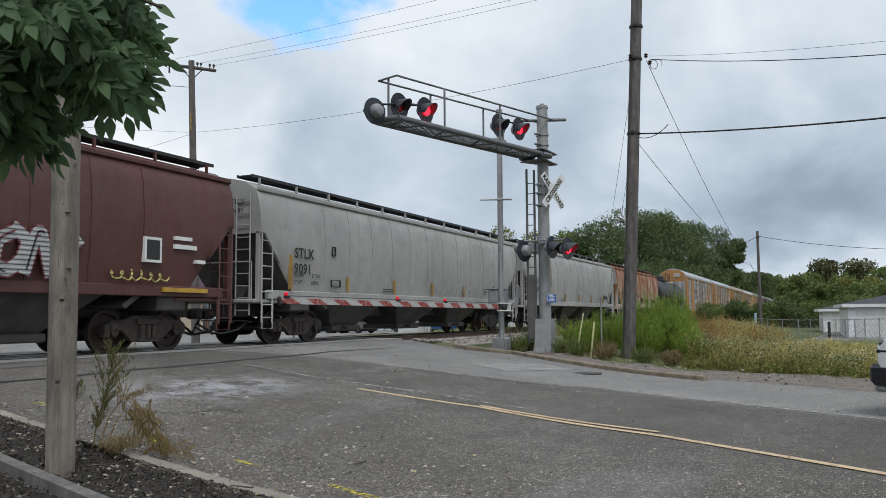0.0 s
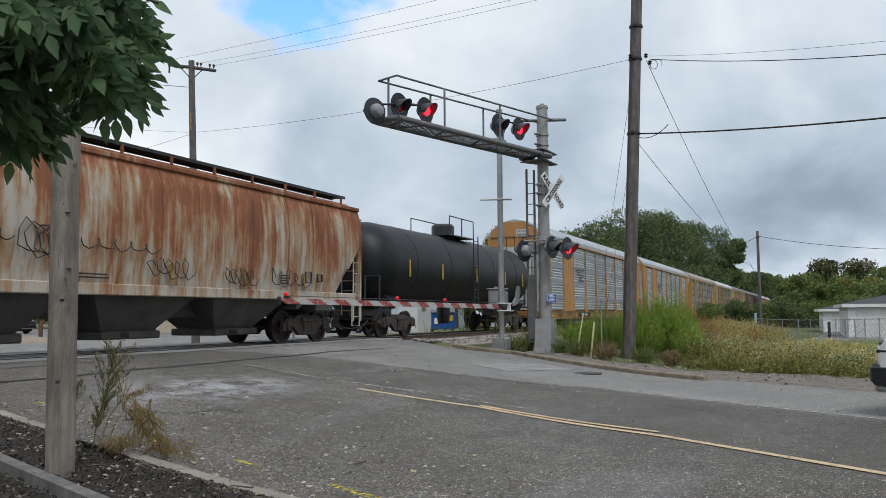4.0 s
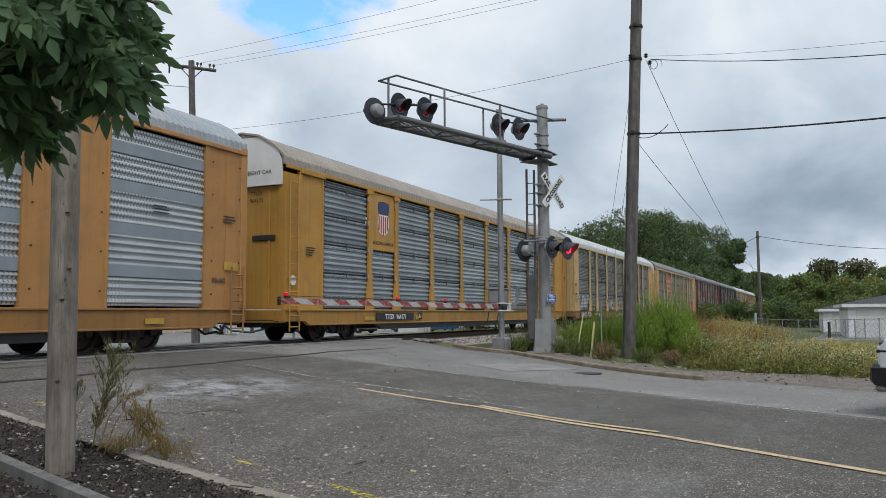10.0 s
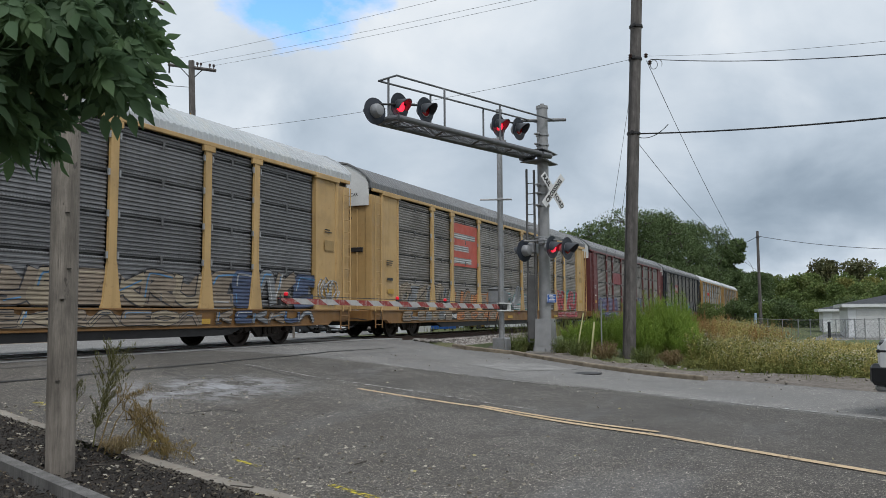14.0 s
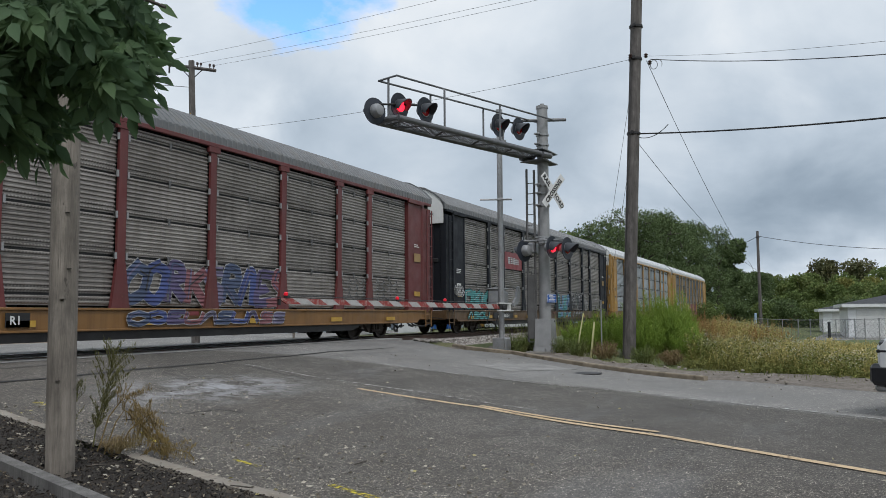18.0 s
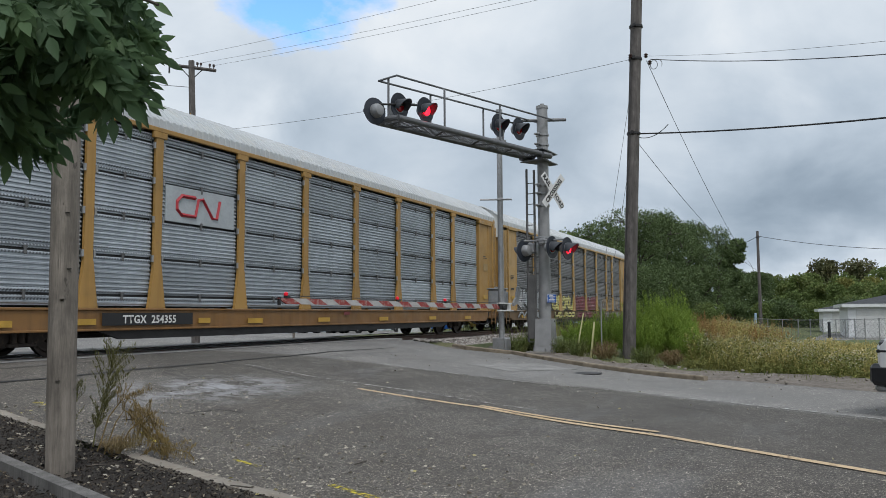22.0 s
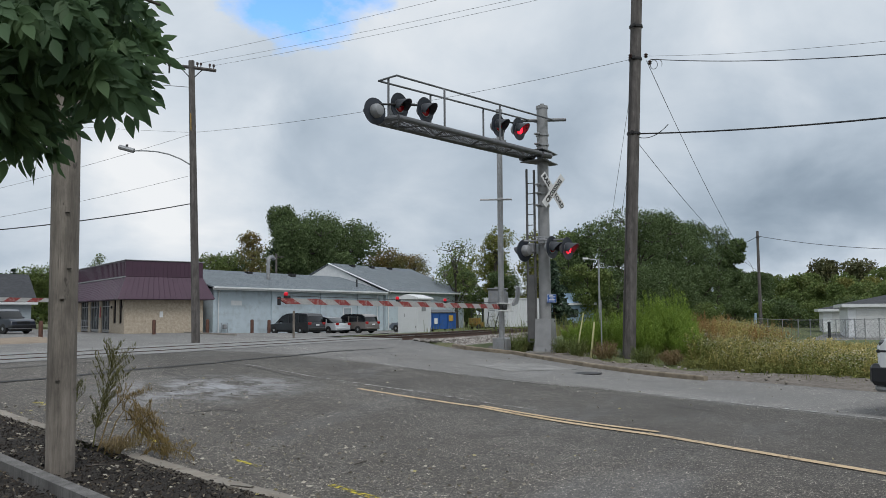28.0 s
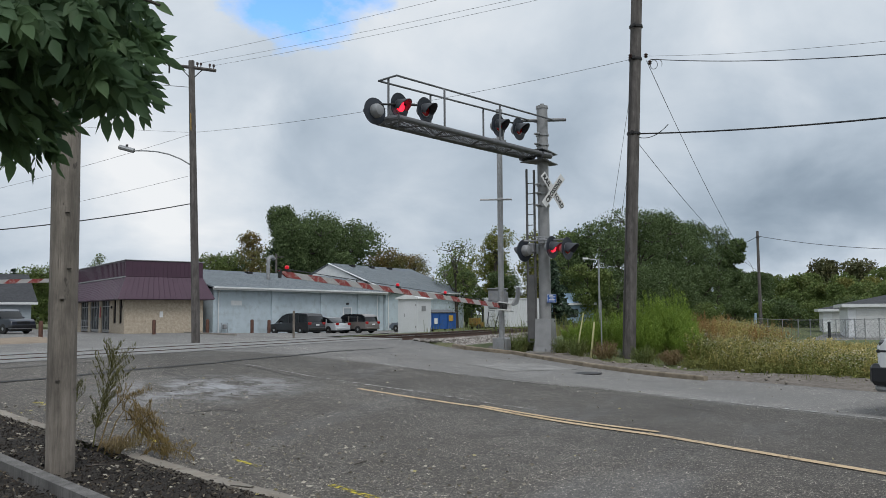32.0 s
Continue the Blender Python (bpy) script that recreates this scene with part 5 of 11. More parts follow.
def graffiti(car, x0, x1, z0, z1, fill, edge, inner, seed, letters=5, y=1.478, outline=0.032, back=None):
    """A spray-painted piece: slanted interlocking strokes with an outline, in thin layers on the side."""
    rng = np.random.default_rng(seed)
    w = (x1 - x0) / letters
    h = z1 - z0
    g = part("graffiti", MB().prism([(x0, z0), (x0 + 0.2, z0), (x0 + 0.2, z0 + 0.05), (x0, z0 + 0.05)], -y - 0.002, -y, "y"), edge, car, "spray-painted graffiti piece")
    thick = 0.16 * min(w * 1.2, h)
    if back is not None:
        n = letters * 4
        top = [(x0 + (x1 - x0) * i / n, z0 + h * (0.82 + 0.16 * math.sin(i * 1.7 + seed) + rng.uniform(-0.05, 0.05))) for i in range(n + 1)]
        part("cloud", MB().prism([(x0, z0)] + [(x1, z0)] + top[::-1], -y - 0.0025, -y, "y"), back, g, "sprayed background of the piece")
    def band(name, pts, r, depth, mat):
        """One continuous stroke of even width with rounded turns."""
        pts = [Vector(p) for p in pts]
        line = []
        for k in range(len(pts) - 1):
            a, b = pts[k], pts[k + 1]
            a0, b1 = pts[max(k - 1, 0)], pts[min(k + 2, len(pts) - 1)]
            for q in range(4):
                u = q / 4
                line.append(a.lerp(b, u) + ((b - a0) * 0.5 - (b - a)) * (0.5 * u * (1 - u) ** 2) - ((b1 - a) * 0.5 - (b - a)) * (0.5 * u * u * (1 - u)))
        line.append(pts[-1])
        v, m = [], len(line)
        for k, p in enumerate(line):
            d = (line[min(k + 1, m - 1)] - line[max(k - 1, 0)])
            d = d.normalized() if d.length > 1e-4 else Vector((1, 0))
            e = d * r * 0.5 * (-1 if k == 0 else 1 if k == m - 1 else 0)
            for sg in (-1, 1):
                q = p + e + Vector((-d.y, d.x)) * r * sg
                v.append((q.x, -y - depth - 0.003 * k / m, min(z1 + 0.12, max(z0 - 0.02, q.y))))
        mb = MB()
        mb.v = v + [(a, -y, c) for a, b, c in v]
        k2 = len(v)
        for k in range(m - 1):
            a = 2 * k
            mb.f += [(a, a + 2, a + 3, a + 1), (a, a + k2, a + 2 + k2, a + 2), (a + 1, a + 3, a + 3 + k2, a + 1 + k2)]
        part(name, mb, mat, g)
    for i in range(letters):
        shape = SHAPES[rng.integers(0, len(SHAPES))]
        cx, lean, sx = x0 + w * i, rng.uniform(-0.05, 0.30), rng.uniform(0.95, 1.2)
        lift = rng.uniform(-0.05, 0.05) * h
        pts = [(cx + w * (0.04 + u * 0.88 * sx) + lean * (v - 0.5) * h + rng.uniform(-0.05, 0.05) * w, z0 + thick + lift + v * (h - 2 * thick) + rng.uniform(-0.05, 0.05) * h) for u, v in shape]
        band("outline", pts, thick + outline, 0.003 + 0.0004 * i, edge)
        band("fill", pts, thick, 0.008 + 0.0004 * i, fill[i % len(fill)])
        off = Vector((0.25, 0.3)) * thick
        band("stroke", [tuple(Vector(q) + off) for q in pts[:3]], thick * 0.16, 0.016, inner[i % len(inner)])
        k = rng.integers(1, len(pts) - 1)
        band("stroke", [tuple(Vector(pts[k]) - off), tuple(Vector(pts[k]).lerp(Vector(pts[k + 1]), 0.9) - off)], thick * 0.12, 0.0165, inner[(i + 1) % len(inner)])
    return g


def scribble(car, x0, x1, z, h, mat, seed, y=1.478, r=0.012, turns=6):
    rng = np.random.default_rng(seed)
    pts = []
    n = turns * 7
    for i in range(n + 1):
        k = i / n
        a = k * turns * 2 * math.pi
        pts.append((x0 + (x1 - x0) * k + 0.35 * h * math.cos(a) * rng.uniform(0.6, 1.2), -y, z + 0.5 * h * math.sin(a) * rng.uniform(0.5, 1.1)))
    return part("scribble", MB().tube(pts, r, 4), mat, car, "thin spray-painted tag")


def spray(name, c):
    """Spray paint over the ribbed sheets: the ribs show through as relief, with a darker tone at the foot of each."""
    s = Shade(name, 0.6)
    col = s.ramp(s.noise(2.2, 5, 0.6), (0.3, tuple(v * 0.7 for v in c)), (0.7, tuple(min(1, v * 1.15) for v in c)))
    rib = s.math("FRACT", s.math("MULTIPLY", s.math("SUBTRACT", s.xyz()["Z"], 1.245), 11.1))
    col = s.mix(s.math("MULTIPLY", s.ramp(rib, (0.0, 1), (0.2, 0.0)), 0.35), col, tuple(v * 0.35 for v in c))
    s.bump(s.ramp(rib, (0.0, 0.0), (0.28, 0.0), (0.5, 1.0), (0.74, 1.0), (1.0, 0.0)), 0.8, 0.03)
    return s.done(col)


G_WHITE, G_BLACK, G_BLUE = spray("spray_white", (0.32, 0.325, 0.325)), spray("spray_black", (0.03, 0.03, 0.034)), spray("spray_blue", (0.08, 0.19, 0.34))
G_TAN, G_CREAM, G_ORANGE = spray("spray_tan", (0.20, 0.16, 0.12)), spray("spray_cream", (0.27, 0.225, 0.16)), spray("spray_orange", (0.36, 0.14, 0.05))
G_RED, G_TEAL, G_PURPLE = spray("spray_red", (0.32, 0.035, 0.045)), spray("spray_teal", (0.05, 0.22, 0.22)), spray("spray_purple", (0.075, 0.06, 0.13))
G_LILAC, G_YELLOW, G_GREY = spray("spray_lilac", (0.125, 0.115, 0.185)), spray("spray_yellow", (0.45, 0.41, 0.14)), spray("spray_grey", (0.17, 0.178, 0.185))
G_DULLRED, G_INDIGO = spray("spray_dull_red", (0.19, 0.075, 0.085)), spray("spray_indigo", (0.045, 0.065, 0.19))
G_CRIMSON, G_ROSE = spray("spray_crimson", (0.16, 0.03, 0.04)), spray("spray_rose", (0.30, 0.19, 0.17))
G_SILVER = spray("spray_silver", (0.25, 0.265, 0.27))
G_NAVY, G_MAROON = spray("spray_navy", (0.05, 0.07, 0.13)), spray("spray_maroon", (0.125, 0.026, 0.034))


def end_text(car, lines, x, y0, z, size, mat, gap=1.25):
    for i, body in enumerate(lines):
        lettering(body, size, mat, car, pose(x, y0, z - i * size * gap, 90, 0, -90), 0.002, "CENTER")


def mark_racks():
    # two orange cars with grey end doors
    for car, num, small in ((A[0], "697804", "30457"), (A[1], "697801", "30454")):
        number_plate(car, "TOCX  " + num, 7.2, 9.9)
        side_text(car, small, 0.78, 2.05, 0.17, M_LETTER, -1.534)
        plate(car, 0.78, 1.05, 2.26, 2.38, M_LETTER, "", -1, 1.53, "stencil_line")
        small_print(car, 0.8, 3.0, 0.45, 3)
        plate(car, 0.76, 1.28, 1.42, 1.60, M_STRIP, "yellow notice plate", -1, 1.53, "notice_plate")
        small_print(car, 0.82, 1.54, 0.4, 2, None, 1.538)
        striped_logo(car, 6.75, 3.3, 2.0, M_LETTER)
        end_text(car, ["EXCESS", "HEIGHT", "CAR"], -0.018, -0.45, 5.2, 0.15, M_LETTER)
        end_text(car, ["TOCX", num], 0.02, -0.45, 4.2, 0.18, M_LETTER)
        part("door_panel_patch", MB().box(-0.0165, -0.010, -0.78, -0.12, 4.99, 5.36), M_TRIM2, car, "pale patch behind the lettering")
        for z in (2.6, 2.0, 1.5):
            for k in range(3):
                part("stencil_line", MB().box(0.02, 0.028, -0.62, -0.3, z - 0.08 * k, z - 0.08 * k + 0.035), M_LETTER, car)
        part("edge_channel", MB().prism([(0.0, -1.30), (0.03, -1.30), (0.03, -1.02), (-0.02, -1.02), (-0.04, -1.08), (-0.02, -1.12), (-0.045, -1.2), (-0.02, -1.26)], 1.0, 4.40, "z"), M_GALV, car, "bare galvanised edge channel")
        part("brake_box", MB().box(0.25, 0.42, -1.57, -1.5, 1.55, 1.75, 0.01), M_DARK, car)
        for x in (23.7, 26.0):
            small_print(car, x, 3.2, 0.5, 3)
        plate(car, 26.05, 26.55, 1.9, 2.1, M_STRIP, "yellow notice plate", -1, 1.53, "notice_plate")
        for x in (1.6, 9.3, 11.9, 23.5):
            plate(car, x, x + 0.55, 0.62, 0.74, M_STRIP, "", -1, 1.562, "reflective_strip")
        small_print(car, 2.9, 0.82, 1.1, 3, None, 1.562)
        small_print(car, 5.0, 0.82, 0.8, 2, None, 1.562)
        small_print(car, 14.6, 0.78, 0.5, 1, M_CPMAROON, 1.562, 0.2)
        if car is A[1]:
            side_text(car, "FB-662", 25.62, 1.58, 0.17, M_LETTER, -1.534)
        for x in (0.45, 4.5, 6.2, 20.7, 22.3, 25.6, 26.6):
            for z in (1.3, 2.1, 2.9, 3.7, 4.5):
                part("bolt", BOLT, None, car).location = (x, -1.528, z)
    # the yellow car with a shield on its second bay
    car = A[2]
    number_plate(car, "TTGX  964171", 5.0, 7.7)
    plate(car, 8.1, 8.4, 0.62, 0.86, M_PLATEBLACK, "", -1, 1.562, "number_panel")
    side_text(car, "R1", 8.14, 0.67, 0.18, M_LETTERW, -1.572)
    part("emblem_panel", MB().box(4.76, 6.39, -1.50, -1.44, 2.92, 4.84, 0.01), M_YELLOW, car, "yellow steel panel")
    sh = [(5.22, 4.55), (5.58, 4.60), (5.94, 4.55), (5.98, 4.35), (5.90, 4.12), (5.98, 3.85), (5.86, 3.55), (5.58, 3.42), (5.30, 3.55), (5.18, 3.85), (5.26, 4.12), (5.18, 4.35)]
    part("shield", MB().prism(sh, -1.506, -1.502, "y"), M_LETTERW, car, "white, red and blue shield")
    part("shield_top", MB().prism([(5.22, 4.55), (5.58, 4.60), (5.94, 4.55), (5.98, 4.35), (5.91, 4.14), (5.25, 4.14), (5.18, 4.35)], -1.511, -1.507, "y"), M_NAVY, car)
    for i in range(5):
        x = 5.24 + i * 0.145
        part("shield_stripe", MB().box(x, x + 0.07, -1.511, -1.507, 3.62 - 0.10 * (2 - abs(i - 2)), 4.10), M_CNRED, car)
    side_text(car, "BUILDING AMERICA", 5.58, 3.12, 0.155, M_LETTER, -1.506, 0.003, 1.0, "CENTER")
    end_text(car, ["EXCESS HEIGHT CAR"], -0.02, -0.3, 4.72, 0.16, M_LETTER)
    end_text(car, ["TTGX", "964171"], 0.08, -0.48, 4.15, 0.16, M_LETTER)
    small_print(car, 1.0, 2.7, 0.5, 4)
    part("round_sign", MB().lathe([(0.14, -0.004), (0.14, 0.004)], (0.32, -1.57, 1.75), "y", 20), M_LETTERW, car, "small round white sign")
    # the other racks
    for k, num, emblem in ((3, "TTGX  963066", "stripes"), (4, "TTGX  988180", "red"), (5, "", "maroon"), (6, "TTGX  991051", "cp"), (7, "TTGX  254355", "cn"), (8, "NS  171007", "stripes")):
        car = A[k]
        if num and k != 8:
            number_plate(car, num, 5.0, 7.6)
        elif k == 8:
            side_text(car, num, 5.6, 0.62, 0.26, M_LETTERW, -1.566, 0.01, 1.1)
        else:
            number_plate(car, "", 5.0, 7.6, extra=False)
        b0, b1 = 6.66, 9.2
        if emblem == "stripes":
            striped_logo(car, b0 + 0.1, 3.52, 2.35, M_LETTER)
        elif emblem == "red":
            part("emblem_panel", MB().box(b0, b1, -1.482, -1.44, 2.75, 4.5, 0.005), M_CPRED, car, "red panel with white bars")
            for z, a, b in ((4.0, 0.12, 2.3), (3.5, 0.12, 1.6), (3.0, 0.12, 1.9)):
                part("text_bar", MB().box(b0 + a, b0 + b, -1.487, -1.482, z - 0.13, z + 0.10), G_WHITE, car)
        elif emblem == "maroon":
            part("emblem_panel", MB().box(b0, b1, -1.482, -1.44, 2.92, 3.74, 0.005), M_CPMAROON, car, "plain maroon panel")
        elif emblem == "cp":
            part("emblem_panel", MB().box(b0, b1, -1.482, -1.44, 2.92, 3.74, 0.005), M_CPMAROON, car, "maroon panel with a white wordmark shape")
            for a, b in ((0.55, 0.85), (0.92, 1.18), (1.28, 1.52), (1.58, 1.80), (1.86, 1.93), (1.99, 2.06)):
                part("wordmark_block", MB().box(b0 + a, b0 + b, -1.487, -1.482, 3.18, 3.50 - 0.05 * (a > 1.5)), G_WHITE, car)
        elif emblem == "cn":
            part("emblem_panel", MB().box(b0 + 0.1, b1 - 0.1, -1.482, -1.44, 2.92, 3.74, 0.005), M_PALEPANEL, car, "pale panel with a red winding line")
            z = 3.32
            pts = [(b0 + 1.05, z + 0.22), (b0 + 0.6, z + 0.22), (b0 + 0.45, z + 0.08), (b0 + 0.45, z - 0.1), (b0 + 0.6, z - 0.22), (b0 + 1.05, z - 0.22), (b0 + 1.15, z + 0.18), (b0 + 1.3, z + 0.22), (b0 + 1.65, z - 0.2), (b0 + 1.8, z - 0.2), (b0 + 1.9, z + 0.24)]
            part("winding_line", MB().tube([(a, -1.486, c) for a, c in pts], 0.045, 4), M_CNRED, car)
        end_text(car, ["EXCESS HEIGHT CAR"], -0.02, -0.3, 4.72, 0.15, M_LETTER)
        if num:
            end_text(car, num.split(), 0.08 if k != 7 else 0.02, -0.48, 4.15, 0.16, M_LETTERW if k == 6 else M_LETTER)
        light = k in (5, 6)
        small_print(car, 1.0, 2.6, 0.5, 3, M_LETTERW if light else None)
        small_print(car, 1.05, 1.95, 0.45, 1, M_LETTERW if light else None, 1.53, 0.2)
        plate(car, 1.1, 1.5, 1.5, 1.66, M_STRIP, "yellow notice plate", -1, 1.53, "notice_plate")
        for x in (25.75,):
            small_print(car, x, 3.3, 0.45, 2, M_LETTERW if light else None)
            plate(car, x, x + 0.5, 2.7, 3.0, M_FRAMELINE, "", -1, 1.528, "stencil_frame")
            plate(car, x, x + 0.45, 1.45, 1.62, M_STRIP, "yellow notice plate", -1, 1.53, "notice_plate")
        for x in (2.4, 9.6, 12.8, 16.4, 20.2, 23.6):
            plate(car, x, x + 0.6, 0.60, 0.72, M_STRIP, "", -1, 1.562, "reflective_strip")
        small_print(car, 14.2, 0.80, 0.5, 1, M_CPMAROON, 1.562, 0.2)
    # ribs of bolts beside the posts of the pale cars
    for k in range(2, 9):
        for i, x in enumerate(POSTS_B[1:-1]):
            for z in (1.22, 2.04, 2.9, 3.76, 4.55):
                for side in (-0.145, 0.145):
                    part("lug", LUG, None, A[k]).location = (x + side, -1.50, z)


BOLT = put(MB().lathe([(0.022, -0.012), (0.022, 0.004)], (0, 0, 0), "y", 6).mesh("bolt"), M_DARK)
LUG = put(MB().box(-0.025, 0.025, -0.04, 0.0, -0.07, 0.07).mesh("lug"), M_GALV)
M_TRIM2 = flat("patch_white", (0.45, 0.45, 0.43))
M_FRAMELINE = flat("stencil_frame", (0.30, 0.2, 0.08))
mark_racks()


def piece(k, x0, x1, z1, fill, edge, inner, seed, letters, sill=True, back=None, outline=0.032):
    graffiti(A[k], x0, x1, 1.0, z1, fill, edge, inner, seed, letters, outline=outline, back=back)
    if sill:
        graffiti(A[k], x0 + 0.1, x1 - 0.1, 0.58, 0.90, fill, edge, inner, seed + 500, letters + 1, 1.566, 0.018, back)


def sun_tag(car, x, z, r, y=1.484):
    """A thin white sun with spiked rays and three short words in it."""
    ring = [(x + r * math.cos(a), -y, z + r * math.sin(a)) for a in np.linspace(0, 2 * math.pi, 25)]
    t = part("sun_tag", MB().tube(ring, 0.013, 4), G_WHITE, car, "thin white spray-painted sun")
    rays = MB()
    for i in range(10):
        a = math.pi * (i + 0.35) / 5
        foot = [(x + r * math.cos(a + d), -y, z + r * math.sin(a + d)) for d in (-0.24, 0.24)]
        rays.tube([foot[0], (x + r * 1.42 * math.cos(a), -y, z + r * 1.42 * math.sin(a)), foot[1]], 0.013, 4)
    part("ray", rays, G_WHITE, t)
    for i, word in enumerate(("THE", "STEEL", "DRESS")):
        side_text(car, word, x + 0.03 * i, z + 0.14 - 0.2 * i, 0.2, G_WHITE, -y - 0.006, 0.006, 1.1, "CENTER")


def loop_tag(car, x0, x1, z0, z1, y=1.484):
    """Two large thin letters of round loops, joined low down."""
    w, h = (x1 - x0) * 0.42, z1 - z0
    for x in (x0, x1 - w):
        curl = [(0.0, 0.55), (0.25, 0.95), (0.28, 0.55), (0.22, 0.1), (0.3, 0.0), (0.12, 0.12)]
        lobes = [(0.42, 0.98), (0.75, 1.0), (0.98, 0.82), (0.72, 0.58), (0.5, 0.54), (0.85, 0.5), (1.0, 0.3), (0.8, 0.06), (0.4, 0.02)]
        for line in (curl, lobes):
            part("loop", MB().tube([(x + w * u, -y, z0 + h * v) for u, v in line], 0.012, 4), G_WHITE, car, "thin white spray-painted letter")


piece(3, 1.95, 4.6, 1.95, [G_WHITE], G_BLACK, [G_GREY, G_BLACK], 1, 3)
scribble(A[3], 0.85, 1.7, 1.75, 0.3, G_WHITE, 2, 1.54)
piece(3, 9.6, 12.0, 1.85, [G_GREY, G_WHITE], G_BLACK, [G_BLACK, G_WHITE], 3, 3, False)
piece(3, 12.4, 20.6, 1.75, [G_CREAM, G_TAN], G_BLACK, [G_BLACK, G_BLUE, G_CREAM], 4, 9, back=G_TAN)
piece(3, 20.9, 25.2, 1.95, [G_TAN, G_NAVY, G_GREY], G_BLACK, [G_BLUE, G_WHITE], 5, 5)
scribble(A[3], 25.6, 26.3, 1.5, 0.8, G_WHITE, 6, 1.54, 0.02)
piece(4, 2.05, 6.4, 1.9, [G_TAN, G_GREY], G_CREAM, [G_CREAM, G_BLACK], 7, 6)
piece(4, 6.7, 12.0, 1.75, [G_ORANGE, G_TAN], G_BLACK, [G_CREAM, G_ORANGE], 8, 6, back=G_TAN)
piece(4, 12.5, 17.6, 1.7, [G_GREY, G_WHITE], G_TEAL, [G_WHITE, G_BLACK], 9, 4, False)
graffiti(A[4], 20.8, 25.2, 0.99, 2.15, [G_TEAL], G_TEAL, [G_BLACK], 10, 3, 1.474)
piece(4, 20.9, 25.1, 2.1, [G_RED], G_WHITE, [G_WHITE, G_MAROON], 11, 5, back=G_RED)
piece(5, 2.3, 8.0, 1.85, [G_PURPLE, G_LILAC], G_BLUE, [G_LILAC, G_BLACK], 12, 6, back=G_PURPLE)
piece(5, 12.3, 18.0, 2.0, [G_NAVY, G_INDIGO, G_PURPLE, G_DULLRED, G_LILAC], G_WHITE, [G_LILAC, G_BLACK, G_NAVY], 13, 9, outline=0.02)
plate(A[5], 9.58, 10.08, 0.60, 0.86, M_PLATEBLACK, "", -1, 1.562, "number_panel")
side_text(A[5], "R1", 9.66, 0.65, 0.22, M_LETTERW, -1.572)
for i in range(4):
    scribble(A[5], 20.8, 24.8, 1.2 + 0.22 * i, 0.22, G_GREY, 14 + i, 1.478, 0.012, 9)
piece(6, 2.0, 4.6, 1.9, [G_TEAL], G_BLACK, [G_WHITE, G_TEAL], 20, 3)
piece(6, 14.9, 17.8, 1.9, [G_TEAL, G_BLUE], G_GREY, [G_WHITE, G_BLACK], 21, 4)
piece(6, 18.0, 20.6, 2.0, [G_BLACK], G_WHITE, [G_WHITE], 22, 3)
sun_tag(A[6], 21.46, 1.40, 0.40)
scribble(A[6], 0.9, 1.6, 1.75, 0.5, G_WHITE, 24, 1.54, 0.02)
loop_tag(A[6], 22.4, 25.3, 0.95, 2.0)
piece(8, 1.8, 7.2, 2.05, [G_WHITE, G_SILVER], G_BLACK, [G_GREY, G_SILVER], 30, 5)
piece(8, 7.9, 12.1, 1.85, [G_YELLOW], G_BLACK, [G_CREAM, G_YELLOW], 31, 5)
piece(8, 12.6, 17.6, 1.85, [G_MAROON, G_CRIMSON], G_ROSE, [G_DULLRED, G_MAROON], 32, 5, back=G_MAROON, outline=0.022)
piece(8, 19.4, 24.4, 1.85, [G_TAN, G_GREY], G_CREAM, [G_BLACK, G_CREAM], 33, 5)


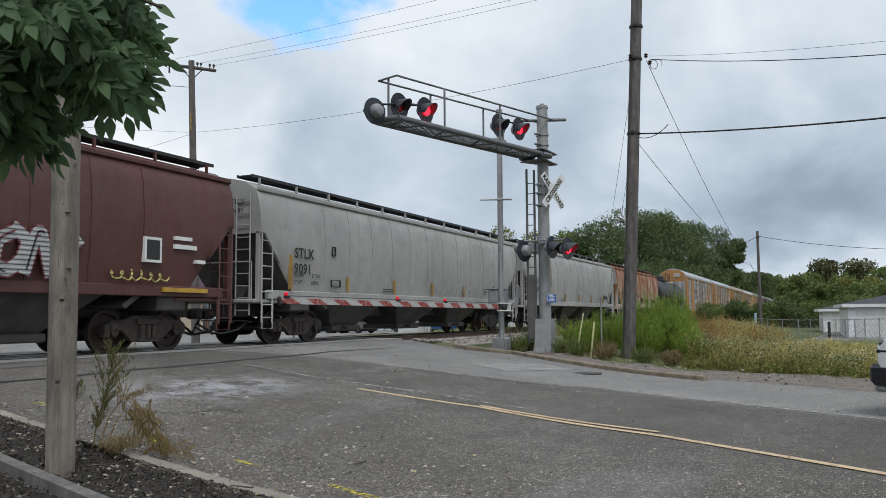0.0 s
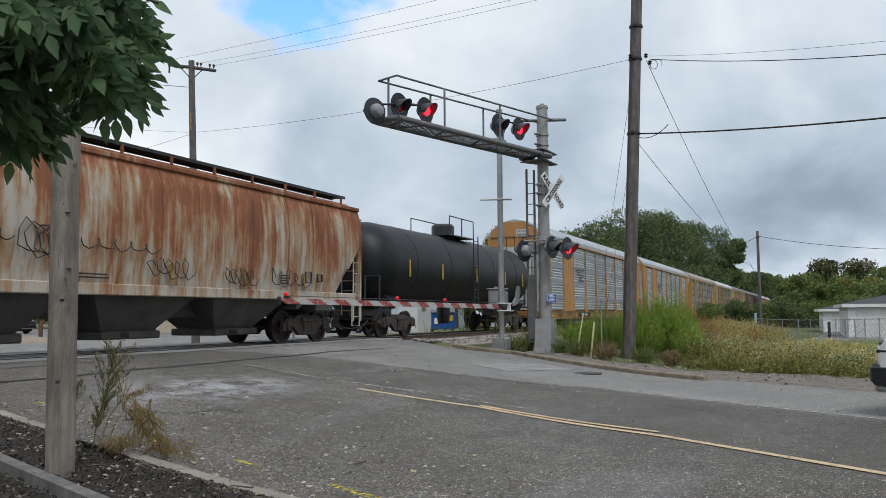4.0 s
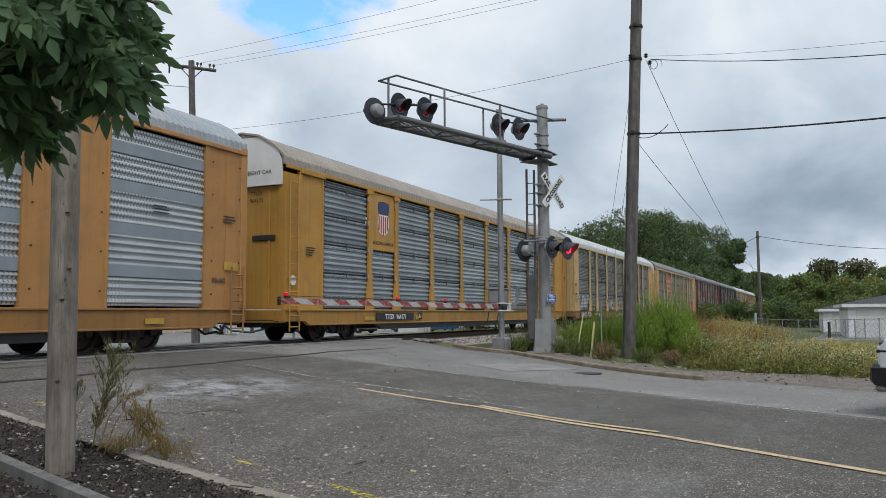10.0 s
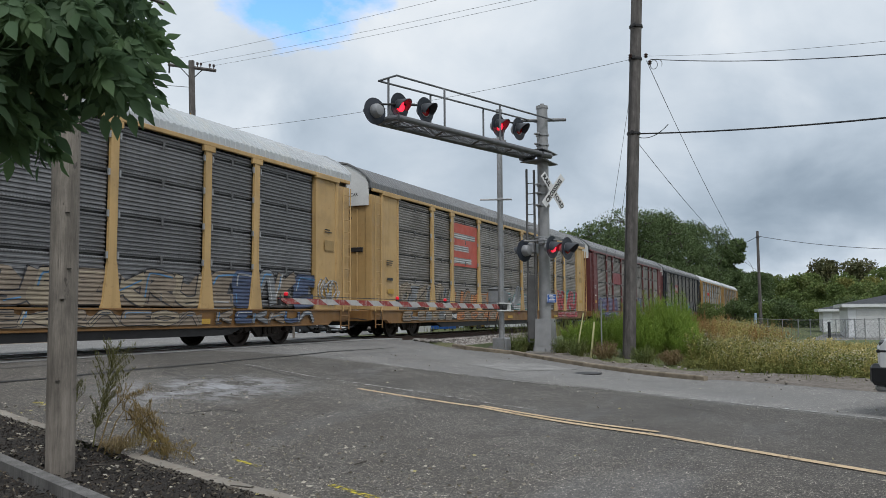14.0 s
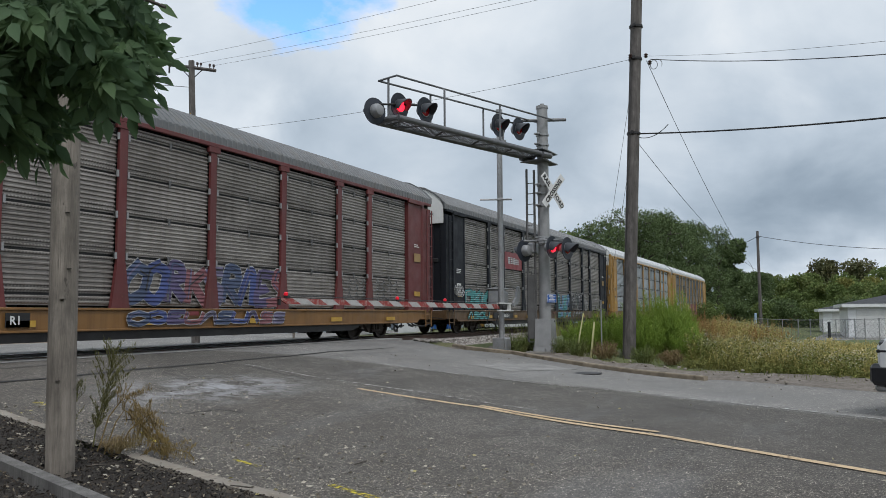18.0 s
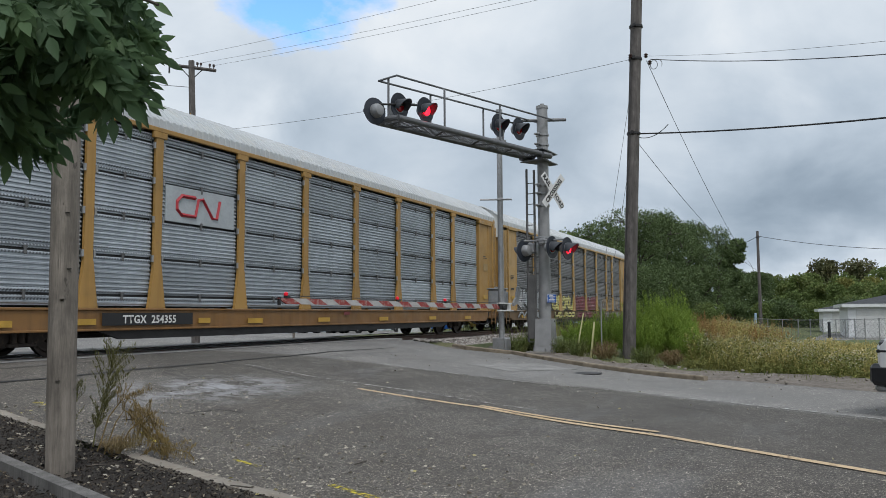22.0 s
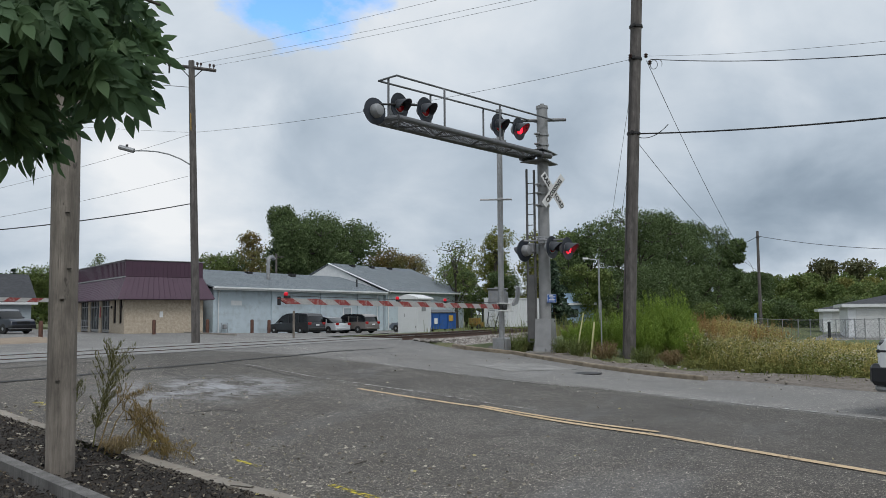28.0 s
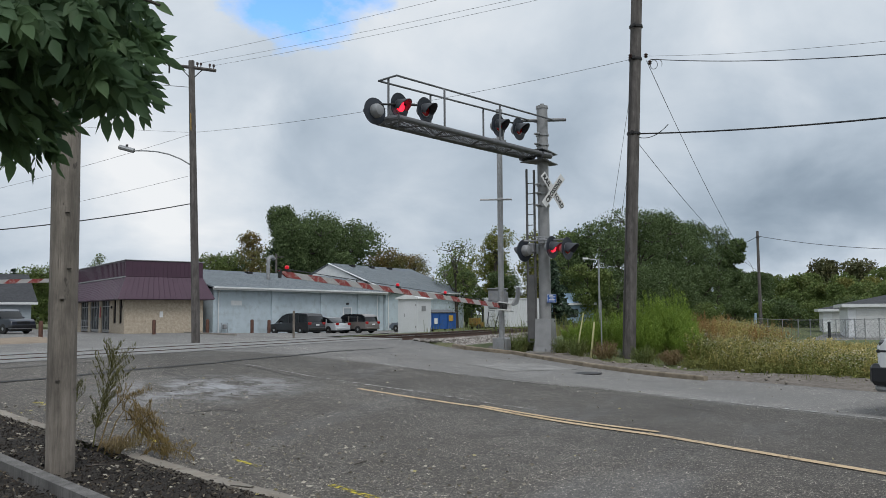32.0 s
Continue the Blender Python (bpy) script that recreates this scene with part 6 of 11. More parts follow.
def mark_hoppers():
    Y = 1.60
    for car, num, dark in ((H[1], "9091", False), (H[2], "9209", False), (H[3], "6128", True)):
        side_text(car, "STLX" if num != "6128" else "SILX", 1.40, 2.38, 0.40, M_LETTER, -Y, 0.012, 1.05)
        side_text(car, num, 1.38, 1.95, 0.40, M_LETTER, -Y, 0.012, 1.08)
        side_text(car, "LD LMT", 1.42, 1.86, 0.15, M_LETTER, -1.565, 0.002)
        side_text(car, "LT WT", 1.42, 1.66, 0.15, M_LETTER, -1.545, 0.002)
        side_text(car, {"9091": "217500", "9209": "217900", "6128": "223100"}[num], 2.28, 1.86, 0.15, M_LETTER, -1.565, 0.002)
        side_text(car, {"9091": "68500", "9209": "68100", "6128": "62900"}[num], 2.28, 1.66, 0.15, M_LETTER, -1.545, 0.002)
        L = 19.9 if num != "6128" else 17.4
        for i in range(6):
            x = 1.22 + (L - 3.2) * i / 5.5
            part("reflective_strip", MB().prism([(x, 1.5), (x + 0.085, 1.5), (x + 0.085, 2.45 if i == 0 else 1.95), (x, 2.45 if i == 0 else 1.95)], -1.60 if i == 0 else -1.57, -1.52, "y"), M_OLDSTRIP, car)
        for x, z, w, h in ((3.35, 2.55, 0.18, 0.26), (3.3, 1.62, 0.5, 0.2), (L - 3.2, 1.7, 0.3, 0.3), (L - 2.6, 1.75, 0.25, 0.2)):
            part("stencil_frame", MB().box(x, x + w, -Y, -Y + 0.05, z, z + 0.02).box(x, x + w, -Y, -Y + 0.05, z + h, z + h + 0.02).box(x, x + 0.02, -Y, -Y + 0.05, z, z + h).box(x + w - 0.02, x + w, -Y, -Y + 0.05, z, z + h), M_LETTER, car)
        small_print(car, 6.5, 1.62, 0.9, 2, None, 1.55)
        small_print(car, L - 4.4, 1.85, 0.5, 4, None, 1.57)
        end_text(car, ["STLX" if num != "6128" else "SILX", num], -0.012, -0.75, 3.75, 0.20, M_LETTER)
        for k in range(5):
            part("stencil_line", MB().box(-0.012, -0.004, -0.1, 0.25 - 0.03 * k, 3.75 - 0.13 * k, 3.81 - 0.13 * k), M_LETTER, car)
    # brown runs down the side of one white car
    m = Shade("rust_run", 0.8)
    m.L(m.math("MULTIPLY", m.ramp(m.noise(1.6, 5, 0.6, m.vec((3.2, 3.2, 0.22), (4, 2, 1))), (0.40, 0), (0.60, 1)), 0.85), m.b.inputs["Alpha"])
    run = m.done(m.ramp(m.noise(3.0, 5), (0.3, (0.20, 0.115, 0.05)), (0.7, (0.32, 0.20, 0.095))))
    side = [(-1.55, 2.25), (-1.566, 3.0), (-1.506, 3.7), (-1.39, 4.06)]
    mb = MB()
    for (y0, z0), (y1, z1) in zip(side, side[1:]):
        mb.poly([(2.75, y0 - 0.004, z0), (4.7, y0 - 0.004, z0), (4.7, y1 - 0.004, z1), (2.75, y1 - 0.004, z1)])
    part("rust_run", mb, run, H[2], "brown rust runs down the white side")
    # the rusty car's scribbles
    car = H[3]
    for x0, x1, z, h, sd in ((3.3, 5.0, 2.25, 0.25, 1), (5.3, 6.1, 2.2, 0.8, 2), (6.4, 8.5, 2.25, 0.3, 3), (8.3, 9.6, 1.85, 0.5, 4), (10.8, 11.9, 1.75, 0.5, 5), (12.6, 14.3, 1.8, 0.5, 6)):
        scribble(car, x0, x1, z, h, M_LETTER, 60 + sd, 1.595, 0.014, 5)
    scribble(H[1], 10.5, 15.0, 1.75, 0.35, G_WHITE, 70, 1.58, 0.01, 10)
    # the maroon car: white angular tag, placards
    car = H[0]
    graffiti(car, 13.4, 15.2, 1.5, 2.45, [G_WHITE], G_MAROON, [G_MAROON, G_BLACK], 71, 3, 1.60)
    scribble(car, 16.0, 17.6, 1.65, 0.25, G_YELLOW, 72, 1.56, 0.02)
    for x, z, w, h, m in ((16.9, 1.95, 0.5, 0.55, M_LETTERW), (17.8, 2.3, 0.7, 0.1, M_LETTERW), (17.8, 2.5, 0.55, 0.08, M_LETTERW), (18.5, 2.0, 0.3, 0.08, M_LETTERW), (17.5, 1.32, 1.4, 0.10, M_STRIP)):
        part("stencil_line", MB().box(x, x + w, -1.605, -1.5, z, z + h), m, car)
    part("stencil_line", MB().box(16.96, 17.34, -1.609, -1.604, 2.01, 2.44), M_LETTER, car)


mark_hoppers()


# ---- crossing signals ----
FACE = -13.0       # the way the lamps face, about z
M_VISOR = plain("faded_black_visor", (0.055, 0.06, 0.07), 0.6, 0, 0.25, 4.0, 60, 0.1)
M_LENS = plain("dark_red_lens", (0.30, 0.008, 0.014), 0.18, 0, 0.2, 20, 80, 0.1)
M_GLOW = glow_mat("lit_red_lens", (1.0, 0.015, 0.035), 3.2)
M_BACKPLATE = plain("black_back_plate", (0.018, 0.023, 0.034), 0.55, 0, 0.25, 4.0, 60, 0.1)
M_CONCDARK = plain("stained_concrete", (0.19, 0.178, 0.16), 0.9, 0, 0.3, 3.0, 60, 0.4, (0.10, 0.09, 0.075))
M_LADDER = plain("dull_steel", (0.115, 0.112, 0.11), 0.6, 0.3, 0.25)
M_CASE = plain("grey_case", (0.27, 0.275, 0.285), 0.5, 0.3, 0.2, 5.0, 60, 0.1, (0.25, 0.24, 0.22))
M_SIGNBLUE = plain("blue_sign", (0.02, 0.11, 0.42), 0.5)
GLOWS = {"left": [], "right": []}


def signal_lamp(parent, at, turn, side="", r=0.32, place=""):
    """A round crossing lamp facing -y before it is turned: case, back plate, visor, lens, and the lit inner lens that slides forward when on."""
    case = part("signal_lamp", MB().lathe([(0.04, 0.20), (0.12, 0.18), (0.165, 0.10), (0.17, 0.02), (0.17, -0.02)], (0, 0, 0), "y", 24), M_CASE, parent, smooth=True)
    case.matrix_basis = pose(*at, 0, 0, turn)
    part("back_plate", MB().lathe([(0.17, -0.012), (r, -0.03), (r + 0.004, -0.02), (r, -0.008), (0.17, 0.008)], (0, 0, 0), "y", 36), M_BACKPLATE, case)
    part("lens", MB().lathe([(0.155, -0.005), (0.15, -0.03), (0.10, -0.045), (0.001, -0.05)], (0, 0, 0), "y", 24), M_LENS, case, smooth=True)
    # visor: the upper two thirds of a cone, cut obliquely
    mb = MB()
    n = 18
    for i in range(n + 1):
        a = radians(-25 + 230 * i / n)
        c, s = math.cos(a), math.sin(a)
        length = 0.12 + 0.24 * max(0.0, (s + 0.5) / 1.5)
        for rr, yy in ((0.17, -0.02), (0.175, -length), (0.165, -length), (0.16, -0.02)):
            mb.v.append((c * rr, yy, s * rr - (0.05 if yy < -0.1 else 0.0)))
    for i in range(n):
        for j in range(4):
            k = (j + 1) % 4
            mb.f.append((i * 4 + j, i * 4 + k, (i + 1) * 4 + k, (i + 1) * 4 + j))
    part("visor", mb, M_VISOR, case, smooth=True)
    if side:
        g = part("lit_lens", MB().lathe([(0.145, 0.02), (0.14, 0.0), (0.10, -0.016), (0.001, -0.02)], (0, 0, 0), "y", 24), M_GLOW, case, "glowing red inner lens", smooth=True)
        GLOWS[side].append((g, place))
    return case


def cantilever():
    base = Vector((22.47, -7.5, G(22.47, -7.5)))
    t = thing("cantilever_signal", "grey steel cantilever crossing signal with red flashing lamps", "crossing signal", pose(*base))
    z0 = -base.z
    top = 6.9 + z0
    part("mast", MB().lathe([(0.18, 0.12), (0.172, 1.0), (0.16, top - 0.05)], (0, 0, 0), "z", 20), M_ALU, t, smooth=True)
    part("mast_cap", MB().lathe([(0.178, top - 0.06), (0.178, top + 0.02), (0.06, top + 0.05), (0.06, top + 0.09), (0.001, top + 0.09)], (0, 0, 0), "z", 18), M_ALU, t)
    part("foundation", MB().box(-0.5, 0.45, -0.46, 0.46, -0.45, 0.09, 0.03), M_CONCDARK, t)
    part("base_casting", MB().prism([(-0.33, 0.09), (0.33, 0.09), (0.30, 0.22), (0.20, 1.02), (-0.20, 1.02), (-0.30, 0.22)], -0.24, 0.24, "y"), M_ALU, t)
    part("base_door", MB().prism([(-0.33, 0.10), (0.33, 0.10), (0.20, 0.60), (-0.20, 0.60)], -0.20, 0.20, "x"), M_ALU, t)
    for a in range(6):
        x, y = 0.33 * math.cos(a * math.pi / 3 + 0.3), 0.33 * math.sin(a * math.pi / 3 + 0.3)
        part("anchor_bolt", MB().lathe([(0.03, 0.08), (0.03, 0.17), (0.001, 0.18)], (x, y, 0), "z", 6), M_GALV, t)
    for z in (6.05, 5.75, 4.55, 4.3, 3.95, 3.0):
        part("clamp_band", MB().lathe([(0.165, z + z0 - 0.03), (0.19, z + z0 - 0.03), (0.19, z + z0 + 0.03), (0.165, z + z0 + 0.03)], (0, 0, 0), "z", 20).box(-0.33, -0.19, 0.0, 0.16, z + z0 - 0.02, z + z0 + 0.02, 0.005), M_GALV, t)
    # the arm: two tubes with lattice and grating, from the mast to its tip
    tip = Vector((16.6 - base.x, -5.5 - base.y, 0))
    L = tip.length
    d = tip / L
    n = Vector((d.y, -d.x, 0))          # towards the track
    P = lambda u, v, z: tuple(d * u + n * v + Vector((0, 0, z + z0)))
    za = 5.37
    A0 = -0.35
    for v in (-0.36, 0.36):
        part("arm_tube", MB().tube([P(0.05, v * 0.9, za + 0.0), P(L * 0.55, v, za + 0.03), P(L, v, za + 0.06)], 0.072, 10), M_ARMSTEEL, t, smooth=True)
    part("arm_end", MB().tube([P(L - 0.02, -0.36, za + 0.06), P(L + 0.05, -0.15, za + 0.06), P(L + 0.05, 0.15, za + 0.06), P(L - 0.02, 0.36, za + 0.06)], 0.07, 10), M_ARMSTEEL, t)
    for i in range(9):
        u = 0.3 + (L - 0.5) * i / 8
        part("lattice_bar", MB().tube([P(u, -0.34, za + 0.02), P(u + (0.35 if i % 2 else -0.35) * (0 < i < 8), 0.34, za + 0.02)], 0.028, 6), M_ARMSTEEL, t)
    mb = MB()
    for k in range(9):
        v = -0.22 + 0.44 * k / 8
        a, b = P(0.2, v, za + 0.0), P(L - 0.15, v, za + 0.05)
        mb.tube([a, b], 0.008, 4)
    for k in range(60):
        u = 0.2 + (L - 0.35) * k / 59
        mb.tube([P(u, -0.25, za + 0.035), P(u, 0.25, za + 0.035)], 0.008, 4)
    part("walkway_grating", mb, M_ARMSTEEL, t)
    # mounting plates at the mast
    for zz in (za - 0.13, za + 0.17):
        mb = MB()
        mb.poly([P(-0.55, -0.14, zz), P(0.55, -0.42, zz), P(0.55, 0.42, zz), P(-0.55, 0.14, zz)])
        mb.poly([P(-0.55, -0.14, zz - 0.03), P(-0.55, 0.14, zz - 0.03), P(0.55, 0.42, zz - 0.03), P(0.55, -0.42, zz - 0.03)])
        for q in (((-0.55, -0.14), (0.55, -0.42)), ((0.55, -0.42), (0.55, 0.42)), ((0.55, 0.42), (-0.55, 0.14)), ((-0.55, 0.14), (-0.55, -0.14))):
            (a, b), (c, e) = q
            mb.poly([P(a, b, zz - 0.03), P(c, e, zz - 0.03), P(c, e, zz), P(a, b, zz)])
        part("mount_plate", mb, M_ARMSTEEL, t)
    part("mount_box", MB().tube([P(0.15, -0.38, za - 0.02), P(0.55, -0.38, za - 0.02)], 0.09, 8).tube([P(0.15, 0.38, za - 0.02), P(0.55, 0.38, za - 0.02)], 0.09, 8), M_ARMSTEEL, t)
    # handrails
    zr = 6.50
    for v in (-0.32, 0.32):
        pts = [P(-0.2, v * 0.8, zr)] + [P(L, v, zr - 0.05)]
        part("handrail", MB().tube(pts, 0.026, 8), M_ARMSTEEL, t)
    part("handrail_end", MB().tube([P(L, -0.32, zr - 0.05), P(L, 0.32, zr - 0.05)], 0.026, 8), M_ARMSTEEL, t)
    part("handrail_bracket", MB().tube([P(-0.5, -0.5, zr + 0.02), P(0.55, 0.5, zr - 0.03)], 0.05, 8), M_ARMSTEEL, t)
    for v, us in ((-0.34, (2.38, 4.57)), (0.0, (6.2,)), (0.34, (2.28, 4.38))):
        for u in us:
            part("rail_post", MB().tube([P(min(u, L - 0.03), v, za), P(min(u, L - 0.03), v, zr - 0.01 - 0.05 * u / L)], 0.028, 8), M_ARMSTEEL, t)
    # lamps on the arm
    def lamp(at, turn, side="", place=""):
        return signal_lamp(t, tuple(Vector(at) - base), turn, side, 0.32, place)
    lamp((16.96, -5.62, 5.84), FACE, "left", "tip")
    lamp((17.76, -5.93, 5.89), FACE, "right", "tip")
    lamp((20.46, -6.86, 5.98), FACE, "left", "root")
    lamp((21.38, -7.13, 6.04), FACE, "right", "root")
    lamp((16.24, -5.37, 5.58), FACE + 172)
    for (xa, ya, za2), (xb, yb, zb) in (((16.3, -5.45, 5.75), (17.8, -5.95, 6.02)), ((20.45, -6.8, 6.15), (21.45, -7.15, 6.2))):
        part("lamp_crossbar", MB().tube([tuple(Vector((xa, ya, za2)) - base), tuple(Vector((xb, yb, zb)) - base)], 0.025, 8), M_DARK, t)
    c = Vector((16.98, -5.45, 5.45)) - base
    part("junction_box", MB().box(c.x - 0.12, c.x + 0.12, c.y - 0.1, c.y + 0.1, c.z, c.z + 0.42, 0.03), M_CASE, t)
    c = Vector((20.25, -6.78, 5.55)) - base
    part("lamp_bracket", MB().tube([tuple(c), tuple(c + Vector((0.5, -0.17, 0.03)))], 0.05, 8).tube([tuple(c + Vector((0.42, -0.15, 0))), tuple(c + Vector((0.42, -0.15, 0.55)))], 0.03, 8), M_CASE, t)
    # lamps on the mast
    lamp((22.03, -7.86, 2.68), FACE, "left", "mast")
    lamp((22.05, -8.30, 2.63), FACE, "right", "mast")
    lamp((22.13, -7.02, 2.62), FACE + 172)
    part("lamp_crossbar", MB().tube([(-0.36, 0.5, 2.9 + z0), (-0.34, -0.8, 2.9 + z0)], 0.025, 8).box(-0.36, -0.15, -0.12, 0.06, 2.8 + z0, 2.96 + z0, 0.02), M_CASE, t)
    part("junction_box", MB().box(-0.3, 0.3, 0.22, 0.42, 2.55 + z0, 2.85 + z0, 0.03), M_CASE, t)
    # crossbuck, facing the road
    buck = part("crossbuck", MB().box(-0.03, 0.03, -0.03, 0.03, -0.15, 0.15), M_GALV, t)
    buck.matrix_basis = pose(-0.10, -0.30, 4.36 + z0, 0, 0, FACE - 13)
    for k, (ang, word, gap) in enumerate(((48, "CROSSING", 0.0), (-48, "RAIL   ROAD", 0.0))):
        y = -0.03 - 0.03 * (1 - k)
        b = part("blade", MB().box(-0.61, 0.61, y, y + 0.012, -0.115, 0.115, 0.004), M_WHITE, buck)
        b.matrix_basis = pose(0, 0, 0, 0, -ang, 0)
        for body, u in ((word, 0.0),) if k == 0 else (("RAIL", -0.37), ("ROAD", 0.36)):
            w = new("lettering", put(text_mesh(body, 0.185, 0.009, "CENTER", 1.06), M_LETTER))
            w.parent = buck
            w.matrix_basis = pose(0, 0, 0, 0, -ang, 0) @ pose(u, y - 0.004, -0.065, 90, 0, 0)
    # blue notice with a white border and lines too small to read
    s = part("notice", MB().box(-0.17, 0.17, -0.008, 0.008, -0.125, 0.125, 0.006), M_SIGNBLUE, t, "blue notice with white lines")
    s.matrix_basis = pose(-0.10, -0.23, 1.23 + z0, 0, 0, FACE - 22)
    for z, a, b in ((0.085, 0.09, 0.05), (0.045, 0.10, 0.12), (0.01, 0.08, 0.06), (-0.03, 0.11, 0.11), (-0.075, 0.12, 0.10)):
        part("text_bar", MB().box(-a, b, -0.012, -0.008, z - 0.011, z + 0.011), M_LETTERW, s)
    for x0, x1, z0b, z1b in ((-0.16, 0.16, 0.108, 0.115), (-0.16, 0.16, -0.115, -0.108), (-0.16, -0.153, -0.11, 0.11), (0.153, 0.16, -0.11, 0.11)):
        part("sign_border", MB().box(x0, x1, -0.011, -0.008, z0b, z1b), M_LETTERW, s)
    # ladder behind the mast
    lad = part("ladder", MB().tube([(-0.12, 0.47, 0.35), (-0.12, 0.47, 5.05 + z0)], 0.035, 6).tube([(-0.12, 0.24, 0.0), (-0.12, 0.24, 5.0 + z0)], 0.035, 6), M_LADDER, t)
    for i in range(16):
        z = 0.35 + i * 0.31
        part("rung", MB().tube([(-0.12, 0.24, z), (-0.12, 0.47, z)], 0.014, 5), M_LADDER, lad)
    part("ladder_guard", MB().box(-0.19, -0.15, 0.25, 0.46, 0.45, 2.3, 0.005), M_LADDER, t, "dark flat climbing guard")
    part("mast_chain", MB().tube([(-0.2, 0.5, 0.93), (0.0, 0.24, 0.98), (0.1, -0.26, 0.95)], 0.02, 6), M_BLACK, t)
    part("conduit", MB().tube([(-0.1, -0.36, 0.1), (-0.14, -0.34, 0.75)], 0.018, 6), M_GALV, t)
    return t


cantilever()

ARM = {}


def gate():
    base = Vector((22.4, -6.17, G(22.4, -6.17)))
    t = thing("crossing_gate", "grey crossing gate mechanism with a red and white striped arm", "crossing gate", pose(*base))
    z0 = -base.z
    part("mast", MB().lathe([(0.085, 0.1), (0.085, 6.86 + z0)], (0, 0, 0), "z", 16), M_GALV, t, smooth=True)
    part("mast_cap", MB().lathe([(0.10, 6.85 + z0), (0.10, 6.95 + z0), (0.001, 6.97 + z0)], (0, 0, 0), "z", 12), M_GALV, t)
    part("base_box", MB().box(-0.22, 0.22, -0.20, 0.20, 0.02, 0.40, 0.03), M_CASE, t)
    for x in (-0.24, 0.24):
        part("base_flange", MB().box(x - 0.05, x + 0.05, -0.18, 0.18, 0.05, 0.4, 0.01), M_GALV, t)
    part("footing", MB().box(-0.27, 0.27, -0.25, 0.25, -0.35, 0.03, 0.02), M_CONCDARK, t)
    part("mechanism", MB().box(-0.02, 0.36, -0.05, 0.42, 0.93 + z0, 1.52 + z0, 0.04).box(0.0, 0.34, -0.1, -0.05, 1.0 + z0, 1.45 + z0, 0.02), M_CASE, t, "grey gate machine housing")
    part("mechanism_lid", MB().box(-0.05, 0.39, -0.08, 0.45, 1.52 + z0, 1.56 + z0, 0.01), M_CASE, t)
    # cross member high on the mast
    part("mast_arm", MB().tube([(-0.32, 0.52, 4.2 + z0), (0.05, -0.35, 4.2 + z0)], 0.03, 6).lathe([(0.10, 4.17 + z0), (0.10, 4.24 + z0)], (0, 0, 0), "z", 12), M_GALV, t)
    part("cable", MB().tube([(-0.25, 0.3, 0.85 + z0), (-0.3, 0.35, 0.45 + z0), (-0.05, 0.2, 0.35 + z0), (0.1, 0.1, 0.9 + z0)], 0.014, 6), M_BLACK, t)
    # the arm turns about a level axle beside the mast
    piv = Vector((0.05, -0.20, 1.0 + z0))
    tipw = Vector((12.15, -5.72, 1.05)) - base - piv
    L = tipw.length
    rz = math.degrees(math.atan2(tipw.y, tipw.x)) - 180
    up = math.degrees(math.asin(tipw.z / L))
    arm = part("gate_arm", MB().box(-0.72, 0.30, -0.05, 0.05, 0.075, 0.115, 0.01).box(-0.72, 0.30, -0.05, 0.05, -0.135, -0.095, 0.01).box(-0.05, 0.05, -0.07, 0.22, -0.13, 0.11, 0.01), M_WHITE, t, "red and white striped gate arm")
    part("arm_clamp", MB().box(-0.68, -0.15, -0.04, 0.04, -0.09, 0.07, 0.02).box(-0.55, -0.35, -0.07, 0.07, -0.06, 0.05, 0.02), M_DARK, arm)
    for y in (-0.16, 0.56):
        w = [(-0.02, 0.02), (0.30, 0.10), (0.50, 0.42), (0.42, 0.62), (0.30, 0.60), (0.20, 0.30), (-0.02, 0.12)]
        part("counterweight", MB().prism(w, y - 0.03, y + 0.03, "y"), M_CASE, arm)
    x = -0.72
    end = -L
    k = 0
    total = -end - 0.72
    step = 0.405
    n = int(total / step)
    for i in range(n):
        a, b = x - total * i / n, x - total * (i + 1) / n
        wa, wb = 0.062 - 0.008 * i / n, 0.062 - 0.008 * (i + 1) / n
        s = 0.085 + 0.05 * i / n
        mat = M_ARMRED if i % 2 == 0 else M_ARMWHITE
        mb = MB().prism([(a + s, -wa), (a - s, wa), (b - s + 0.002, wb), (b + s + 0.002, -wb)], -0.022, 0.022, "y")
        part("arm_stripe", mb, mat, arm)
    part("arm_cap", MB().box(end - 0.09, end - 0.05, -0.03, 0.03, -0.08, 0.08, 0.005), M_DARK, arm)
    for u in (-L + 0.12, -L + 4.05, -L + 6.35):
        lampb = part("arm_lamp", MB().lathe([(0.035, 0.06), (0.042, 0.10)], (u, 0, 0), "z", 12).box(u - 0.03, u + 0.03, -0.03, 0.03, 0.05, 0.09).box(u + 0.03, u + 0.12, -0.02, 0.02, 0.05, 0.10, 0.01), M_DARK, arm)
        part("lamp_glass", MB().lathe([(0.03, 0.10), (0.042, 0.12), (0.04, 0.15), (0.02, 0.168), (0.001, 0.172)], (u, 0, 0), "z", 14), M_GLOWDIM, lampb, "red lamp on the arm", smooth=True)
    part("arm_wire", MB().tube([(-0.7, 0.0, 0.11), (-3.0, 0, 0.10), (-L + 0.1, 0, 0.10)], 0.008, 5), M_BLACK, arm)
    arm.matrix_basis = Matrix.Translation(piv) @ pose(0, 0, 0, 0, 0, rz) @ pose(0, 0, 0, 0, up, 0)
    ARM["near"] = (arm, piv, rz, up)
    return t


